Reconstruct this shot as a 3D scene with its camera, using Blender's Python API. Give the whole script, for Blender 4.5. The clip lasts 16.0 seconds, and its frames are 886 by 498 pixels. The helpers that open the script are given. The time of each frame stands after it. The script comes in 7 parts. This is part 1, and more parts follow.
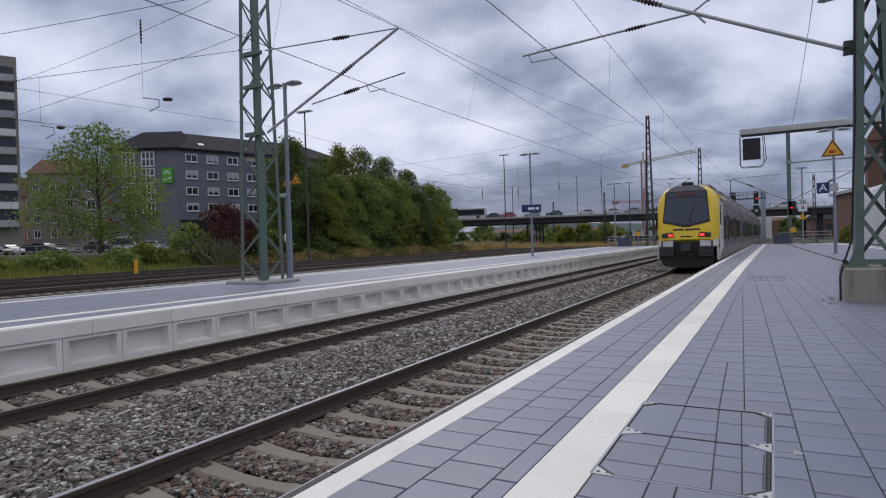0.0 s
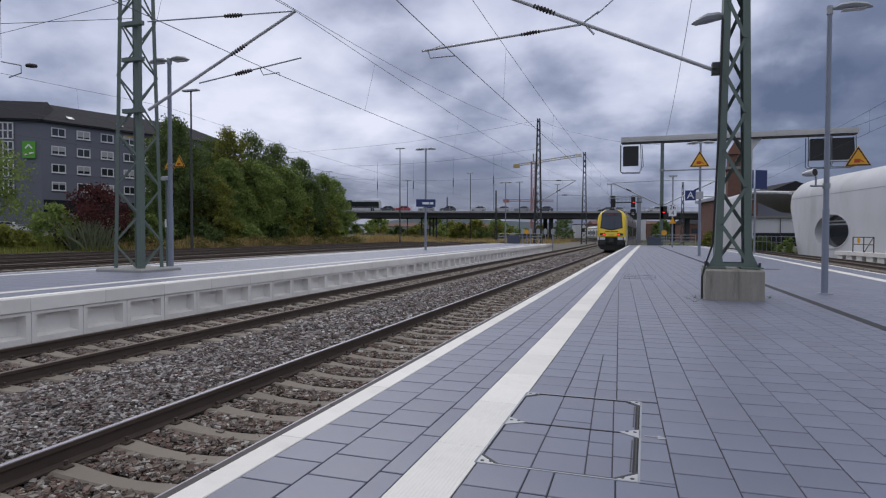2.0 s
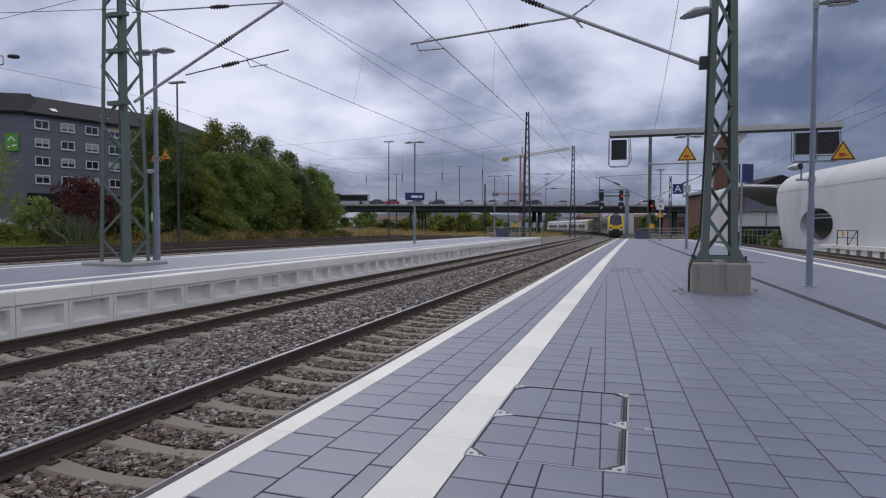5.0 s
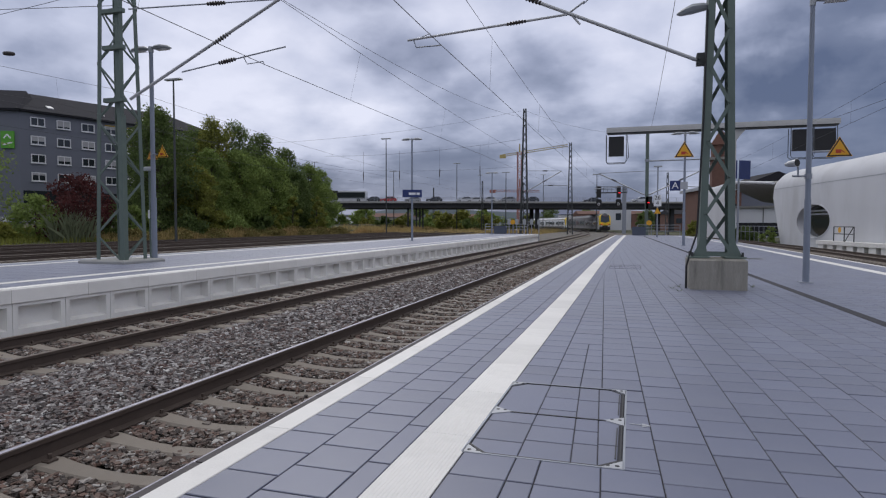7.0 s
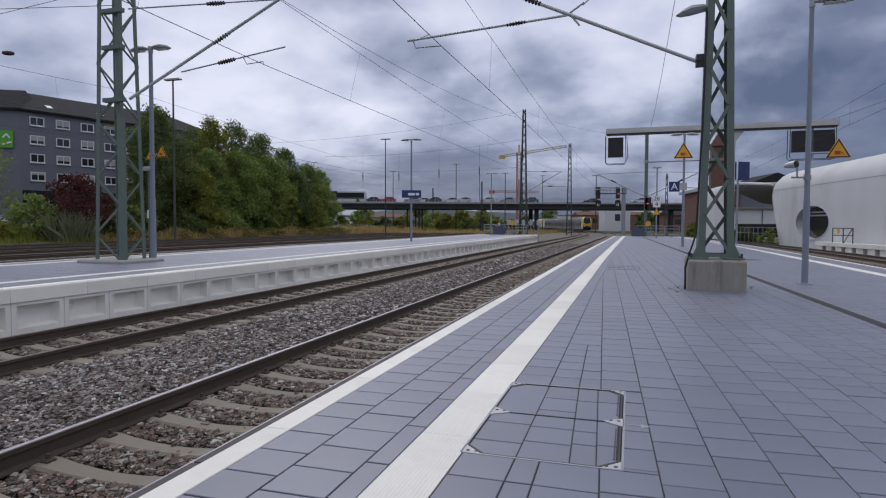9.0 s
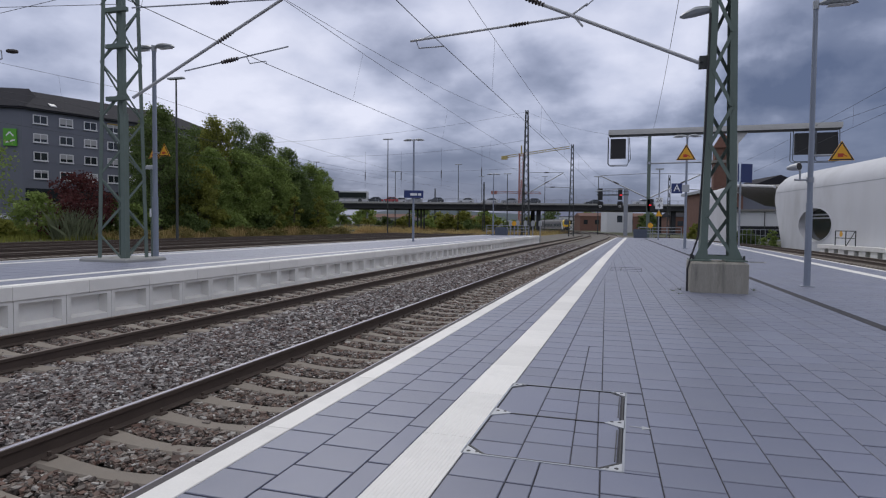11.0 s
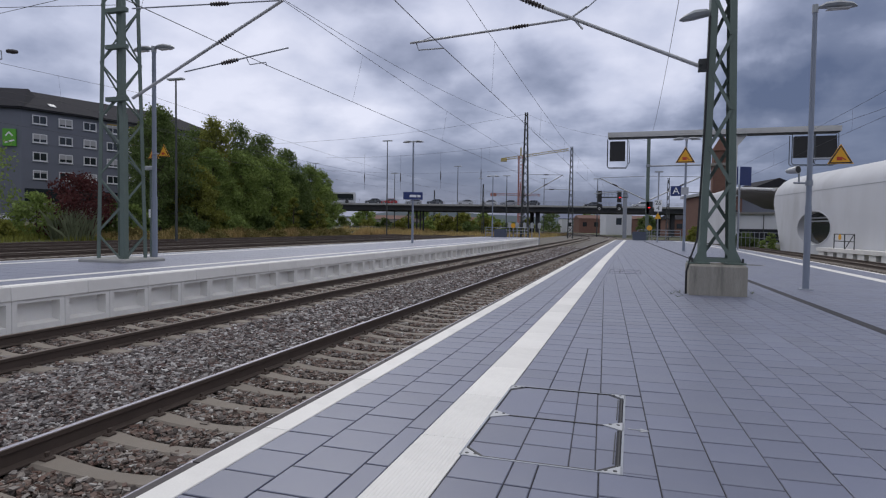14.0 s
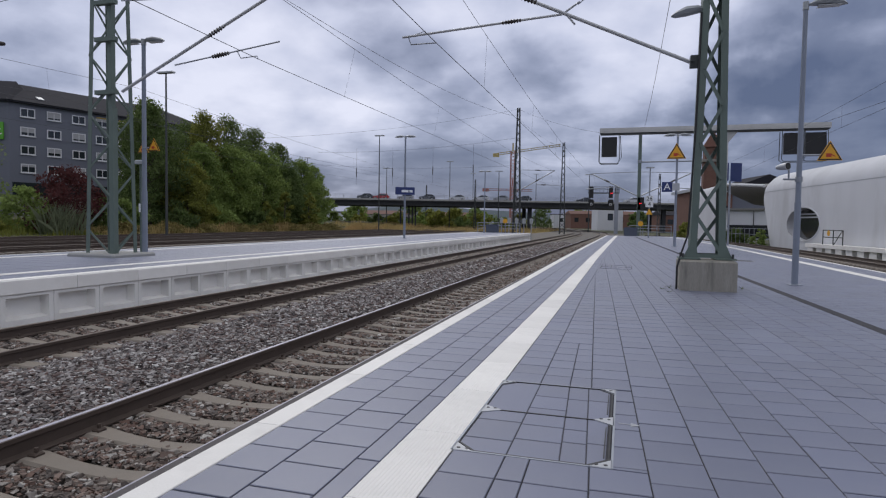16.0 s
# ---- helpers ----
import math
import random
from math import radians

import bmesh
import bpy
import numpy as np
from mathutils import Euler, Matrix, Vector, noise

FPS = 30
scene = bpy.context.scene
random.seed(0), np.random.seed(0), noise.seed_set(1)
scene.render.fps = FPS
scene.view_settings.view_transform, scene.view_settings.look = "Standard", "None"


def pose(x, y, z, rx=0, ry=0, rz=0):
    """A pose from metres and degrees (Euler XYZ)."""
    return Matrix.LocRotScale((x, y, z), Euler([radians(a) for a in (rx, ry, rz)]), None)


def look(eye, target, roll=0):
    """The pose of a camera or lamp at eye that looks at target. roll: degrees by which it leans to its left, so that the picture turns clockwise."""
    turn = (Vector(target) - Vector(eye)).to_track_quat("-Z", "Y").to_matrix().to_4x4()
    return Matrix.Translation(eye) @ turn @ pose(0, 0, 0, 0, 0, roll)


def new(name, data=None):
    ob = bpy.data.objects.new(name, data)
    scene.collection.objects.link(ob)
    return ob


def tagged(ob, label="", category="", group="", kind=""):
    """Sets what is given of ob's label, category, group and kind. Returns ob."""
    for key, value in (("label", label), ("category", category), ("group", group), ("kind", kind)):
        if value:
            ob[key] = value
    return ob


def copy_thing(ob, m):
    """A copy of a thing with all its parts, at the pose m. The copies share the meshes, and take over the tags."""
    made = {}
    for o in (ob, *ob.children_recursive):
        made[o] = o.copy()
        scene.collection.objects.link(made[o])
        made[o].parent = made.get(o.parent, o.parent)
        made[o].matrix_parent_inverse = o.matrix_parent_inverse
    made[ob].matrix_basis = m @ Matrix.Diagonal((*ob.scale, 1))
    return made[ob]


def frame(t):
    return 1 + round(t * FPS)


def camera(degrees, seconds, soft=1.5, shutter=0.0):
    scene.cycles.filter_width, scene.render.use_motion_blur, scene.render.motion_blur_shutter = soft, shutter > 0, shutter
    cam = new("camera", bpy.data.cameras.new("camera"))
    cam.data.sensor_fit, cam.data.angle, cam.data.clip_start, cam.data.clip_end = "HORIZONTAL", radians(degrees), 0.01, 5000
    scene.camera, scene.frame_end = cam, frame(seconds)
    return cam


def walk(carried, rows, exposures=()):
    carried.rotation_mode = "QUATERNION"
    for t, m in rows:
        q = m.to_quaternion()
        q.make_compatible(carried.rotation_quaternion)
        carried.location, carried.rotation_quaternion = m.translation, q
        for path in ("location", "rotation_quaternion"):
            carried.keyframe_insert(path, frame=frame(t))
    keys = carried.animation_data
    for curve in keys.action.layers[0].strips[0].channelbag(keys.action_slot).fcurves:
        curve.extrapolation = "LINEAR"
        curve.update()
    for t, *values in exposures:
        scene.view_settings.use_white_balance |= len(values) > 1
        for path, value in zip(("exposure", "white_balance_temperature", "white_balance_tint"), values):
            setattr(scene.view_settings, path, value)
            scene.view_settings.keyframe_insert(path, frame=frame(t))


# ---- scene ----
cam = camera(72.1, 16.0, 1.2)
EYE = 1.165
# seconds, yaw, pitch, roll of a camera held in one spot on the platform
TURNS = [
    (0.0, 28.43, -0.70, 1.69), (0.5, 24.79, -0.97, 0.61), (1.0, 21.88, -0.81, 0.11), (1.5, 19.96, -0.92, -0.38),
    (2.0, 18.46, -1.47, -0.19), (2.5, 18.04, -1.75, -0.03), (3.0, 18.07, -1.97, -0.15), (3.5, 18.04, -2.08, -0.24),
    (4.0, 17.62, -2.04, -0.07), (6.5, 17.32, -2.26, -0.17), (7.0, 17.19, -2.36, -0.07), (7.5, 16.92, -2.28, 0.07),
    (8.0, 16.86, -2.26, 0.04), (8.5, 17.00, -2.28, -0.07), (9.0, 17.12, -2.31, -0.19), (11.5, 17.31, -2.27, -0.55),
    (12.0, 17.25, -2.27, -0.49), (12.5, 17.03, -2.14, -0.54), (13.0, 17.00, -2.09, -0.69), (13.5, 17.09, -2.09, -0.66),
    (14.0, 17.23, -2.11, -0.74), (14.5, 17.28, -2.07, -0.66), (15.0, 17.06, -2.36, -0.82), (15.5, 16.58, -2.48, -0.80),
    (16.0, 16.48, -2.55, -0.88)]
walk(cam, [(t, pose(0, 0, EYE, 90 + p, r, y)) for t, y, p, r in TURNS])

# ---- light: a bright overcast sky with layered clouds ----
world = bpy.data.worlds.new("overcast_sky")
scene.world = world
world.use_nodes = True
wn, wl = world.node_tree.nodes, world.node_tree.links
wn.clear()


def wnode(kind, **settings):
    n = wn.new(kind)
    for k, v in settings.items():
        n.inputs[k].default_value = v
    return n


def wmath(op, a, b):
    n = wn.new("ShaderNodeMath")
    n.operation = op
    for i, v in enumerate((a, b)):
        if isinstance(v, (int, float)):
            n.inputs[i].default_value = v
        else:
            wl.new(v, n.inputs[i])
    return n.outputs[0]


def wramp(fac, stops):
    n = wn.new("ShaderNodeValToRGB")
    e = n.color_ramp.elements
    while len(e) < len(stops):
        e.new(0.5)
    for i, (p, c) in enumerate(stops):
        e[i].position, e[i].color = p, (*c, 1)
    wl.new(fac, n.inputs[0])
    return n.outputs[0]


SUN_EL, SUN_ROT = radians(38), radians(-28)
sky = wn.new("ShaderNodeTexSky")
sky.sky_type, sky.sun_disc, sky.sun_elevation, sky.sun_rotation = "NISHITA", False, SUN_EL, SUN_ROT
tc = wn.new("ShaderNodeTexCoord")
sep = wn.new("ShaderNodeSeparateXYZ")
wl.new(tc.outputs["Generated"], sep.inputs[0])
up = wmath("ADD", wmath("MAXIMUM", sep.outputs[2], 0.0), 0.36)
flat = wn.new("ShaderNodeCombineXYZ")
wl.new(wmath("DIVIDE", sep.outputs[0], up), flat.inputs[0])
wl.new(wmath("DIVIDE", sep.outputs[1], up), flat.inputs[1])
place = wn.new("ShaderNodeMapping")
place.inputs["Location"].default_value = (5.3, 2.2, 0.0)
wl.new(flat.outputs[0], place.inputs[0])
big = wnode("ShaderNodeTexNoise", Scale=1.75, Detail=8.0, Roughness=0.47, Distortion=0.05)
fine = wnode("ShaderNodeTexNoise", Scale=5.2, Detail=7.0, Roughness=0.52, Distortion=0.05)
wl.new(place.outputs[0], big.inputs["Vector"])
wl.new(place.outputs[0], fine.inputs["Vector"])
body = wmath("ADD", wmath("MULTIPLY", wmath("SUBTRACT", big.outputs["Fac"], 0.5), 0.92), wmath("MULTIPLY", wmath("SUBTRACT", fine.outputs["Fac"], 0.5), 0.26))
body = wmath("ADD", body, 0.61)
# the cover is thick and dark low over the skyline
low_band = wmath("MAXIMUM", wmath("SUBTRACT", 1.0, wmath("MULTIPLY", wmath("MAXIMUM", sep.outputs[2], 0.0), 4.2)), 0.0)
body = wmath("SUBTRACT", body, wmath("MULTIPLY", low_band, 0.31))
# long flat layers of cloud near the skyline
layer = wn.new("ShaderNodeMapping")
layer.inputs["Scale"].default_value = (1.0, 1.0, 6.5)
wl.new(tc.outputs["Generated"], layer.inputs[0])
strata = wnode("ShaderNodeTexNoise", Scale=3.2, Detail=7.0, Roughness=0.55, Distortion=0.3)
wl.new(layer.outputs[0], strata.inputs["Vector"])
body = wmath("ADD", body, wmath("MULTIPLY", wmath("MULTIPLY", wmath("SUBTRACT", strata.outputs["Fac"], 0.48), low_band), 0.62))
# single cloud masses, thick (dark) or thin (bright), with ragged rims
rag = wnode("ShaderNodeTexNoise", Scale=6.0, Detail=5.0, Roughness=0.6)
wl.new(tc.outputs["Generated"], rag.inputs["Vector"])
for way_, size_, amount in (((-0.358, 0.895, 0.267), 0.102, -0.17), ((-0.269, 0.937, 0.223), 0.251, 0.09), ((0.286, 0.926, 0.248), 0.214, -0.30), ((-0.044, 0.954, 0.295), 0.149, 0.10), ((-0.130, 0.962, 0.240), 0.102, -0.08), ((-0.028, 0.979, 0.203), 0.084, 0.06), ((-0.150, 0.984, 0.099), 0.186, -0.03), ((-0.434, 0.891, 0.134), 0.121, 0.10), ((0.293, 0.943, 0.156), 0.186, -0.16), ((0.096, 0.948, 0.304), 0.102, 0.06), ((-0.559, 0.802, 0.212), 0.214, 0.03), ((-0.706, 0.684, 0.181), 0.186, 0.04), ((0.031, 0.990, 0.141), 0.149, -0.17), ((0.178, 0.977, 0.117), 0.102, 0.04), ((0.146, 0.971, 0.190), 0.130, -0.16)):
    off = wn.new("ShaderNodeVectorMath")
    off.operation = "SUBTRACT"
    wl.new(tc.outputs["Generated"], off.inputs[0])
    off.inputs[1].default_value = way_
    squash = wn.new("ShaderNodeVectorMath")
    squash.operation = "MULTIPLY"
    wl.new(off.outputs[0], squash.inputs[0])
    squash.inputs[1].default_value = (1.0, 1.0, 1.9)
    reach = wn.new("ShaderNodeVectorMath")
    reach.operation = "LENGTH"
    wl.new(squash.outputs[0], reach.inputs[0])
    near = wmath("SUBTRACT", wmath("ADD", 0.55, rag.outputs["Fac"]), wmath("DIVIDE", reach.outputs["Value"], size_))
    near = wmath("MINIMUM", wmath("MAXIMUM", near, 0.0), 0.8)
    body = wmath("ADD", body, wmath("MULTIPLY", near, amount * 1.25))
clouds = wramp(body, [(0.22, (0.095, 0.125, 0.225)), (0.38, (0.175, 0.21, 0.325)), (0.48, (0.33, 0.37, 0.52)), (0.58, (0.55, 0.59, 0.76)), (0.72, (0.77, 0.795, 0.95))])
# overhead the cover is evenly bright and neutral
high = wn.new("ShaderNodeMapRange")
high.inputs[1].default_value, high.inputs[2].default_value = 0.40, 0.75
wl.new(sep.outputs[2], high.inputs[0])
zenith = wn.new("ShaderNodeMix")
zenith.data_type = "RGBA"
wl.new(high.outputs[0], zenith.inputs[0])
wl.new(clouds, zenith.inputs[6])
zenith.inputs[7].default_value = (0.86, 0.865, 0.90, 1)
clouds = zenith.outputs[2]
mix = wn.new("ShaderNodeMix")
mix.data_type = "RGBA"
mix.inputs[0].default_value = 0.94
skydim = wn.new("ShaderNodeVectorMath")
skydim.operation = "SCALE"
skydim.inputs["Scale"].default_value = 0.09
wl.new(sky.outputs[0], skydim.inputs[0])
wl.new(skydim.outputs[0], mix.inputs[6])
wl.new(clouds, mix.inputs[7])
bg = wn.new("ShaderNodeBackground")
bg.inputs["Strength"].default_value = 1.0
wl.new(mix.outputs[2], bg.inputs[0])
wout = wn.new("ShaderNodeOutputWorld")
wl.new(bg.outputs[0], wout.inputs[0])

sun = new("sun", bpy.data.lights.new("sun", "SUN"))
sun.data.energy, sun.data.angle, sun.data.color = 0.7, radians(30), (1.0, 0.97, 0.93)
sun.matrix_world = look((-22, 40, 40), (0, 0, 0))
scene.view_settings.exposure = 0.0


# ---- materials ----
def ink(c):
    return tuple(((v + 0.055) / 1.055) ** 2.4 if v > 0.04045 else v / 12.92 for v in c)


def material(name, color, rough=0.7, metal=0.0, var=0.25, scale=6.0, bump=0.15, grain=60.0, tint=None, piece=0.0, island=0.0, spec=0.5, coat=0.0,
             stain=0.0, stain_color=(0.05, 0.045, 0.04), stretch=(1, 1, 1), bump_dist=0.004, palette=None):
    """A surface with colour variation at two scales, fine relief and, where asked for, stains and a tone of its own for each piece."""
    m = bpy.data.materials.new(name)
    m.use_nodes = True
    n, l = m.node_tree.nodes, m.node_tree.links
    b = n["Principled BSDF"]
    b.inputs["Metallic"].default_value = metal
    b.inputs["Specular IOR Level"].default_value = spec
    b.inputs["Coat Weight"].default_value = coat
    co = n.new("ShaderNodeTexCoord")
    mp = n.new("ShaderNodeMapping")
    mp.inputs["Scale"].default_value = stretch
    l.new(co.outputs["Object"], mp.inputs[0])

    def noise_at(s, d=4.0, r=0.55):
        t = n.new("ShaderNodeTexNoise")
        t.inputs["Scale"].default_value, t.inputs["Detail"].default_value, t.inputs["Roughness"].default_value = s, d, r
        l.new(mp.outputs[0], t.inputs["Vector"])
        return t.outputs["Fac"]

    def math_(op, a, c):
        t = n.new("ShaderNodeMath")
        t.operation = op
        for i, v in enumerate((a, c)):
            if isinstance(v, (int, float)):
                t.inputs[i].default_value = v
            else:
                l.new(v, t.inputs[i])
        return t.outputs[0]

    def blend(f, a, c):
        t = n.new("ShaderNodeMix")
        t.data_type = "RGBA"
        for i, v in ((0, f), (6, a), (7, c)):
            if isinstance(v, (int, float)):
                t.inputs[i].default_value = v
            elif isinstance(v, tuple):
                t.inputs[i].default_value = (*v, 1)
            else:
                l.new(v, t.inputs[i])
        return t.outputs[2]

    broad, small = noise_at(scale, 5), noise_at(grain, 3)
    tone = math_("ADD", math_("MULTIPLY", math_("SUBTRACT", broad, 0.5), 2.2 * var), math_("MULTIPLY", math_("SUBTRACT", small, 0.5), 1.4 * var))
    if piece:
        t = n.new("ShaderNodeObjectInfo")
        tone = math_("ADD", tone, math_("MULTIPLY", math_("SUBTRACT", t.outputs["Random"], 0.5), 2 * piece))
    if island:
        t = n.new("ShaderNodeNewGeometry")
        tone = math_("ADD", tone, math_("MULTIPLY", math_("SUBTRACT", t.outputs["Random Per Island"], 0.5), 2 * island))
    tone = math_("ADD", tone, 1.0)
    mixed = None
    if palette:
        t = n.new("ShaderNodeNewGeometry")
        mixed = n.new("ShaderNodeValToRGB")
        e = mixed.color_ramp.elements
        while len(e) < len(palette):
            e.new(0.5)
        for i, (p, c) in enumerate(palette):
            e[i].position, e[i].color = p, (*c, 1)
        l.new(t.outputs["Random Per Island"], mixed.inputs[0])
    hs = n.new("ShaderNodeHueSaturation")
    if palette:
        l.new(mixed.outputs[0], hs.inputs["Color"])
    elif tint:
        l.new(blend(noise_at(scale * 0.6, 3), color, tint), hs.inputs["Color"])
    else:
        hs.inputs["Color"].default_value = (*color, 1)
    l.new(tone, hs.inputs["Value"])
    out = hs.outputs[0]
    if stain:
        t = n.new("ShaderNodeMapRange")
        t.inputs[1].default_value, t.inputs[2].default_value, t.inputs[4].default_value = 0.5, 0.72, stain
        l.new(noise_at(scale * 0.45, 7, 0.65), t.inputs[0])
        out = blend(t.outputs[0], out, stain_color)
    l.new(out, b.inputs["Base Color"])
    l.new(math_("ADD", math_("MULTIPLY", math_("SUBTRACT", small, 0.5), 0.25), rough), b.inputs["Roughness"])
    if bump:
        t = n.new("ShaderNodeBump")
        t.inputs["Strength"].default_value, t.inputs["Distance"].default_value = min(1.0, bump * 3), bump_dist
        l.new(math_("ADD", small, math_("MULTIPLY", broad, 0.6)), t.inputs["Height"])
        l.new(t.outputs[0], b.inputs["Normal"])
    return m


def glow(name, color, strength):
    m = bpy.data.materials.new(name)
    m.use_nodes = True
    b = m.node_tree.nodes["Principled BSDF"]
    b.inputs["Base Color"].default_value = (*color, 1)
    b.inputs["Emission Color"].default_value = (*color, 1)
    b.inputs["Emission Strength"].default_value = strength
    return m


PAVER = material("blue_grey_concrete_paver", (0.090, 0.102, 0.180), 0.43, spec=0.7, var=0.17, scale=1.3, grain=150, bump=0.12, tint=(0.128, 0.140, 0.190), piece=0.10, island=0.10, stain=0.26, stain_color=(0.155, 0.16, 0.185), bump_dist=0.002)
# sheen brightens the paving at a low angle, standing in for grazing sky reflection
PAVER.node_tree.nodes["Principled BSDF"].inputs["Sheen Weight"].default_value = 0.14
PAVER.node_tree.nodes["Principled BSDF"].inputs["Sheen Roughness"].default_value = 0.4
JOINT = material("dark_joint_sand", (0.042, 0.042, 0.050), 0.95, var=0.3, scale=8, grain=200, bump=0.3)
WHITE_STONE = material("white_marking_slab", (0.745, 0.73, 0.705), 0.65, var=0.10, scale=3, grain=90, bump=0.12, piece=0.06, stain=0.30, stain_color=(0.34, 0.33, 0.32))
CONCRETE = material("grey_concrete", (0.33, 0.33, 0.32), 0.85, var=0.14, scale=2.5, grain=90, bump=0.2, stain=0.25, stain_color=(0.20, 0.19, 0.18), piece=0.05)
PALE_CONCRETE = material("pale_precast_concrete", (0.83, 0.815, 0.785), 0.8, var=0.09, scale=1.5, grain=120, bump=0.1, stain=0.34, stain_color=(0.42, 0.39, 0.36), piece=0.05)
OLD_CONCRETE = material("weathered_foundation_concrete", (0.29, 0.275, 0.24), 0.9, var=0.35, scale=5, grain=60, bump=0.4, stain=0.9, stain_color=(0.07, 0.07, 0.062), stretch=(1.6, 1.6, 0.22), bump_dist=0.008)
SLEEPER = material("sleeper_concrete", (0.215, 0.188, 0.160), 0.9, var=0.15, scale=4, grain=120, bump=0.25, piece=0.10, stain=0.35, stain_color=(0.14, 0.11, 0.085))
YARD_BED = material("dark_oily_yard_ballast", (0.082, 0.068, 0.058), 0.95, var=0.6, scale=3, grain=16, bump=0.8, tint=(0.125, 0.108, 0.092), bump_dist=0.03)
BALLAST_BED = material("ballast_bed", (0.10, 0.09, 0.08), 0.95, var=0.7, scale=14, grain=30, bump=0.9, tint=(0.17, 0.155, 0.14), bump_dist=0.03)
BALLAST_RUSTY = material("rusty_ballast_stone", (0.16, 0.13, 0.11), 0.85, var=0.25, scale=9, grain=120, bump=0.35, palette=[(0.0, (0.061, 0.051, 0.047)), (0.25, (0.118, 0.095, 0.083)), (0.40, (0.151, 0.092, 0.073)), (0.55, (0.177, 0.128, 0.106)), (0.75, (0.205, 0.177, 0.156)), (0.92, (0.294, 0.269, 0.250)), (1.0, (0.500, 0.486, 0.461))])
BALLAST = material("ballast_stone", (0.22, 0.21, 0.2), 0.8, var=0.22, scale=9, grain=120, bump=0.35, palette=[(0.0, (0.055, 0.046, 0.046)), (0.22, (0.10, 0.084, 0.08)), (0.34, (0.12, 0.075, 0.065)), (0.46, (0.152, 0.112, 0.102)), (0.57, (0.178, 0.158, 0.152)), (0.74, (0.245, 0.226, 0.220)), (0.90, (0.37, 0.35, 0.34)), (1.0, (0.50, 0.49, 0.48))])
RAIL_SIDE = material("rusty_rail_steel", (0.075, 0.055, 0.045), 0.8, var=0.2, scale=5, grain=120, bump=0.15, metal=0.2)
RAIL_DULL = material("dull_brown_rail_head", (0.16, 0.128, 0.108), 0.6, metal=0.2, var=0.12, scale=3, grain=80, bump=0.02)
RAIL_HEAD = material("polished_rail_head", (0.36, 0.35, 0.40), 0.42, metal=0.8, var=0.08, scale=3, grain=80, bump=0.02, stretch=(1, 0.05, 1))
GREEN_STEEL = material("grey_green_painted_steel", (0.108, 0.145, 0.126), 0.55, var=0.14, scale=3, grain=70, bump=0.06, stain=0.25, stain_color=(0.06, 0.06, 0.05))
DARK_STEEL = material("dark_weathered_steel", (0.045, 0.05, 0.05), 0.6, var=0.2, scale=3, grain=70, bump=0.05)
GALV = material("galvanised_steel", (0.30, 0.32, 0.36), 0.48, metal=0.45, var=0.12, scale=5, grain=60, bump=0.04)
LIGHT_GALV = material("pale_galvanised_tube", (0.42, 0.43, 0.45), 0.45, metal=0.4, var=0.1, scale=5, grain=60, bump=0.03)
BLUE_POLE = material("blue_grey_painted_pole", (0.22, 0.25, 0.31), 0.5, var=0.08, scale=2, grain=60, bump=0.03, stain=0.12, stain_color=(0.15, 0.16, 0.18))
LAMP_GREY = material("grey_lamp_housing", (0.36, 0.38, 0.40), 0.4, var=0.06, scale=5, grain=60, bump=0.02)
DIFFUSER = material("pale_lamp_glass", (0.62, 0.64, 0.66), 0.25, var=0.04, scale=5, grain=60, bump=0.0)
INSUL = material("dark_brown_insulator", (0.035, 0.027, 0.026), 0.3, var=0.1, bump=0.0)
WIRE = material("dark_copper_wire", (0.05, 0.05, 0.055), 0.6, var=0.1, bump=0.0)
YELLOW = material("warning_yellow_sheet", (0.72, 0.36, 0.02), 0.45, var=0.04, bump=0.0)
BLACK = material("black_paint", (0.012, 0.012, 0.013), 0.5, var=0.1, bump=0.0)
RED_MARK = material("red_pictogram", (0.45, 0.05, 0.02), 0.5, var=0.05, bump=0.0)
BLUE_SIGN = material("dark_blue_sign_sheet", (0.018, 0.035, 0.14), 0.4, var=0.06, bump=0.0)
SIGN_WHITE = material("white_sign_sheet", (0.75, 0.76, 0.78), 0.45, var=0.04, bump=0.0)
WHITE_WALL = material("white_painted_render", (0.58, 0.59, 0.62), 0.75, var=0.08, scale=0.6, grain=40, bump=0.10, stain=0.5, stain_color=(0.38, 0.38, 0.38), stretch=(1, 1, 0.3))
GLASS = material("dark_window_glass", (0.025, 0.03, 0.035), 0.08, var=0.2, scale=0.3, bump=0.0, spec=0.8)


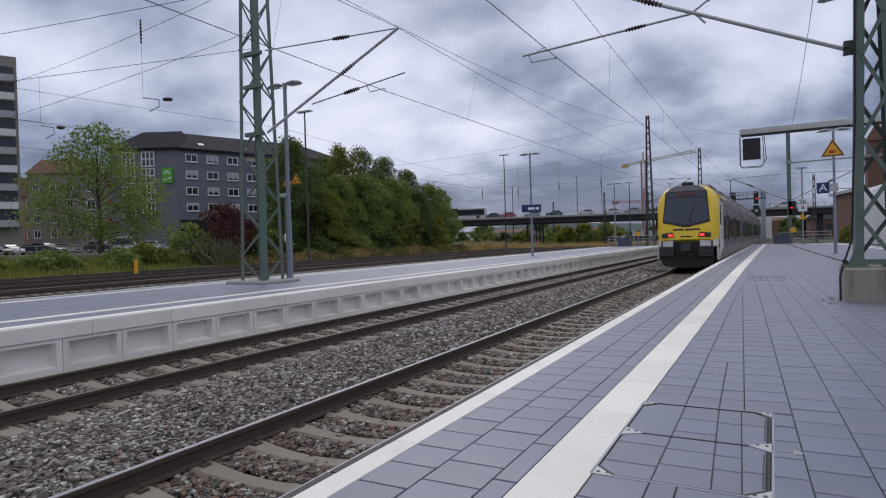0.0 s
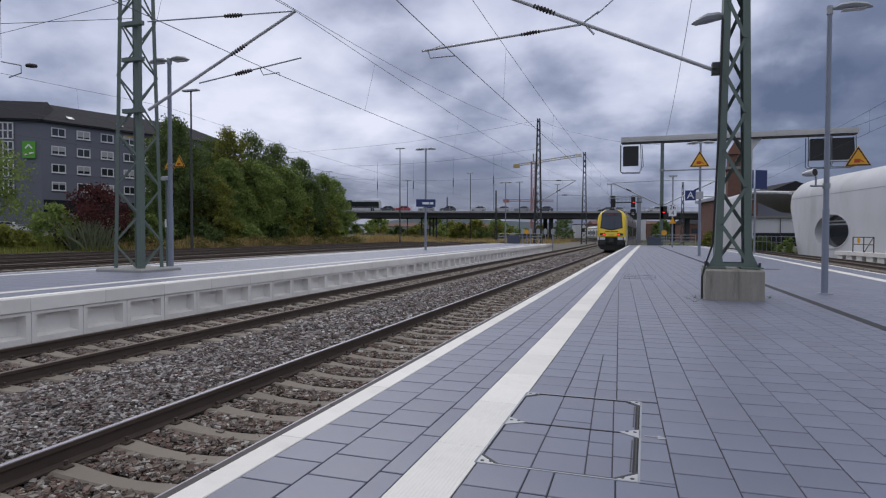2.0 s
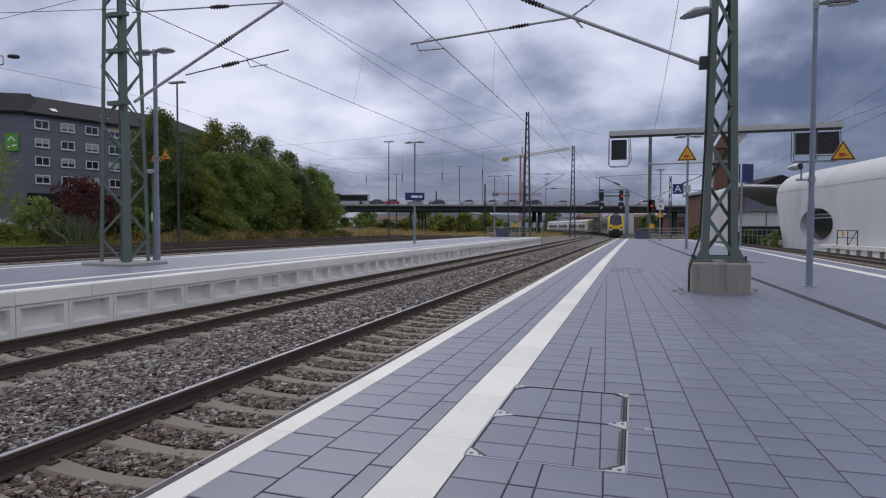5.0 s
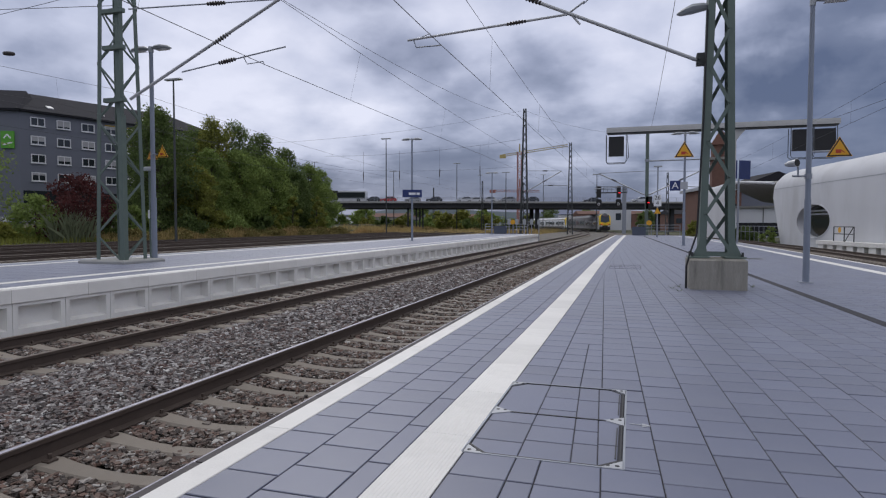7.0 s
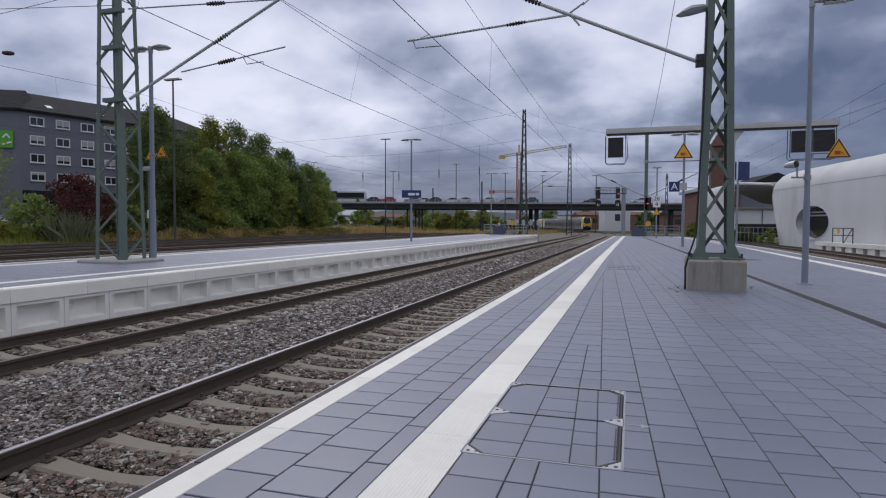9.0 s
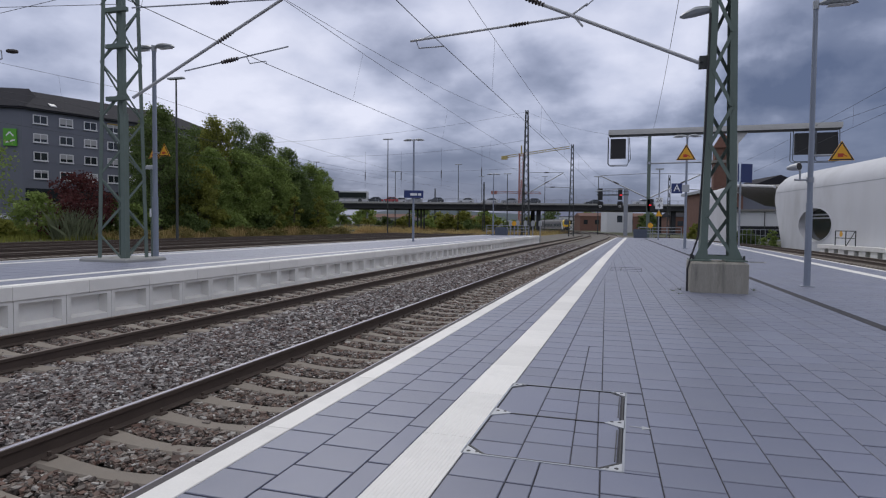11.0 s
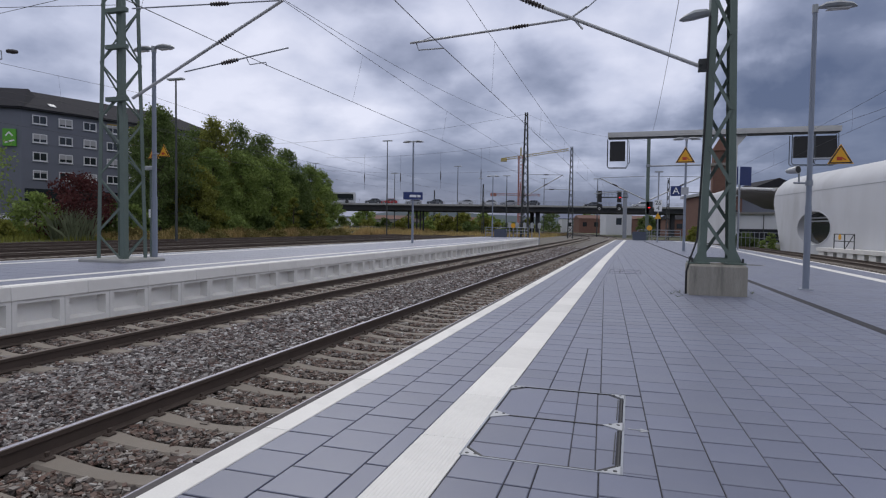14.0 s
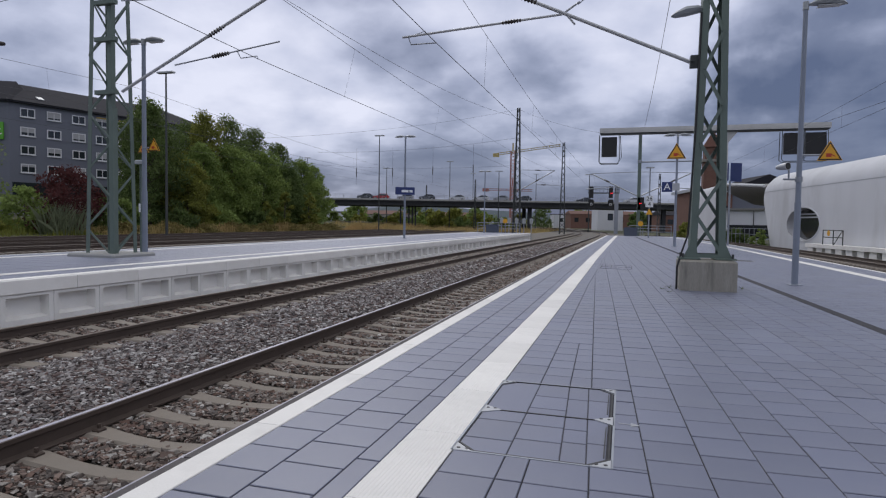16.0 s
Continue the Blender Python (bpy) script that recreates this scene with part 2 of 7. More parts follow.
# ---- mesh helpers ----
class Shape:
    """Vertices and faces of one mesh, gathered piece by piece."""

    def __init__(self):
        self.v, self.f = [], []

    def add(self, verts, faces):
        k = len(self.v)
        self.v += [tuple(p) for p in verts]
        self.f += [tuple(i + k for i in q) for q in faces]
        return self

    def box(self, a, b):
        (x0, y0, z0), (x1, y1, z1) = a, b
        return self.add([(x0, y0, z0), (x1, y0, z0), (x1, y1, z0), (x0, y1, z0), (x0, y0, z1), (x1, y0, z1), (x1, y1, z1), (x0, y1, z1)],
                        [(3, 2, 1, 0), (4, 5, 6, 7), (0, 1, 5, 4), (1, 2, 6, 5), (2, 3, 7, 6), (3, 0, 4, 7)])

    def block(self, a, b, c=0.01):
        """A box with its upper edges chamfered by c."""
        (x0, y0, z0), (x1, y1, z1) = a, b
        v = []
        for z, e in ((z0, 0), (z1 - c, 0), (z1, c)):
            v += [(x0 + e, y0 + e, z), (x1 - e, y0 + e, z), (x1 - e, y1 - e, z), (x0 + e, y1 - e, z)]
        f = [(3, 2, 1, 0), (8, 9, 10, 11)]
        for k in (0, 4):
            f += [(k + i, k + (i + 1) % 4, k + 4 + (i + 1) % 4, k + 4 + i) for i in range(4)]
        return self.add(v, f)

    def beam(self, p, q, w, h=None):
        """A bar of w by h from p to q."""
        p, q = Vector(p), Vector(q)
        d = (q - p).normalized()
        s = d.cross(Vector((0, 0, 1)))
        s = Vector((1, 0, 0)) if s.length < 1e-4 else s.normalized()
        u = s.cross(d)
        s, u = s * w / 2, u * (h or w) / 2
        v = [p - s - u, p + s - u, p + s + u, p - s + u, q - s - u, q + s - u, q + s + u, q - s + u]
        return self.add(v, [(3, 2, 1, 0), (4, 5, 6, 7), (0, 1, 5, 4), (1, 2, 6, 5), (2, 3, 7, 6), (3, 0, 4, 7)])

    def angle(self, p, q, w, t, side=1, flip=1):
        """An L-profile from p to q."""
        p, q = Vector(p), Vector(q)
        dx, dy = Vector((side, 0, 0)), Vector((0, flip, 0))
        sec = [Vector((0, 0, 0)), dx * w, dx * w + dy * t, dx * t + dy * t, dx * t + dy * w, dy * w]
        v = [p + c for c in sec] + [q + c for c in sec]
        return self.add(v, [(0, 1, 2, 3), (0, 3, 4, 5), (6, 7, 8, 9), (6, 9, 10, 11)] + [(i, (i + 1) % 6, 6 + (i + 1) % 6, 6 + i) for i in range(6)])

    def tube(self, p, q, r, r2=None, n=8):
        p, q = Vector(p), Vector(q)
        d = (q - p).normalized()
        s = d.cross(Vector((0, 0, 1)))
        s = Vector((1, 0, 0)) if s.length < 1e-4 else s.normalized()
        u = s.cross(d)
        r2 = r if r2 is None else r2
        v = [c + (s * math.cos(2 * math.pi * i / n) + u * math.sin(2 * math.pi * i / n)) * k for c, k in ((p, r), (q, r2)) for i in range(n)]
        return self.add(v, [tuple(range(n)), tuple(range(2 * n - 1, n - 1, -1))] + [(i, (i + 1) % n, n + (i + 1) % n, n + i) for i in range(n)])

    def line(self, pts, r, n=5):
        """A bent round bar through the points, as one skin."""
        pts = [Vector(p) for p in pts]
        rings = []
        for i, p in enumerate(pts):
            d = (pts[min(i + 1, len(pts) - 1)] - pts[max(i - 1, 0)]).normalized()
            s = d.cross(Vector((0.31, 0.17, 0.93))).normalized()
            u = s.cross(d)
            rings.append([p + (s * math.cos(2 * math.pi * j / n) + u * math.sin(2 * math.pi * j / n)) * r for j in range(n)])
        return self.loft(rings)

    def disc_stack(self, p, q, profile, n=10):
        """A turned body: profile holds (share of the way from p to q, radius)."""
        p, q = Vector(p), Vector(q)
        d = (q - p).normalized()
        s = d.cross(Vector((0, 0, 1)))
        s = Vector((1, 0, 0)) if s.length < 1e-4 else s.normalized()
        u = s.cross(d)
        v = [p.lerp(q, k) + (s * math.cos(2 * math.pi * i / n) + u * math.sin(2 * math.pi * i / n)) * r for k, r in profile for i in range(n)]
        m = len(profile)
        f = [(j * n + i, j * n + (i + 1) % n, (j + 1) * n + (i + 1) % n, (j + 1) * n + i) for j in range(m - 1) for i in range(n)]
        return self.add(v, f + [tuple(range(n)), tuple(range(m * n - 1, (m - 1) * n - 1, -1))])

    def prism(self, poly, lo, hi, axis="z"):
        """A polygon of (a, b) pairs drawn out from lo to hi along an axis."""
        put = {"z": lambda a, b, c: (a, b, c), "y": lambda a, b, c: (a, c, b), "x": lambda a, b, c: (c, a, b)}[axis]
        n = len(poly)
        v = [put(a, b, lo) for a, b in poly] + [put(a, b, hi) for a, b in poly]
        return self.add(v, [tuple(range(n - 1, -1, -1)), tuple(range(n, 2 * n))] + [(i, (i + 1) % n, n + (i + 1) % n, n + i) for i in range(n)])

    def loft(self, rings, cap=True):
        n = len(rings[0])
        f = [(j * n + i, j * n + (i + 1) % n, (j + 1) * n + (i + 1) % n, (j + 1) * n + i) for j in range(len(rings) - 1) for i in range(n)]
        if cap:
            f += [tuple(range(n - 1, -1, -1)), tuple(range((len(rings) - 1) * n, len(rings) * n))]
        return self.add([p for r in rings for p in r], f)

    def mesh(self, name, mat, smooth=False):
        me = bpy.data.meshes.new(name)
        me.from_pydata(self.v, [], self.f)
        bm = bmesh.new()
        bm.from_mesh(me)
        bmesh.ops.recalc_face_normals(bm, faces=bm.faces)
        bm.to_mesh(me)
        bm.free()
        me.materials.append(mat)
        if smooth:
            me.polygons.foreach_set("use_smooth", [True] * len(me.polygons))
            me.set_sharp_from_angle(angle=radians(35))
        return me


def part(name, shape, mat, parent=None, label="", smooth=False, at=None):
    """One mesh object, under a thing or a part."""
    data = shape if isinstance(shape, bpy.types.Mesh) else shape.mesh(name, mat, smooth)
    ob = new(name, data)
    if parent is not None:
        ob.parent = parent
    if at is not None:
        ob.matrix_basis = at
    return tagged(ob, label)


def thing(name, label, category, group="", at=None, kind=""):
    ob = new(name)
    ob.empty_display_size = 0.2
    if at is not None:
        ob.matrix_basis = at
    return tagged(ob, label, category, group, kind)


def structure(name, shape, mat, label, category="", smooth=False):
    ob = part(name, shape, mat, None, label, smooth)
    return tagged(ob, "", category, "", "structure")


# ---- the lines of the place: y runs along the tracks, z = 0 is the platform's paving ----
RAIL_Z = -0.55
EDGE = -2.035              # edge of the platform on which the camera stands
TRACK_A, TRACK_B = -3.73, -8.19
FAR_EDGE, FAR_BACK, FAR_Z = -9.85, -16.3, 0.07
END = 67.5                # both platforms end here
BEND, RADIUS = 97.0, 440.0


def left_bend(y):
    """How far the main tracks have swung to the left at y."""
    return 0.0 if y < BEND else RADIUS - math.sqrt(RADIUS ** 2 - min(y - BEND, RADIUS * 0.9) ** 2)


def right_bend(y, start=32.0, radius=365.0):
    return 0.0 if y < start else (y - start) ** 2 / (2 * radius)


def edge_drift(y):
    """The platform's edge leans a little to the right along its far half."""
    return 0.0 if y < 20 else 0.33 * min((y - 20) / 47.5, 1.0) ** 1.3


def track_drift(y):
    """The near track leans a little to the right before it bends away."""
    return 0.0 if y < 21 else 0.85 * min((y - 21) / 70.0, 1.0)


def track_a(y):
    return TRACK_A + track_drift(y) - left_bend(y)


def track_b(y):
    return TRACK_B + 0.35 * track_drift(y) - left_bend(y)


def track_r(y):
    return 12.75 - right_bend(y, 36, 330)


def ribbon(fx0, fx1, ys, z0, z1):
    """A long slab between two lines in plan."""
    s = Shape()
    rings = []
    for y in ys:
        a, b = fx0(y), fx1(y)
        rings.append([(a, y, z0), (b, y, z0), (b, y, z1), (a, y, z1)])
    return s.loft(rings)


# ---- ground ----
g = Shape()
gx = [-2500, -700, -260, -120, -75, -62, -55, -50, -17, 30, 60, 200, 700, 2500]
gy = [-2500, -400, -60, -20, 20, 60, 100, 130, 160, 220, 400, 900, 2500]


def ground_z(x, y):
    z = -0.86
    if x < -52:
        z += min(1.9, (-52 - x) * 0.13)
    return z


gv = [(x, y, ground_z(x, y)) for y in gy for x in gx]
n = len(gx)
g.add(gv, [(j * n + i, j * n + i + 1, (j + 1) * n + i + 1, (j + 1) * n + i) for j in range(len(gy) - 1) for i in range(n - 1)])
EARTH = material("dry_grass_and_earth", (0.085, 0.075, 0.045), 0.95, var=0.5, scale=0.5, grain=9, bump=0.5, tint=(0.055, 0.075, 0.025), bump_dist=0.05)
structure("ground", g, EARTH, "dry grass and bare earth beyond the tracks", "ground")


def steps(a, b, d):
    k = max(1, round((b - a) / d))
    return [a + (b - a) * i / k for i in range(k + 1)]


def ballast(fx, w, y0, y1):
    rings = []
    for y in steps(y0, y1, 6):
        c = fx(y)
        rings.append([(c - w, y, -0.9), (c + w, y, -0.9), (c + w - 0.12, y, -0.83), (c - w + 0.12, y, -0.83)])
    return Shape().loft(rings)


structure("ballast_bed", ballast(lambda y: (track_a(y) + track_b(y)) / 2, 4.4, -18, 330), BALLAST_BED, "grey crushed-stone ballast under the platform tracks", "ballast")
structure("ballast_bed", ballast(lambda y: -33.5 - left_bend(y), 17.0, -20, 300), YARD_BED, "dark oily ballast under the yard tracks", "ballast")
structure("ballast_bed", ballast(lambda y: track_r(y) - 2.2, 4.6, -15, 110), BALLAST_BED, "grey crushed-stone ballast under the side track", "ballast")


GRAVEL = material("pale_yard_gravel", (0.155, 0.142, 0.125), 0.95, var=0.4, scale=0.8, grain=14, bump=0.6, tint=(0.105, 0.095, 0.08), stain=0.3, stain_color=(0.07, 0.06, 0.05), bump_dist=0.02)
structure("gravel_yard", Shape().loft([[(-21 - left_bend(y), y, -0.9), (14 - right_bend(y), y, -0.9), (14 - right_bend(y), y, -0.842), (-21 - left_bend(y), y, -0.842)] for y in steps(66, 200, 8)]), GRAVEL, "grey-brown gravel between the tracks past the platforms", "gravel")


# ---- tracks ----
def rail_ring(x, y, z):
    """Section of a flat-bottomed rail, its top at z."""
    sec = [(-0.070, -0.170), (0.070, -0.170), (0.070, -0.158), (0.014, -0.140), (0.010, -0.052), (0.034, -0.040), (0.034, -0.004), (-0.034, -0.004), (-0.034, -0.040), (-0.010, -0.052), (-0.014, -0.140), (-0.070, -0.158)]
    return [(x + a, y, z + b) for a, b in sec]


def head_ring(x, y, z):
    sec = [(-0.031, -0.0042), (0.012, -0.0042), (0.008, 0.0), (-0.010, 0.0015), (-0.027, 0.0)]
    return [(x + a, y, z + b) for a, b in sec]


def sleeper_mesh():
    s = Shape()
    rings = []
    for x, hw, z in ((-1.30, 0.11, -0.005), (-1.24, 0.125, 0.012), (-0.95, 0.13, 0.02), (-0.62, 0.125, 0.016), (-0.42, 0.112, -0.008), (-0.2, 0.104, -0.024), (0, 0.10, -0.028), (0.2, 0.104, -0.024), (0.42, 0.112, -0.008), (0.62, 0.125, 0.016), (0.95, 0.13, 0.02), (1.24, 0.125, 0.012), (1.30, 0.11, -0.005)):
        rings.append([(x, -hw - 0.03, -0.16), (x, hw + 0.03, -0.16), (x, hw, z - 0.02), (x, hw - 0.025, z), (x, -hw + 0.025, z), (x, -hw, z - 0.02)])
    return s.loft(rings).mesh("sleeper", SLEEPER, True)


def clip_mesh():
    s = Shape()
    s.block((-0.036, -0.045, 0.0), (0.036, 0.045, 0.028), 0.012)
    s.tube((0, 0, 0.03), (0, 0, 0.065), 0.018, n=6)
    return s.mesh("rail_clip", RAIL_SIDE)


def track(fx, y0, y1, label, near=40.0, sleepers=150.0, phase=0.0, head_mat=RAIL_DULL):
    t = thing("railway_track", label, "track", "railway tracks")
    for side in (-0.7525, 0.7525):
        body_, head_ = Shape(), Shape()
        ys = steps(y0, y1, 6)
        body_.loft([rail_ring(fx(y) + side, y, RAIL_Z) for y in ys])
        head_.loft([head_ring(fx(y) + side, y, RAIL_Z) for y in ys])
        rail = part("rail", body_, RAIL_SIDE, t, "rust-brown rail with a bright worn head")
        part("rail_head", head_, head_mat, rail)
    sm, cm = sleeper_mesh(), clip_mesh()
    y = y0 + phase
    while y < min(y1, sleepers):
        slope = math.degrees(math.atan((fx(y + 0.5) - fx(y - 0.5))))
        o = part("sleeper", sm, None, t, at=pose(fx(y), y, RAIL_Z - 0.180, 0, 0, -slope))
        if -4 < y < near:
            for d in (-0.868, -0.637, 0.637, 0.868):
                part("rail_clip", cm, None, o, at=pose(d, 0, 0.012))
        y += 0.60
    return t


track(track_a, -14, 330, "railway track with concrete sleepers beside the paved platform", 16, 130, 0.21, RAIL_HEAD)
track(track_b, -14, 330, "railway track with concrete sleepers below the white platform wall", 14, 110, 0.05)

# ---- yard tracks behind the far platform, and the track beyond the platform's other side ----
for i in range(6):
    track(lambda y, c=-20.5 - 5.2 * i: c - left_bend(y), -14, 300, "rusty yard track on dark ballast behind the far platform", -9, 60 if i < 3 else 10, 0.1 * i)
track(track_r, -10, 110, "railway track beside the white rounded building", -9, 90)


# ---- the platform on which the camera stands ----
def right_edge(y):
    return 6.72 - right_bend(y)


body = Shape()
ys = steps(-12, END, 3)
body.loft([[(EDGE + edge_drift(y) + 0.05, y, -0.95), (right_edge(y) - 0.05, y, -0.95), (right_edge(y) - 0.05, y, -0.06), (EDGE + edge_drift(y) + 0.05, y, -0.06)] for y in ys])
platform = structure("platform", body, CONCRETE, "platform paved in blue-grey concrete slabs with white marking lines", "platform")
bedding = Shape()
bedding.loft([[(EDGE + edge_drift(y) + 0.06, y, -0.058), (right_edge(y) - 0.06, y, -0.058), (right_edge(y) - 0.06, y, -0.006), (EDGE + edge_drift(y) + 0.06, y, -0.006)] for y in ys])
part("joint_bed", bedding, JOINT, platform, "dark sand in the joints")
KERB = material("dark_worn_kerb", (0.075, 0.068, 0.07), 0.85, var=0.25, scale=3, grain=60, bump=0.2)
lip = Shape()
for y in steps(-12, END - 1.2, 1.2)[:-1]:
    e = EDGE + edge_drift(y)
    lip.box((e, y + 0.003, -0.30), (e + 0.12, y + 1.194, -0.003))
part("edge_kerb", lip, KERB, platform, "dark worn kerb along the platform edge")

# tactile and edge slabs
def groove_slab(w, length):
    """A white slab with ribs that run along the platform."""
    s = Shape()
    k = 15
    poly = [(0, -0.03)]
    for i in range(k):
        a = w * (i + 0.12) / k
        b = w * (i + 0.88) / k
        poly += [(a, 0.0), (a + w * 0.15 / k, 0.0013), (b - w * 0.15 / k, 0.0013), (b, 0.0)]
    poly += [(w, -0.03)]
    s.add([(a, y, z) for y in (0.002, length - 0.002) for a, z in poly],
          [tuple(range(len(poly))), tuple(range(2 * len(poly) - 1, len(poly) - 1, -1))] + [(i, (i + 1) % len(poly), len(poly) + (i + 1) % len(poly), len(poly) + i) for i in range(len(poly))])
    return s.mesh("tactile_slab", WHITE_STONE)


SLAB_Y = 0.885
gm = groove_slab(0.292, SLAB_Y)
y = -3.0 - 10 * SLAB_Y
while y < END - 1:
    part("tactile_slab", gm, None, platform, at=pose(-1.10 + edge_drift(y), y, -0.001, 0, 0, -0.48 if y > 24 else 0))
    y += SLAB_Y
em = Shape().block((0, 0.002, -0.05), (0.152, 1.198, 0.001), 0.004).mesh("edge_slab", WHITE_STONE)
for y in steps(-3 - 8.4, -3 + 1.2 * 58, 1.2)[:-1]:
    part("edge_slab", em, None, platform, at=pose(-1.985 + edge_drift(y), y, 0.0, 0, 0, -0.48 if y > 24 else 0))
rs, re = Shape(), Shape()
for y in steps(-11.4, END - 1, 1.2)[:-1]:
    for s, a, b in ((rs, -1.12, -0.83), (re, -0.13, 0.0)):
        x0, x1 = right_edge(y), right_edge(y + 1.197)
        s.add([(x0 + a, y, -0.03), (x0 + b, y, -0.03), (x1 + b, y + 1.19, -0.03), (x1 + a, y + 1.19, -0.03), (x0 + a, y, 0.002), (x0 + b, y, 0.002), (x1 + b, y + 1.19, 0.002), (x1 + a, y + 1.19, 0.002)],
              [(3, 2, 1, 0), (4, 5, 6, 7), (0, 1, 5, 4), (1, 2, 6, 5), (2, 3, 7, 6), (3, 0, 4, 7)])
tagged(part("tactile_strip", rs, WHITE_STONE, platform, "white tactile strip of many slabs"), kind="stuff")
tagged(part("edge_strip", re, WHITE_STONE, platform, "white edge line of many slabs"), kind="stuff")


def clip(poly, nx, ny, d):
    """The part of a polygon where nx*x + ny*y <= d."""
    out = []
    for a, b in zip(poly, poly[1:] + poly[:1]):
        da, db = nx * a[0] + ny * a[1] - d, nx * b[0] + ny * b[1] - d
        if da <= 0:
            out.append(a)
        if da * db < 0:
            k = da / (da - db)
            out.append((a[0] + (b[0] - a[0]) * k, a[1] + (b[1] - a[1]) * k))
    return out


def paver(s, poly, gap=0.0034, z=0.0):
    """One slab on a plan polygon, with a joint round it and a small chamfer."""
    cx, cy = sum(p[0] for p in poly) / len(poly), sum(p[1] for p in poly) / len(poly)
    if len(poly) < 3 or max(p[0] for p in poly) - min(p[0] for p in poly) < 0.012 or max(p[1] for p in poly) - min(p[1] for p in poly) < 0.03:
        return None

    def inset(e):
        out = []
        for px, py in poly:
            dx, dy = cx - px, cy - py
            out.append((px + e * (1 if dx > 0 else -1) * min(1, abs(dx) * 20), py + 1.5 * e * (1 if dy > 0 else -1) * min(1, abs(dy) * 20)))
        return out
    a, b = inset(gap), inset(gap + 0.003)
    k = len(poly)
    v = [(x, y, z - 0.03) for x, y in a] + [(x, y, z - 0.0025) for x, y in a] + [(x, y, z) for x, y in b]
    f = [tuple(range(2 * k, 3 * k))]
    for o in (0, k):
        f += [(o + i, o + (i + 1) % k, o + k + (i + 1) % k, o + k + i) for i in range(k)]
    s.add(v, f)
    return s


HATCH = (-0.815, 2.97, -0.02, 4.41)
rng = random.Random(4)
P, ROW = 0.272, 0.286
slabs = []
# two and a half rows between the edge line and the tactile strip
for k, (a, b, off) in enumerate(((-1.83, -1.545, 0.005), (-1.545, -1.225, 0.145), (-1.225, -1.10, 0.0))):
    y = 4.42 - 42 * ROW + off
    step = ROW if k < 2 else 2 * ROW
    while y < END - 1:
        d0, d1 = edge_drift(y), edge_drift(y + step)
        slabs.append([(a + d0, y), (b + d0, y), (b + d1, y + step), (a + d1, y + step)])
        y += step
# the field beyond the tactile strip lies a little askew; one column follows the strip, cut slabs fill the wedge between
TURN = math.radians(2.3)
ct, st = math.cos(TURN), math.sin(TURN)


def seam(y):
    """The joint beside the column that follows the tactile strip."""
    return -0.534 - 0.0085 * (y - 3.0) + (0.0085 * (y - 12) + edge_drift(y) if y > 12 else 0.0)


def field_line(y):
    """The first long joint of the askew field."""
    return (-0.006 - y * st) / ct


def lay(quad):
    """Keep what lies in front of, behind and beside the hatch."""
    if len(quad) < 3:
        return
    x0, y0, x1, y1 = HATCH
    cx, cy = sum(p[0] for p in quad) / len(quad), sum(p[1] for p in quad) / len(quad)
    if x0 - 0.2 < cx < x1 + 0.2 and y0 - 0.2 < cy < y1 + 0.2:
        for q in (clip(quad, 0, 1, y0), clip(quad, 0, -1, -y1), clip(clip(clip(quad, -1, 0, -x1), 0, -1, -y0), 0, 1, y1)):
            if len(q) > 2:
                slabs.append(q)
    else:
        slabs.append(quad)


y = 2.97 - 40 * ROW
while y < END - 1:
    y2 = min(y + ROW * (2 if rng.random() < 0.2 else 1), END - 0.1)
    lay([(-0.805 + edge_drift(y), y), (seam(y), y), (seam(y2), y2), (-0.805 + edge_drift(y2), y2)])
    y = y2
for a0, a1, split in ((2.97 - 40 * ROW, 2.97, 0.30), (4.41, 6.03, 0.58), (6.03, 15.4, 0.0)):
    for y in steps(a0, a1, ROW)[:-1]:
        y2 = y + (a1 - a0) / max(1, round((a1 - a0) / ROW))
        l0, l1, r0, r1 = seam(y), seam(y2), field_line(y), field_line(y2)
        r0, r1 = max(r0, l0 + 0.001), max(r1, l1 + 0.001)
        m0, m1 = l0 + (r0 - l0) * split, l1 + (r1 - l1) * split
        if split:
            lay([(l0, y), (m0, y), (m1, y2), (l1, y2)])
        lay([(m0, y), (r0, y), (r1, y2), (m1, y2)])
for i in range(0, 38):
    y = (3.28 if i % 2 == 0 else 3.14) - 50 * ROW
    while y < END + 2:
        long = 2 if rng.random() < 0.06 else 1
        ua, ub = -0.006 + i * P, -0.006 + (i + 1) * P
        quad = [(u * ct - v * st, u * st + v * ct) for u, v in ((ua, y), (ub, y), (ub, y + long * ROW), (ua, y + long * ROW))]
        y += long * ROW
        cy = sum(p[1] for p in quad) / 4
        quad = clip(clip(clip(quad, -1, 0, -seam(cy)), 1, 0, right_edge(cy) - 1.125), 0, 1, END - 0.1)
        lay(quad)
# the strip between the tactile line and the right-hand edge line
y = -3 - 28 * ROW
while y < END - 1:
    for a, b in ((-0.83, -0.48), (-0.48, -0.13)):
        x0, x1 = right_edge(y), right_edge(y + ROW)
        slabs.append([(x0 + a, y), (x0 + b, y), (x1 + b, y + ROW), (x1 + a, y + ROW)])
    y += ROW
near_slabs = [q for q in slabs if 1.2 < q[0][1] < 7.2 and q[0][0] < 1.6][:300]
chosen = {id(q) for q in near_slabs}
rest = Shape()
for q in slabs:
    if id(q) not in chosen:
        paver(rest, q)
tagged(part("paving", rest, PAVER, platform, "blue-grey concrete paving slabs"), kind="stuff")
PAVERS_TO_LAY = near_slabs

# strip on the far side between paving and edge, slot drain
drain = Shape()
drain.beam((3.45, -11, -0.004), (1.15, 62, -0.004), 0.15, 0.012)
part("slot_drain", drain, JOINT, platform, "dark slot drain across the paving")

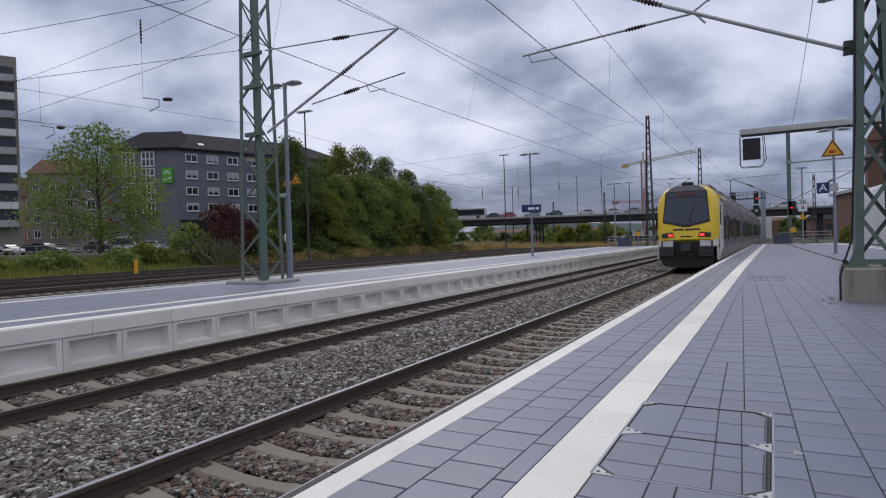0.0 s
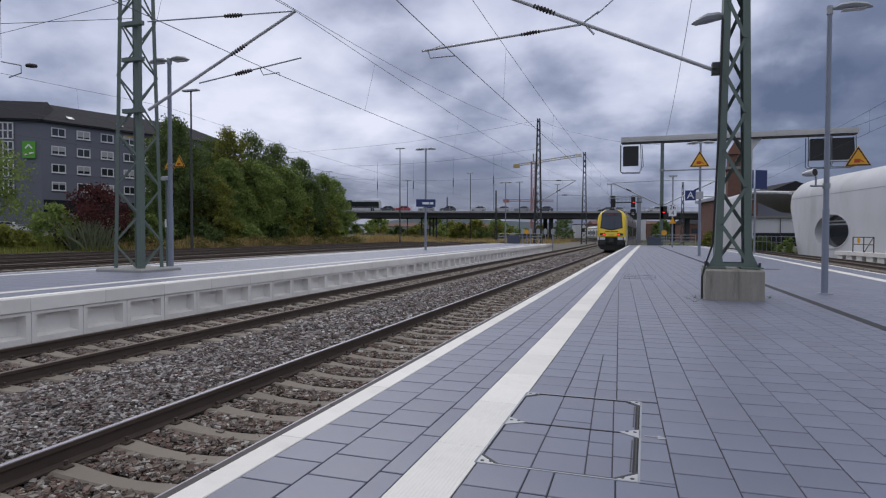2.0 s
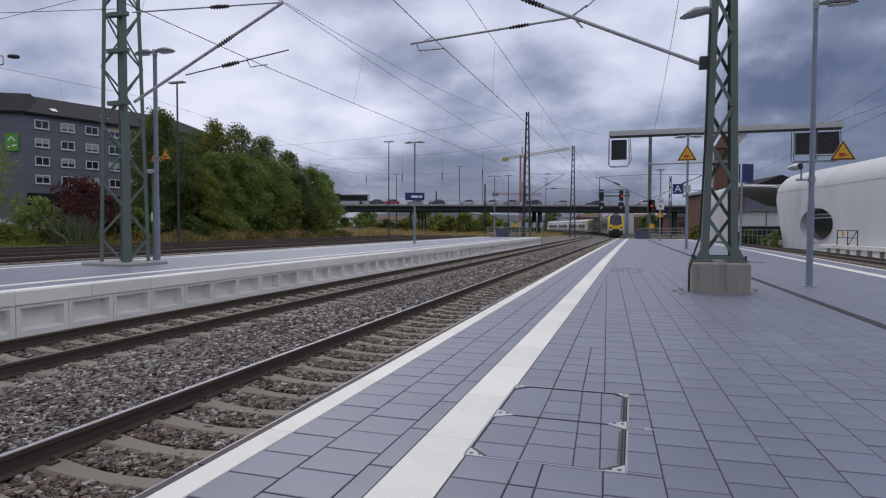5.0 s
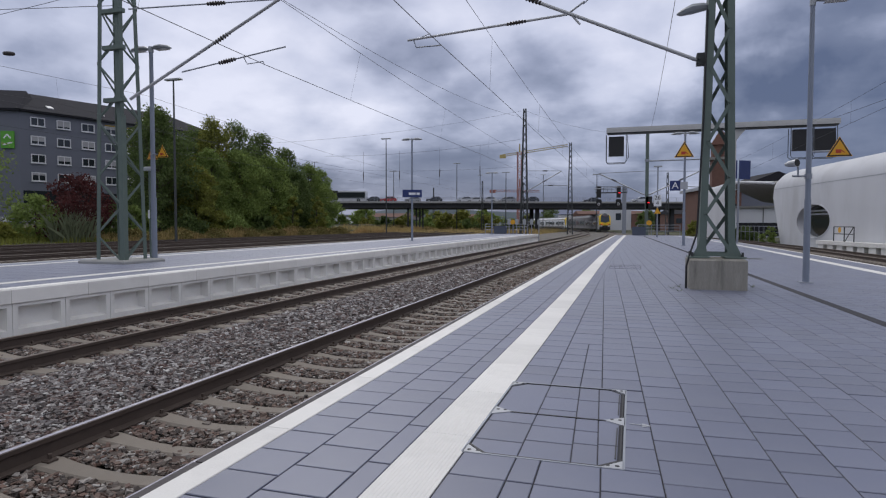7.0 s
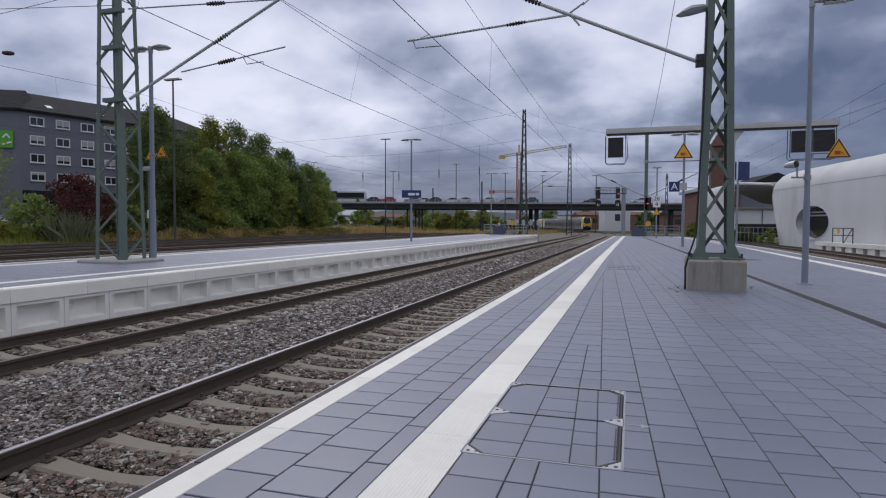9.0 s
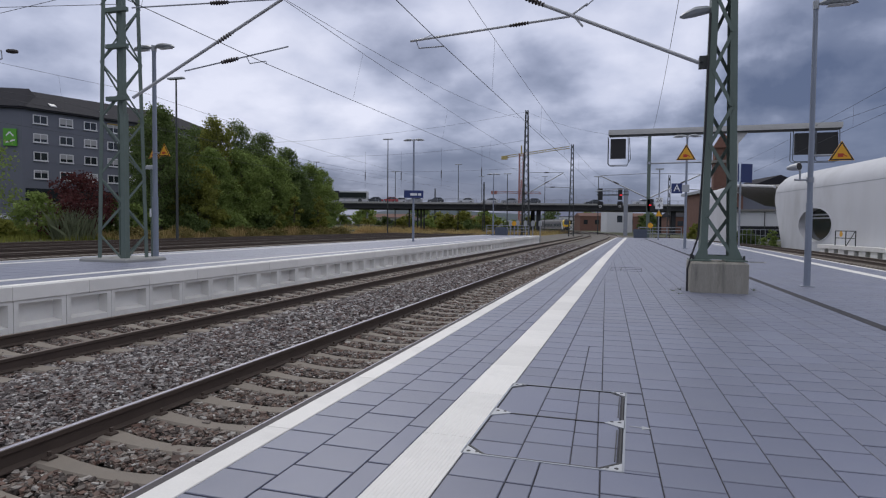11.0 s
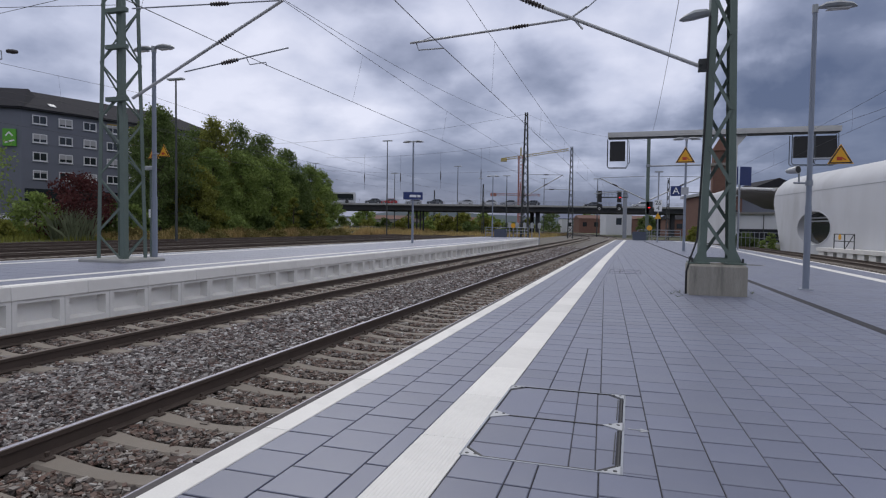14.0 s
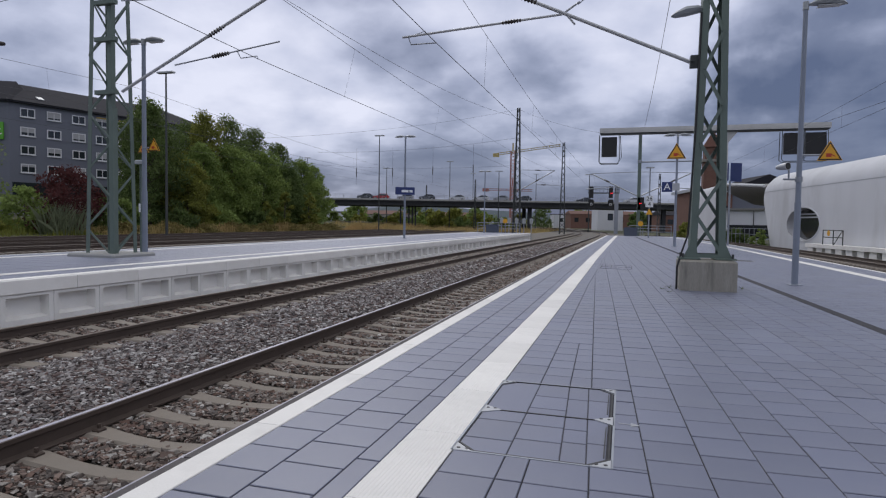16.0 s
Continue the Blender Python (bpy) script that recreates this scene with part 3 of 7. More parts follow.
# ---- access hatch in the paving ----
x0, y0, x1, y1 = HATCH
hatch = thing("access_hatch", "paved steel access hatch let into the platform", "hatch")
fr = Shape()
for a, b in (((x0, y0), (x1, y0)), ((x1, y0), (x1, y1)), ((x1, y1), (x0, y1)), ((x0, y1), (x0, y0))):
    fr.beam((a[0], a[1], -0.006), (b[0], b[1], -0.006), 0.012, 0.016)
part("frame", fr, GALV, hatch, "thin galvanised steel frame")
for a, b, w in (((x0 + 0.1, y0 + 0.012), (x1 - 0.1, y0 + 0.012), 0.016), ((x0 + 0.1, 3.70), (x1 - 0.1, 3.70), 0.013), ((x1 - 0.018, y0 + 0.1), (x1 - 0.018, y1 - 0.1), 0.008), ((x0 + 0.1, y1 - 0.01), (x1 - 0.1, y1 - 0.01), 0.012)):
    part("gap", Shape().beam((*a, -0.0035), (*b, -0.0035), w, 0.008), BLACK, hatch, "dark gap round the lid")
lid_lines = (lambda y: x0 + 0.012, lambda y: -0.539 - 0.006 * (y - 3.7), lambda y: -0.303 - 0.045 * (y - 3.7), lambda y: -0.172 - 0.042 * (y - 3.7), lambda y: x1 - 0.03)
lid_rows = ((2.985, 3.19, 3.51, 3.70, 4.395), (2.985, 3.24, 3.49, 3.70, 3.825, 4.10, 4.395), (2.985, 3.27, 3.48, 3.70, 4.09, 4.395), (2.985, 3.29, 3.70, 4.10, 4.395))
for i in range(4):
    fa, fb = lid_lines[i], lid_lines[i + 1]
    for ya, yb in zip(lid_rows[i], lid_rows[i][1:]):
        q = [(fa(ya), ya), (fb(ya), ya), (fb(yb), yb), (fa(yb), yb)]
        for cx, cy, sx, sy in ((x0, y0, 1, 1), (x1, y0, -1, 1), (x0, y1, 1, -1), (x1, y1, -1, -1)):
            q = clip(q, -sx, -sy, -(sx * cx + sy * cy) - 0.125)
        s = Shape()
        if len(q) > 2 and paver(s, q, 0.003, -0.003):
            part("slab", s, PAVER, hatch)
for cx, cy, sx, sy in ((x0, y0, 1, 1), (x1, y0, -1, 1)):
    part("gap", Shape().beam((cx + sx * 0.125, cy + 0.004, -0.0034), (cx + sx * 0.004, cy + sy * 0.125, -0.0034), 0.012, 0.008), BLACK, hatch, "dark gap round the lid")
for ya, yb in ((y0 + 0.13, 3.58), (3.83, y1 - 0.13)):
    part("gap", Shape().beam((x1 - 0.042, ya, -0.0033), (x1 - 0.042, yb, -0.0033), 0.006, 0.008), BLACK, hatch, "dark gap round the lid")
arrow = Shape().beam((0.005, 3.675, 0.0012), (0.10, 3.668, 0.0012), 0.008, 0.002).prism([(0.075, 3.70), (0.125, 3.666), (0.075, 3.632)], 0.0004, 0.0022)
part("arrow_mark", arrow, LIGHT_GALV, hatch, "small worn pale arrow beside the frame")
for cx, cy, sx, sy, sz in ((x0, y0, 1, 1, 0.11), (x1, y0, -1, 1, 0.11), (x0, y1, 1, -1, 0.10), (x1, y1, -1, -1, 0.10), (x0, 3.70, 1, 1, 0.12), (x1, 3.70, -1, 1, 0.12)):
    s = Shape()
    if cy == 3.70:
        s.prism([(cx, cy - 0.08), (cx + sx * sz, cy), (cx, cy + 0.08)], -0.02, 0.002)
    else:
        s.prism([(cx, cy), (cx + sx * sz, cy), (cx, cy + sy * sz)], -0.02, 0.002)
    pl = part("corner_plate", s, LIGHT_GALV, hatch, "pale galvanised corner plate with dark slots")
    sl = Shape()
    for k in (0.03, 0.075):
        yy = cy + (sy * 0.03 if cy != 3.70 else 0)
        sl.tube((cx + sx * k, yy + (0.02 if cy == 3.70 else 0), 0.0015), (cx + sx * k, yy + (0.02 if cy == 3.70 else 0), 0.0035), 0.011, n=8)
    part("slot", sl, BLACK, pl)

# a second, plain hatch and a round cover farther along
t = thing("access_hatch", "paved access hatch farther along the platform", "hatch", at=pose(-0.55, 16.6, 0.0))
fr = Shape()
for a, b in (((0, 0), (0.8, 0)), ((0.8, 0), (0.8, 1.4)), ((0.8, 1.4), (0, 1.4)), ((0, 1.4), (0, 0)), ((0.27, 0), (0.27, 1.4)), ((0, 0.7), (0.8, 0.7))):
    fr.beam((a[0], a[1], 0.001), (b[0], b[1], 0.001), 0.016, 0.006)
part("frame", fr, DARK_STEEL, t)
t = thing("cover", "round dark steel inspection cover in the paving", "cover", at=pose(3.91, 22.70, 0.0))
part("rim", Shape().tube((0, 0, -0.02), (0, 0, 0.003), 0.40, n=28), CONCRETE, t, "pale rim")
part("lid", Shape().tube((0, 0, -0.02), (0, 0, 0.006), 0.33, n=28), DARK_STEEL, t)

# ---- the far platform ----
fp = Shape()
fp.box((FAR_BACK, -12, -0.95), (FAR_EDGE - 0.24, END, FAR_Z - 0.02))
far_platform = structure("platform_far", fp, CONCRETE, "far platform with a pale precast wall and blue-grey paving", "platform")
pv = Shape()
y = -6
while y < END - 0.3:
    x = FAR_BACK + 0.15
    while x < FAR_EDGE - 0.35:
        pv.block((x + 0.004, y + 0.004, FAR_Z - 0.02), (min(x + 0.596, FAR_EDGE - 0.35), y + 0.596, FAR_Z), 0.004)
        x += 0.6
    y += 0.6
tagged(part("paving", pv, PAVER, far_platform, "blue-grey paving slabs"), kind="stuff")
# precast wall unit: posts, recessed field, sill and a projecting coping
u = Shape()
u.box((-0.24, 0.004, -0.95), (-0.16, 0.996, -0.17))
u.box((-0.17, 0.076, -0.235), (0.05, 0.924, -0.185))
u.prism([(-0.17, -0.58), (0.046, -0.62), (0.046, -0.95), (-0.17, -0.95)], 0.004, 0.996, "y")
for a, b in ((0.006, 0.095), (0.905, 0.994)):
    u.prism([(-0.17, a), (0.05, a), (0.05, b), (-0.17, b)], -0.80, -0.182)
UNIT = u.mesh("wall_panel", PALE_CONCRETE)
c = Shape()
c.prism([(-0.25, -0.18), (0.068, -0.18), (0.08, -0.165), (0.08, FAR_Z - 0.015), (0.065, FAR_Z + 0.002), (-0.25, FAR_Z + 0.002)], 0.004, 1.496, "y")
CAP = c.mesh("coping", PALE_CONCRETE)
for i in range(-4, 67):
    part("wall_panel", UNIT, None, far_platform, at=pose(FAR_EDGE - 0.05, i + 0.53, 0))
for i in range(-3, 45):
    part("coping", CAP, None, far_platform, at=pose(FAR_EDGE - 0.05, i * 1.5, 0))
ln = Shape()
for a, b in ((FAR_EDGE - 0.05, FAR_EDGE + 0.01), (FAR_EDGE - 1.22, FAR_EDGE - 0.94), (FAR_BACK, FAR_BACK + 0.14), (FAR_BACK + 0.86, FAR_BACK + 1.15)):
    for y in steps(-6, END - 0.3, 1.2)[:-1]:
        ln.box((a, y, FAR_Z - 0.01), (b, y + 1.19, FAR_Z + 0.006))
tagged(part("marking_line", ln, WHITE_STONE, far_platform, "white edge and tactile lines"), kind="stuff")


# ---- lattice masts ----
def insulator(s, p, q, r=0.055):
    prof = []
    k = 7
    for i in range(k):
        bulge = 0.72 + 0.28 * math.sin(math.pi * (i + 0.5) / k)
        prof += [(i / k, r * 0.62 * bulge), ((i + 0.25) / k, r * bulge), ((i + 0.5) / k, r * bulge), ((i + 0.75) / k, r * 0.62 * bulge)]
    s.disc_stack(p, q, prof + [(1.0, r * 0.45)], 10)


# mast with two channel legs on a concrete block, beside the camera's platform
mast = thing("catenary_mast", "grey-green steel lattice mast on a weathered concrete block", "mast", "catenary masts", pose(1.485, 12.18, 0))
fb = Shape()
fb.block((-0.475, -0.5, 0), (0.465, 0.5, 0.545), 0.03)
part("foundation", fb, OLD_CONCRETE, mast, "weathered stained concrete foundation block")
MAST_TOP = 11.0


def mast_x(z):
    return max(0.12, 0.254 - 0.019 * z)


for sx in (-1, 1):
    leg = Shape()
    rings = []
    for z in (0.555, 0.65, 0.75, 0.86, 1.0, 2, 4, 6, 8, MAST_TOP):
        a = mast_x(z)
        sec = [(-0.06, -0.20), (0.06, -0.20), (0.06, 0.20), (-0.06, 0.20), (-0.06, 0.186), (0.046, 0.186), (0.046, -0.186), (-0.06, -0.186)]
        rings.append([(sx * (a + px), py, z) for px, py in sec])
    leg.loft(rings, False)
    part("leg", leg, GREEN_STEEL, mast)
    gus = Shape()
    gus.prism([(sx * 0.16, 0.56), (sx * 0.42, 0.56), (sx * 0.39, 0.64), (sx * 0.315, 0.80), (sx * 0.295, 0.92), (sx * 0.20, 0.92)], -0.215, -0.205, "y")
    gus.block((sx * 0.30 - 0.18, -0.28, 0.553), (sx * 0.30 + 0.18, 0.28, 0.58), 0.006)
    part("foot_plate", gus, GREEN_STEEL, mast)
    bl = Shape()
    for dy in (-0.24, 0.24):
        bl.tube((sx * 0.42, dy, 0.575), (sx * 0.42, dy, 0.66), 0.022, n=6)
    part("bolt", bl, DARK_STEEL, mast)
z, k = 0.68, 0
while z < MAST_TOP - 0.9:
    for dy, o in ((-0.207, 0), (0.207, 1)):
        s = 1 if (k + o) % 2 else -1
        b = Shape()
        b.beam((-s * (mast_x(z) - 0.02), dy, z), (s * (mast_x(z + 0.66) - 0.02), dy, z + 0.66), 0.012, 0.062)
        part("brace", b, GREEN_STEEL, mast)
    z += 0.66
    k += 1
for dy in (-0.22, 0.205):
    part("tie_plate", Shape().box((-0.22, dy, 0.585), (0.22, dy + 0.015, 0.655)), GREEN_STEEL, mast)
cb = Shape().line([(-0.52, -0.3, 0.0), (-0.52, -0.28, 0.4), (-0.46, -0.24, 0.62), (-0.34, -0.2, 1.0), (-0.27, -0.21, 3.0), (-0.23, -0.21, 5.0)], 0.018, 6)
part("cable", cb, BLACK, mast, "black earthing cable")
lh = Shape()
lh.loft([[(x, -0.02 + w * math.cos(a) , z + d * math.sin(a)) for a in [i * math.pi / 4 for i in range(8)]] for x, w, d, z in ((-0.18, 0.05, 0.04, 5.10), (-0.28, 0.12, 0.07, 5.12), (-0.48, 0.16, 0.085, 5.10), (-0.66, 0.12, 0.05, 5.05), (-0.74, 0.03, 0.015, 5.03))])
part("luminaire", lh, LAMP_GREY, mast, "grey lamp head on the mast", True)

# its cantilever over the near track (parts of the mast)
MR = (1.485, 12.18)


def at_mast(*p):
    return (p[0] - MR[0], p[1] - MR[1], p[2])


arm = Shape().tube(at_mast(1.10, 12.18, 4.18), at_mast(-3.75, 12.18, 6.42), 0.034, n=10)
part("cantilever_tube", arm, LIGHT_GALV, mast, "pale galvanised cantilever tube")
reg = Shape().tube(at_mast(-1.25, 12.18, 5.235), at_mast(-4.55, 12.18, 5.02), 0.024, n=8).tube(at_mast(-1.25, 12.18, 5.235), at_mast(-0.92, 12.18, 5.45), 0.02)
reg.tube(at_mast(-1.15, 12.18, 5.20), at_mast(-1.0, 12.18, 5.02), 0.02)
part("registration_tube", reg, LIGHT_GALV, mast)
hang = Shape().tube(at_mast(-0.95, 12.18, 5.4), at_mast(0.9, 12.18, 6.9), 0.012)
part("stay", hang, GALV, mast)
sa = Shape().line([at_mast(-4.42, 12.18, 5.02), at_mast(-4.36, 12.18, 4.86), at_mast(-3.80, 12.18, 4.86)], 0.014).line([at_mast(-4.4, 12.18, 5.02), at_mast(-4.05, 12.18, 5.12)], 0.008)
part("steady_arm", sa, GALV, mast)
ins = Shape()
ins2 = Shape()
insulator(ins2, at_mast(-2.05, 12.18, 5.185), at_mast(-2.45, 12.18, 5.155), 0.045)
insulator(ins, at_mast(-1.75, 12.18, 5.50), at_mast(-2.2, 12.18, 5.71), 0.06)
part("insulator", ins, INSUL, mast, "dark ribbed insulator")
part("insulator", ins2, INSUL, mast, "dark ribbed insulator")
ck = Shape().box(at_mast(1.10, 12.08, 4.08), at_mast(1.275, 12.28, 4.28)).tube(at_mast(1.13, 12.02, 4.18), at_mast(1.13, 12.34, 4.18), 0.025)
part("bracket", ck, DARK_STEEL, mast)


def lattice_tower(name, label, x, y, w0, d0, w1, d1, z0, z1, mat, group, leg_w=0.10, bay=0.9, brace_w=0.05):
    """A tapered mast of four corner angles with crossed flats on every side."""
    t = thing(name, label, "mast", group, pose(x, y, 0))

    def corner(sx, sy, z):
        k = (z - z0) / (z1 - z0)
        return (sx * (w0 + (w1 - w0) * k) / 2, sy * (d0 + (d1 - d0) * k) / 2, z)
    for sx in (-1, 1):
        for sy in (-1, 1):
            part("leg", Shape().angle(corner(sx, sy, z0), corner(sx, sy, z1), leg_w, leg_w * 0.14, -sx, -sy), mat, t)
    sides = (((-1, -1), (1, -1)), ((1, -1), (1, 1)), ((1, 1), (-1, 1)), ((-1, 1), (-1, -1)))
    k = max(2, round((z1 - z0) / bay))
    for i in range(k):
        a, b = z0 + (z1 - z0) * i / k, z0 + (z1 - z0) * (i + 1) / k
        for j, (p, q) in enumerate(sides):
            s = Shape()
            if (i + j) % 2:
                s.beam(corner(*p, a), corner(*q, b), 0.012, brace_w)
            else:
                s.beam(corner(*q, a), corner(*p, b), 0.012, brace_w)
            part("brace", s, mat, t)
    return t


ML = (-13.67, 13.67)
tower = lattice_tower("catenary_mast", "tall grey-green lattice tower mast on the far platform", ML[0], ML[1], 0.93, 0.86, 0.58, 0.46, 0.08, 11.8, GREEN_STEEL, "catenary masts", 0.12, 0.80, 0.055)
fb = Shape().block((-0.80, -0.72, FAR_Z - 0.01), (0.78, 0.76, 0.17), 0.04)
part("foundation", fb, CONCRETE, tower, "low concrete base")
mid = Shape().box((0.38, -0.46, 0.08), (0.52, -0.30, 4.1)).box((0.27, -0.38, 4.1), (0.40, -0.24, 11.8))
part("leg", mid, GREEN_STEEL, tower, "broad channel leg")
for z in (4.5, 5.9, 6.87):
    part("bracket", Shape().box((-0.05, -0.50, z - 0.06), (0.62, -0.36, z + 0.05)), GREEN_STEEL, tower)


def at_tower(*p):
    # the arm runs a little askew, from the tower to its place over the track
    k = 1.0 - 0.065 * min(max((-p[0] - 8.8) / 4.9, 0.0), 1.0)
    return (p[0] * k - ML[0], p[1] * k - ML[1], 1.165 + (p[2] - 1.165) * k)


YL = 14.15
s = Shape().tube(at_tower(-13.75, YL, 4.72), at_tower(-8.85, YL, 7.02), 0.04, n=10)
part("cantilever_tube", s, LIGHT_GALV, tower, "pale galvanised cantilever tube")
s = Shape().tube(at_tower(-13.75, YL, 7.26), at_tower(-8.85, YL, 7.02), 0.02)
part("top_tube", s, GALV, tower)
s = Shape().tube(at_tower(-11.95, YL, 5.36), at_tower(-8.68, YL, 5.78), 0.02)
part("registration_tube", s, GALV, tower)
s = Shape().line([at_tower(-9.95, YL, 5.60), at_tower(-9.85, YL, 5.42), at_tower(-9.35, YL, 5.45), at_tower(-9.33, YL, 5.36)], 0.014)
part("steady_arm", s, GALV, tower)
for p, q in (((-10.9, YL, 6.05), (-10.35, YL, 6.31)), ((-10.75, YL, 5.51), (-10.2, YL, 5.585)), ((-11.1, YL, 7.13), (-10.5, YL, 7.10))):
    ins = Shape()
    insulator(ins, at_tower(*p), at_tower(*q), 0.065)
    part("insulator", ins, INSUL, tower, "dark ribbed insulator")


# ---- lamps ----
def pod(s, x0, x1, z, w=0.15, d=0.07):
    k = x1 - x0
    s.loft([[(x0 + k * u, w * b * math.cos(a), z + lift + d * b * math.sin(a)) for a in [i * math.pi / 4 for i in range(8)]] for u, b, lift in ((0, 0.3, 0), (0.18, 0.8, 0.03), (0.5, 1.0, 0.03), (0.85, 0.75, 0.0), (1.0, 0.15, -0.03))])


def lamp_post(x, y, z, h, heads, label, r=0.075, mat=None, group="platform lamps"):
    t = thing("platform_lamp", label, "lamp", group, pose(x, y, z))
    p = Shape().tube((0, 0, 0), (0, 0, h * 0.3), r, n=14).tube((0, 0, h * 0.3), (0, 0, h - 0.05), r * 0.86, r * 0.7, n=14)
    part("pole", p, mat or BLUE_POLE, t)
    part("base_plate", Shape().block((-r * 1.9, -r * 1.9, 0), (r * 1.9, r * 1.9, 0.02), 0.004), GALV, t)
    part("cap", Shape().tube((0, 0, h - 0.1), (0, 0, h + 0.06), r * 0.9, n=12), LAMP_GREY, t)
    for a in heads:
        s = Shape()
        pod(s, 0.05 * a, 0.72 * a, h)
        head = part("luminaire", s, LAMP_GREY, t, "grey lamp head", True)
        part("diffuser", Shape().block((min(0.2 * a, 0.6 * a), -0.09, h - 0.055), (max(0.2 * a, 0.6 * a), 0.09, h - 0.045), 0.004), DIFFUSER, head)
    return t


lamp_post(3.34, 13.72, 0, 5.55, (1,), "blue-grey lamp post on the platform behind the hatch", 0.062)
lamp_post(-13.37, 14.56, FAR_Z, 6.15, (-1, 1), "twin-headed lamp post on the far platform beside the tower mast", 0.08)
name_post = lamp_post(-13.5, 36.9, FAR_Z, 6.5, (-1, 1), "twin-headed lamp post with a blue station name board")
lamp_post(-14.2, 63.5, FAR_Z, 6.5, (-1, 1), "twin-headed lamp post near the end of the far platform")
a_post = lamp_post(2.71, 35.4, 0, 6.05, (-1, 1), "lamp post carrying a warning triangle and a blue letter sign")


# ---- signs ----
def words(text, size, mat, parent, at, name="lettering", thick=0.004):
    cu = bpy.data.curves.new(name, "FONT")
    cu.body, cu.size, cu.extrude, cu.align_x, cu.align_y, cu.resolution_u = text, size, thick, "CENTER", "CENTER", 3
    tmp = bpy.data.objects.new(name, cu)
    scene.collection.objects.link(tmp)
    me = bpy.data.meshes.new_from_object(tmp.evaluated_get(bpy.context.evaluated_depsgraph_get()))
    bpy.data.objects.remove(tmp)
    me.materials.clear()
    me.materials.append(mat)
    ob = new(name, me)
    ob.parent = parent
    ob.matrix_basis = at
    return ob


def warning_triangle(parent, x, y, z, w, arm=0.0):
    """A yellow triangle with a black rim, facing back along the platform; z is its middle."""
    h = w * 0.866

    def tri(k, dy0, dy1):
        return Shape().prism([(x - k * w / 2, z - k * h / 3), (x + k * w / 2, z - k * h / 3), (x, z + k * 2 * h / 3)], y + dy0, y + dy1, "y")
    b = part("warning_sign", tri(1.0, 0.0, 0.012), YELLOW, parent, "yellow triangular warning sign")
    part("rim", Shape().prism([(x - 0.47 * w, z - 0.31 * h), (x + 0.47 * w, z - 0.31 * h), (x, z + 0.62 * h)], y - 0.004, y - 0.0005, "y"), BLACK, b)
    part("field", tri(0.76, -0.008, -0.0045), YELLOW, b)
    part("pictogram", Shape().box((x - 0.15 * w, y - 0.012, z - 0.16 * h), (x + 0.06 * w, y - 0.0085, z + 0.02 * h)).beam((x + 0.05 * w, y - 0.010, z - 0.02 * h), (x + 0.2 * w, y - 0.010, z - 0.14 * h), 0.003, 0.04 * w), RED_MARK, b)
    if arm:
        part("arm", Shape().tube((x - arm, y + 0.04, z - 0.02), (x + w * 0.1, y + 0.04, z - 0.02), 0.02), GALV, parent)


lamp_r = [o for o in scene.objects if o.name.startswith("platform_lamp")]
lamp_right, lamp_left = lamp_r[0], lamp_r[1]
warning_triangle(lamp_right, 0.52, -0.02, 2.62, 0.45, 0.52)
horn = Shape()
horn.disc_stack((-0.40, 0.03, 2.36), (-0.24, -0.16, 2.375), [(0, 0.035), (0.3, 0.06), (0.8, 0.072), (1, 0.085)], 14)
sp = part("loudspeaker", horn, LIGHT_GALV, lamp_right, "pale horn loudspeaker")
part("mouth", Shape().disc_stack((-0.243, -0.157, 2.375), (-0.236, -0.166, 2.3755), [(0, 0.07), (1, 0.07)], 14), BLACK, sp, "dark horn mouth")
part("bracket", Shape().tube((0, 0, 2.12), (-0.3, -0.1, 2.12), 0.02).tube((-0.2, -0.07, 2.12), (-0.2, -0.07, 2.3), 0.018), GALV, sp)
part("clamp", Shape().tube((0, 0, 2.07), (0, 0, 2.17), 0.07, n=12), GALV, lamp_right)
warning_triangle(lamp_left, 0.42, -0.1, 3.12, 0.42, 0.42)
warning_triangle(lamp_left, -0.32, 0.3, 3.12, 0.42)
cp = thing("post", "slim grey-green post with a small lamp box beside the tower mast", "post", at=pose(-13.86, 14.95, FAR_Z))
part("pole", Shape().tube((0, 0, 0), (0, 0, 2.7), 0.035, n=10), GREEN_STEEL, cp)
part("box", Shape().block((-0.15, -0.09, 2.68), (0.14, 0.09, 2.80), 0.03), LAMP_GREY, cp)
part("label_plate", Shape().box((-0.03, -0.062, 1.25), (0.03, -0.052, 1.5)), SIGN_WHITE, cp)

# letter sign and triangle on the post along the platform
a = part("letter_sign", Shape().box((-0.75, -0.10, 2.98), (-0.20, -0.075, 3.52)), BLUE_SIGN, a_post, "dark blue square sign with a white letter A")
words("A", 0.52, SIGN_WHITE, a, Matrix.Translation((-0.475, -0.106, 3.25)) @ Euler((radians(90), 0, 0)).to_matrix().to_4x4())
part("sign_bracket", Shape().box((-0.22, -0.12, 3.05), (0.16, -0.05, 3.45)), LIGHT_GALV, a_post)
warning_triangle(a_post, -0.05, -0.14, 5.05, 1.0)

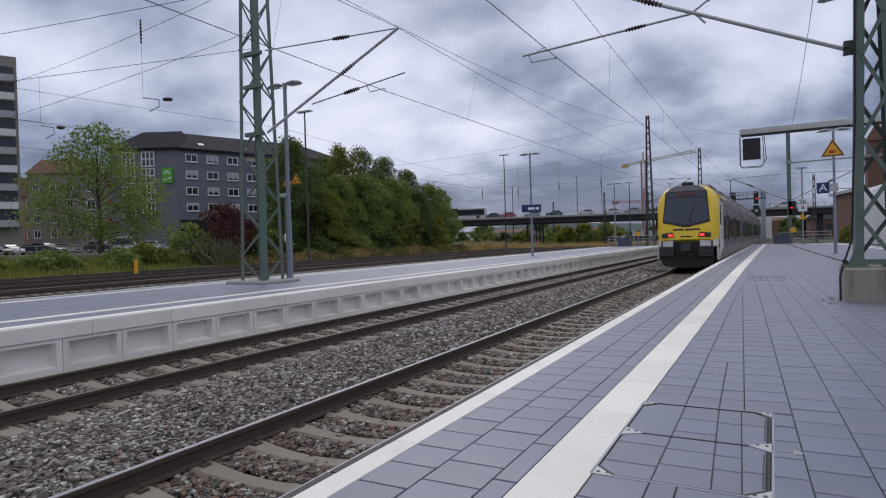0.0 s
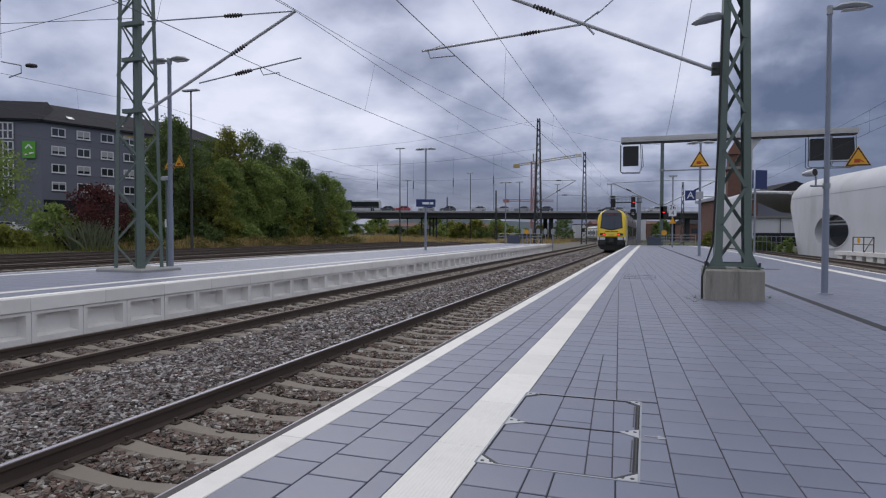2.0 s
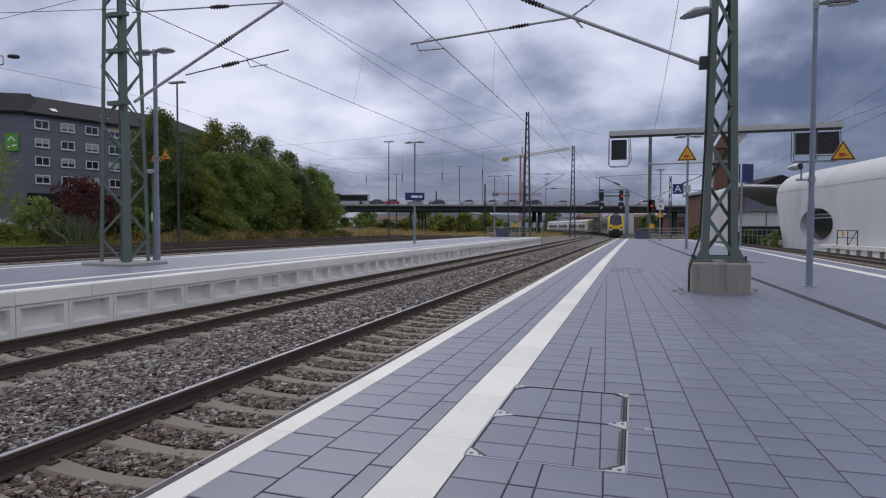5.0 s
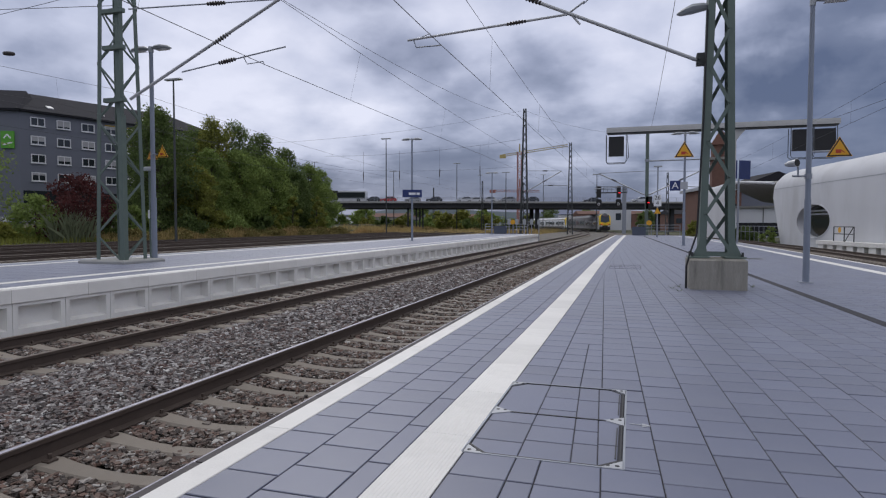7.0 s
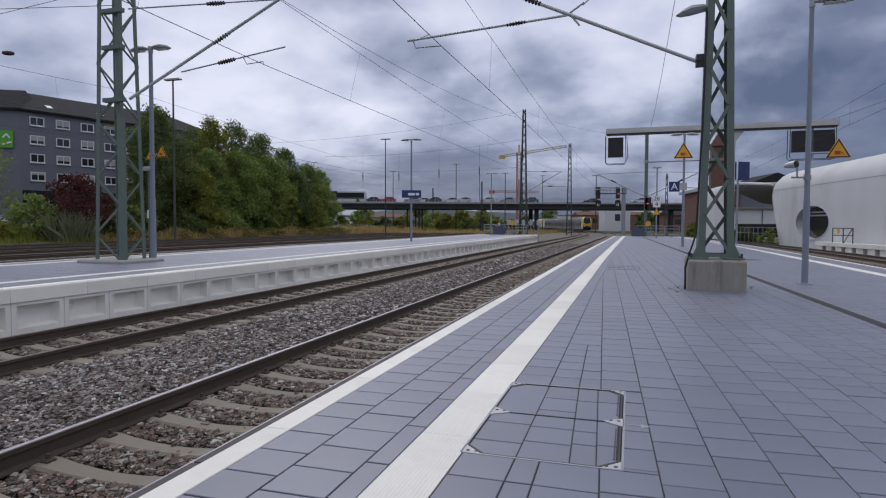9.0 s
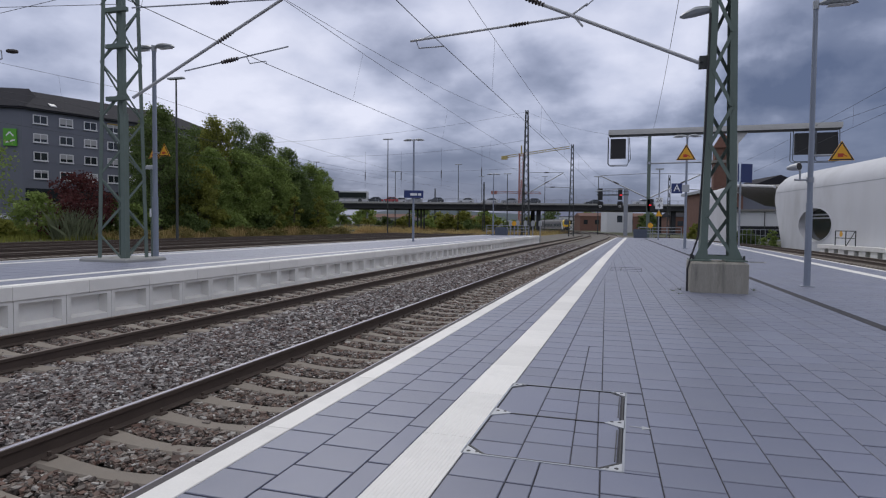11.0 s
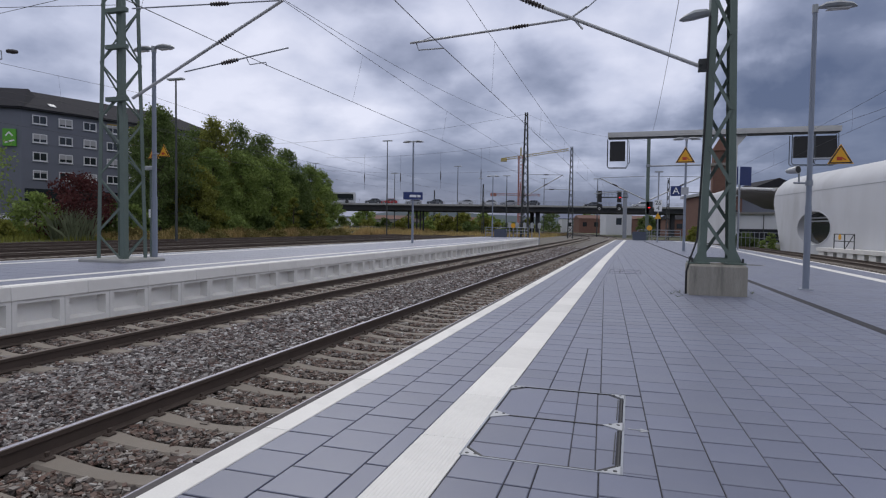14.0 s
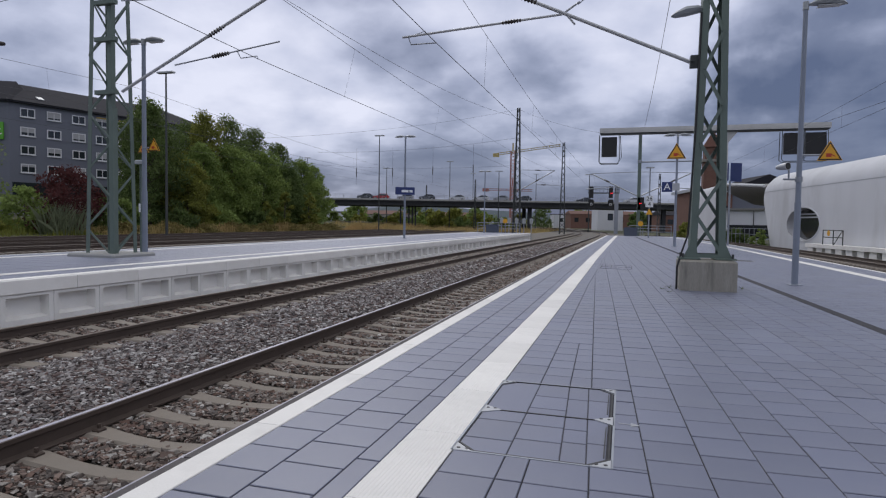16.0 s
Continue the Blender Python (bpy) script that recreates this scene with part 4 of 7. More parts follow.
# kilometre board
km = thing("kilometre_post", "post with a white kilometre board and small yellow plate", "sign post", at=pose(2.18, 57.3, 0))
part("pole", Shape().tube((0, 0, 0), (0, 0, 6.3), 0.06, n=10), GALV, km)
b = part("board", Shape().box((-0.32, -0.09, 2.75), (0.32, -0.07, 3.75)), SIGN_WHITE, km, "white board with black figures")
for txt, z in (("26", 3.50), ("4", 3.02)):
    words(txt, 0.52, BLACK, b, Matrix.Translation((0, -0.096, z)) @ Euler((radians(90), 0, 0)).to_matrix().to_4x4())
part("yellow_plate", Shape().prism([(-0.28, 2.1), (0.28, 2.1), (0, 2.65)], -0.09, -0.075, "y"), YELLOW, km)
part("cross_arm", Shape().box((-0.35, -0.1, 6.2), (0.35, 0.1, 6.32)), LAMP_GREY, km)

# station name board: blue with unreadable white writing
nb = part("name_board", Shape().block((-0.62, -0.16, 2.80), (0.62, -0.06, 3.28), 0.015), BLUE_SIGN, name_post, "blue station name board with white writing", at=pose(0, 0, 0, 0, 0, 24))
for x0, x1 in ((-0.22, 0.22), (0.28, 0.48)):
    part("writing_bar", Shape().box((x0, -0.166, 2.95), (x1, -0.161, 3.10)), SIGN_WHITE, nb)

# ---- signal gantry across the platform ----
GY = 37.0
gantry = thing("signal_gantry", "pale steel signal gantry with dark signal backs hung below", "signal gantry", at=pose(0, GY, 0))
PALE_STEEL = material("pale_weathered_steel", (0.50, 0.50, 0.49), 0.6, var=0.12, scale=1.5, grain=40, bump=0.05, stain=0.35, stain_color=(0.24, 0.22, 0.2))
bm_ = Shape().box((-1.45, -0.35, 6.44), (10.35, 0.35, 6.54)).box((-1.45, -0.36, 6.54), (10.35, -0.30, 6.72)).box((-1.45, 0.30, 6.54), (10.35, 0.36, 6.72))
part("beam", bm_, PALE_STEEL, gantry, "long pale box beam")
# dark sheet added below the pale beam to draw its shade
part("beam_underside", Shape().box((-1.40, -0.30, 6.38), (10.3, 0.30, 6.435)), DARK_STEEL, gantry, "dark plate drawn for the shade under the beam")
part("column", Shape().box((5.18, -0.16, -0.3), (5.44, 0.16, 6.42)), PALE_STEEL, gantry, "pale steel column")
part("gusset", Shape().prism([(5.42, 5.75), (5.42, 6.42), (5.95, 6.42)], -0.1, 0.1, "y"), PALE_STEEL, gantry)
for cx, w, open_box in ((-0.90, 0.86, 0), (8.62, 0.84, 0), (9.72, 0.98, 1)):
    hd = part("signal_back", Shape().block((cx - w / 2, -0.1, 5.10), (cx + w / 2, 0.12, 6.24), 0.03), BLACK, gantry, "black back of a signal screen")
    cage = Shape()
    l, r = cx - w / 2 - 0.13, cx + w / 2 + (0.16 if not open_box else 0.06)
    cage.line([(l, -0.3, 6.33), (l, -0.3, 4.80), (l + 0.1, -0.3, 4.70), (r - 0.1, -0.3, 4.70), (r, -0.3, 4.95), (r - 0.05, -0.3, 6.33)], 0.02, 6)
    cage.line([(l, 0.3, 6.33), (l, 0.3, 4.80), (l + 0.1, 0.3, 4.70), (r - 0.1, 0.3, 4.70), (r + 0.1, 0.3, 5.1), (r + 0.02, 0.3, 6.33)], 0.02, 6)
    part("cage", cage, DARK_STEEL, hd, "bent tube cage")

# ---- masts beyond the platforms ----
mid_mast = lattice_tower("catenary_mast", "tall dark lattice mast beyond the end of the far platform", -14.3, 84.5, 1.15, 1.0, 0.42, 0.42, -0.8, 17.1, DARK_STEEL, "catenary masts", 0.14, 1.0, 0.07)
part("cantilever_tube", Shape().tube((0.35, 0, 5.7), (5.1, 0, 8.4), 0.06), LIGHT_GALV, mid_mast, "pale galvanised cantilever tube")
part("top_tube", Shape().tube((0.3, 0, 8.55), (5.15, 0, 8.42), 0.035), GALV, mid_mast)
part("registration_tube", Shape().tube((2.6, 0, 6.5), (6.4, 0, 6.4), 0.04), GALV, mid_mast)
for p_, q_ in (((2.5, 0, 6.92), (3.2, 0, 7.32)), ((2.5, 0, 8.49), (3.2, 0, 8.47)), ((3.3, 0, 6.48), (4.0, 0, 6.46))):
    i_ = Shape()
    insulator(i_, p_, q_, 0.10)
    part("insulator", i_, INSUL, mid_mast, "dark ribbed insulator")
far_mast = lattice_tower("catenary_mast", "dark lattice mast among the far tracks", -11.2, 118.0, 1.1, 1.0, 0.45, 0.45, -0.8, 16.6, DARK_STEEL, "catenary masts", 0.13, 1.1, 0.08)
for x, y, h in ((-22, 128, 10), (-36, 150, 12), (5.5, 105, 9.5), (-62, 190, 13)):
    lattice_tower("catenary_mast", "slim dark lattice mast in the yard", x, y, 0.6, 0.6, 0.3, 0.3, -0.8, h, DARK_STEEL, "yard masts", 0.10, 1.3, 0.07)
tube_mast = thing("catenary_mast", "green steel post with two cantilever arms past the platform end", "mast", "catenary masts", pose(1.66, 75.0, 0))
part("post", Shape().box((-0.19, -0.19, -0.8), (0.19, 0.19, 11.9)), GREEN_STEEL, tube_mast)
for sx, dx in ((-1, -5.4), (1, 5.6)):
    part("cantilever_tube", Shape().tube((sx * 0.2, 0, 4.55), (dx, 0, 7.15), 0.07), LIGHT_GALV, tube_mast)
    part("top_tube", Shape().tube((sx * 0.2, 0, 7.35), (dx, 0, 7.2), 0.035), GALV, tube_mast)
    part("registration_tube", Shape().tube((dx * 0.42, 0, 5.6), (dx * 1.12, 0, 5.35), 0.05), GALV, tube_mast)
    i_ = Shape()
    insulator(i_, (dx * 0.62, 0, 6.16), (dx * 0.74, 0, 6.48), 0.12)
    part("insulator", i_, INSUL, tube_mast)
part("cross_tube", Shape().tube((0.0, 0, 8.5), (6.2, 0, 8.55), 0.08).tube((0, 0, 8.4), (0, 0, 8.7), 0.25), GALV, tube_mast)
for x, y, h in ((-45, 52, 15.9), (-45, 108.6, 17.4), (-45, 158, 17.4), (-80, 144, 17.4), (-30, 150, 14), (-60, 150, 15), (-72, 128, 13.5), (-8, 150, 13), (-29, 210, 18), (-50, 205, 18)):
    t = thing("yard_light", "tall slim yard light mast with a flat head", "lamp", "yard lights", pose(x, y, -0.8))
    part("pole", Shape().tube((0, 0, 0), (0, 0, h + 0.8), 0.14, 0.08, n=8), DARK_STEEL, t)
    part("luminaire", Shape().block((-0.95, -0.25, h + 0.72), (0.95, 0.25, h + 0.9), 0.05), LAMP_GREY, t)

# ---- overhead wires ----
def sag(p, q, drop, k=10):
    p, q = Vector(p), Vector(q)
    return [p.lerp(q, i / k) - Vector((0, 0, 4 * drop * (i / k) * (1 - i / k))) for i in range(k + 1)]


def overhead(points_low, points_high, label, droppers=7, r=0.0075):
    """Contact wire and carrier cable over one track, with droppers."""
    t = thing("overhead_line", label, "overhead wire", "overhead lines")
    cw, ms, dr = Shape(), Shape(), Shape()
    for (a, b), (c, d) in zip(zip(points_low, points_low[1:]), zip(points_high, points_high[1:])):
        lo, hi = sag(a, b, 0.0, 2), sag(c, d, (min(c[2], d[2]) - max(a[2], b[2])) * 0.55, 14)
        cw.line(lo, r * 1.1, 4)
        ms.line(hi, r, 4)
        for i in range(1, 14, 14 // droppers):
            k = i / 14
            dr.line([hi[i], Vector(a).lerp(Vector(b), k)], r * 0.5, 3)
    part("contact_wire", cw, WIRE, t)
    part("carrier_cable", ms, WIRE, t)
    tagged(part("dropper", dr, WIRE, t), kind="stuff")
    return t


overhead([(-3.6, -48, 4.9), (-3.82, 12.18, 4.87), (-3.6, 75, 5.2), (-3.9, 125, 5.2), (-7.5, 172, 5.2), (-15, 210, 5.2)], [(-3.6, -48, 6.5), (-3.75, 12.18, 6.42), (-3.6, 75, 7.1), (-3.9, 125, 6.9), (-7.5, 172, 6.7), (-15, 210, 6.6)], "overhead wires above the near track")
overhead([(-8.0, -48, 5.3), (-9.30, 14.15, 5.36), (-8.7, 84.5, 5.9), (-9, 130, 5.4), (-14, 178, 5.2)], [(-8.0, -48, 6.9), (-8.85, 14.15, 7.02), (-9.2, 84.5, 8.4), (-9, 130, 7.4), (-14, 178, 6.8)], "overhead wires above the far track")
for i, c in enumerate((-20.5, -25.7)):
    overhead([(c, -40, 5.3), (c + 0.2, 22, 5.3), (c - 0.2, 84, 5.3), (c - 3, 150, 5.2)], [(c, -40, 6.8), (c, 22, 6.8), (c, 84, 6.8), (c - 3, 150, 6.8)], "thin overhead wires above the yard", 3, 0.006)
overhead([(8.2, -20, 5.1), (8.0, 75, 5.1)], [(8.2, -20, 7.0), (8.0, 75, 7.0)], "overhead wires above the hidden side track")
# span wires and feeders
sp = thing("span_wire", "thin wires spanning from mast to mast over the yard", "wire")
s = Shape()
for p, q, d in (((-14.3, 84.5, 16.9), (-45, 62, 10.5), 0.8), ((-14.3, 84.5, 16.9), (1.66, 75, 11.5), 0.8), ((-14.3, 84.5, 9.2), (-45, 84, 9.6), 0.5), ((-14.3, 84.5, 15.6), (-11.2, 118, 15.6), 0.6), ((-14.4, 14.6, 10.6), (-14.3, 84.5, 15.9), 1.2),
                ((-14.6, 14.6, 9.8), (-46, 18, 10.4), 0.5), ((-14.6, 14.6, 8.2), (-46, 18, 8.4), 0.3), ((-14.6, 14.6, 12.4), (-14, -50, 12.0), 1.2), ((1.45, 12.2, 10.5), (1.66, 75, 11.2), 1.3), ((9.9, 37, 6.7), (16, 20, 8.3), 0.1)):
    s.line(sag(p, q, d), 0.011, 4)
part("wire", s, WIRE, sp)
hang = thing("cross_span", "cross wires with hanging insulators over the yard tracks", "overhead wire")
s, i_ = Shape(), Shape()
for yy, z in ((4, 8.9),):
    s.line(sag((-14.6, 14.6, 9.6), (-47, yy + 2, z + 0.4), 0.4), 0.012, 4)
    s.line(sag((-14.6, 14.6, 7.6), (-47, yy + 2, z - 1.6), 0.1), 0.010, 4)
for x, y, z, hung in ((-20.5, 14.75, 8.85, True), (-25.7, 13.9, 8.3, False)):
    i_ = Shape()
    if hung:
        insulator(i_, (x, y, z + 0.9), (x, y, z), 0.045)
        part("insulator", i_, INSUL, hang, "dark hanging insulator")
    part("dropper", Shape().line([(x, y, z), (x, y, z - 1.9)], 0.006, 4), WIRE, hang)
    part("steady_arm", Shape().line([(x, y, z - 2.0), (x + 0.9, y, z - 2.2), (x + 0.92, y, z - 2.45), (x + 0.35, y, z - 2.55)], 0.022, 5), GALV, hang)
    i_ = Shape()
    insulator(i_, (x + 1.15, y, z - 2.22), (x + 1.6, y, z - 2.28), 0.075)
    part("insulator", i_, INSUL, hang, "fat grey-green insulator")
for x, z in ((-20.6, 9.35), (-26.6, 9.15), (-32.8, 8.95), (-38.6, 8.95)):
    i_ = Shape()
    insulator(i_, (x, 84.3, z), (x, 84.3, z - 1.25), 0.085)
    part("insulator", i_, INSUL, hang, "dark hanging insulator")
    s.line([(x, 84.3, z + 3.0), (x, 84.3, z - 2.4)], 0.012, 4)
s.line(sag((-14.3, 84.5, 13.0), (-45, 84.3, 11.5), 0.6), 0.015, 4)
part("wire", s, WIRE, hang)
yard_mast = lattice_tower("catenary_mast", "lattice mast on the far side of the yard", -47.2, 6.0, 0.9, 0.9, 0.5, 0.5, -0.8, 11, GREEN_STEEL, "yard masts", 0.1, 1.0, 0.06)

# ---- road bridge across the tracks ----
FW, RT = Vector((-0.2944, 0.9557, 0)), Vector((0.9557, 0.2944, 0))
BR = pose(*(FW * 157.5), 0, 0, math.degrees(math.atan2(RT.y, RT.x)))
bridge = thing("road_bridge", "long dark concrete road bridge over the tracks", "bridge", at=BR)
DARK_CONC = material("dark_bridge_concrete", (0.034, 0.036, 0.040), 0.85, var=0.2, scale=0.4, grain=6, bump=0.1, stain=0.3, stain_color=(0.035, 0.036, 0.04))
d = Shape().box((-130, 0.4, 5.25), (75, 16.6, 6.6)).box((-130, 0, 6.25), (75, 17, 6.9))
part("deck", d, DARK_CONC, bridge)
part("fascia", Shape().box((-130, -0.12, 6.55), (75, -0.01, 6.98)).box((-130, 17.0, 6.55), (75, 17.15, 6.98)), CONCRETE, bridge, "grey edge beam")
rl = Shape()
for z in (7.35, 7.65, 7.95):
    rl.box((-130, -0.06, z), (75, -0.02, z + 0.05))
for i in range(104):
    rl.box((-130 + 2 * i, -0.07, 6.97), (-129.92 + 2 * i, -0.01, 8.0))
tagged(part("railing", rl, GALV, bridge, "thin grey railing"), kind="stuff")
for px in (-62, -9.4, -7.2, -6.3, -5.5, 24.6, 60):
    for py in ((3, 13.5) if abs(px) > 20 else (3,)):
        w = 0.5 if abs(px) > 20 else 0.2
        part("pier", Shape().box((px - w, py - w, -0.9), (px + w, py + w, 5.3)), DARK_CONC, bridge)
# second signal gantry in front of the bridge
sg = thing("signal_gantry", "dark signal gantry with red lights in front of the bridge", "signal gantry", at=pose(-3.6, 131, 0))
part("post", Shape().box((1.75, -0.45, -0.8), (2.55, 0.45, 8.9)), GALV, sg, "broad grey post")
part("walkway", Shape().box((-3.6, -0.5, 7.55), (2.7, 0.5, 7.75)), DARK_STEEL, sg)
rl = Shape()
for z in (8.3, 8.9):
    rl.box((-3.6, -0.52, z), (2.7, -0.46, z + 0.06))
for i in range(9):
    rl.box((-3.6 + 0.78 * i, -0.53, 7.7), (-3.54 + 0.78 * i, -0.46, 8.95))
part("railing", rl, DARK_STEEL, sg)
RED_LIGHT = glow("red_signal_light", (0.8, 0.02, 0.03), 1.3)
for x in (-2.9, 1.0):
    b = part("signal_head", Shape().block((x - 0.42, -0.7, 6.6), (x + 0.42, -0.52, 9.0), 0.05).block((x - 0.55, -0.72, 4.6), (x + 0.55, -0.52, 6.3), 0.2), BLACK, sg, "black signal screen")
    if x > 0:
        part("red_light", Shape().box((x - 0.05, -0.78, 7.50), (x + 0.40, -0.71, 7.66)), RED_LIGHT, b)
    part("ring", Shape().tube((x, -0.76, 5.3), (x, -0.73, 5.3), 0.26, n=12), SIGN_WHITE, b)
    part("disc", Shape().tube((x, -0.79, 5.3), (x, -0.765, 5.3), 0.17, n=12), BLACK, b)
# a red signal on the post past the platform
part("signal_light", Shape().box((0.08, -0.3, 3.62), (0.34, -0.2, 3.72)), RED_LIGHT, tube_mast, "red signal light")
part("signal_screen", Shape().block((-0.1, -0.19, 2.9), (0.6, -0.1, 4.4), 0.03), BLACK, tube_mast)

# ---- fence, box and round sign at the platform end ----
def end_fence(x0, x1, y, z):
    t = thing("end_fence", "grey tubular railing at the platform end", "railing", "platform end railings", pose(0, y, z))
    k = max(2, round((x1 - x0) / 1.5))
    for i in range(k + 1):
        x = x0 + (x1 - x0) * i / k
        part("post", Shape().tube((x, 0, 0), (x, 0, 1.1), 0.035), GALV, t)
    for h in (0.45, 0.78, 1.08):
        part("rail", Shape().tube((x0, 0, h), (x1, 0, h), 0.03), GALV, t)


end_fence(0.6, 4.8, END - 0.2, 0.0)
end_fence(-15.8, -11.0, END - 0.2, FAR_Z)
BIN_GREY = material("dark_blue_grey_plastic", (0.075, 0.09, 0.125), 0.5, var=0.08, bump=0.03)
for x, y, z in ((0.1, END - 0.85, 0), (-14.6, END - 0.8, FAR_Z)):
    t = thing("grit_bin", "grey grit bin at the platform end", "bin", "grit bins", pose(x, y, z))
    part("body", Shape().prism([(0, 0), (1.3, 0), (1.35, 0.72), (-0.05, 0.72)], -0.35, 0.35, "y"), BIN_GREY, t)
    part("lid", Shape().prism([(-0.09, 0.725), (1.39, 0.725), (1.25, 0.90), (0.05, 0.90)], -0.39, 0.39, "y"), BIN_GREY, t)
for x, y, z in ((1.75, END - 0.5, 0), (-12.6, END - 0.5, FAR_Z)):
    t = thing("round_sign", "small round yellow sign on a post", "sign", "round signs", pose(x, y, z))
    part("pole", Shape().tube((0, 0, 0), (0, 0, 1.2), 0.03), GALV, t)
    part("disc", Shape().tube((0, -0.03, 1.3), (0, -0.05, 1.3), 0.27, n=16), YELLOW, t)
for dx in range(5):
    t = thing("cabinet_post", "grey steel post with a small box at the platform end", "post", "end posts", pose(-13.6 + dx * 0.75, END + 2.5 + dx * 0.8, -0.8))
    part("pole", Shape().tube((0, 0, 0), (0, 0, 2.6), 0.06), GALV, t)
    part("box", Shape().block((-0.18, -0.1, 1.9), (0.18, 0.1, 2.5), 0.02), LAMP_GREY, t)

# ---- the train: articulated cars in yellow, white and grey; z = 0 at rail level, -y is the end towards the camera ----
TRAIN_YELLOW = material("train_yellow_paint", (0.80, 0.56, 0.015), 0.35, var=0.04, scale=1, bump=0.0, coat=0.3)
TRAIN_WHITE = material("train_white_paint", (0.66, 0.67, 0.68), 0.38, var=0.05, scale=1, bump=0.0, coat=0.2, stain=0.12, stain_color=(0.4, 0.38, 0.36))
TRAIN_GREY = material("train_grey_paint", (0.105, 0.102, 0.108), 0.55, var=0.08, scale=1, bump=0.0, stain=0.2, stain_color=(0.14, 0.12, 0.11))
TRAIN_ROOF = material("train_roof_grey", (0.16, 0.165, 0.18), 0.6, var=0.15, scale=1.5, bump=0.05)
UNDER = material("sooty_underframe", (0.022, 0.021, 0.021), 0.8, var=0.3, scale=3, bump=0.1)
SCREEN_GLASS = material("tinted_windscreen", (0.045, 0.06, 0.082), 0.14, var=0.12, scale=0.8, bump=0.0, spec=0.35)
TRAIN_SILVER = material("train_silver_paint", (0.20, 0.19, 0.185), 0.55, var=0.08, scale=1, bump=0.0, stain=0.25, stain_color=(0.2, 0.17, 0.15))
TAIL_RED = glow("red_tail_light", (1.0, 0.04, 0.03), 1.6)


def section(hw, z0, z1, y, lean=0.0, k=5):
    """A ring of the car body: flat sides, tumblehome and a rounded roof; lean pushes the upper part back."""
    pts = [(-hw * 0.93, z0), (hw * 0.93, z0), (hw, z0 + 0.5), (hw, z0 + (z1 - z0) * 0.62)]
    for i in range(1, k + 1):
        a = math.pi / 2 * i / k
        pts.append((hw * (0.45 + 0.55 * math.cos(a)), z0 + (z1 - z0) * (0.62 + 0.38 * math.sin(a))))
    pts += [(-x, z) for x, z in reversed(pts[3:])] + [(-hw, z0 + 0.5)]
    return [(x, y + lean * max(0.0, z - 1.5), z) for x, z in pts]


def bogie(t, y):
    b = part("bogie", Shape().box((-1.15, y - 1.5, 0.30), (-0.95, y + 1.5, 0.72)).box((0.95, y - 1.5, 0.30), (1.15, y + 1.5, 0.72)).box((-1.0, y - 0.4, 0.35), (1.0, y + 0.4, 0.7)), UNDER, t)
    for dy in (-0.95, 0.95):
        part("wheelset", Shape().tube((-0.82, y + dy, 0.42), (-0.68, y + dy, 0.42), 0.42, n=16).tube((0.68, y + dy, 0.42), (0.82, y + dy, 0.42), 0.42, n=16).tube((-0.7, y + dy, 0.42), (0.7, y + dy, 0.42), 0.09), UNDER, b)


LEN = 18.6


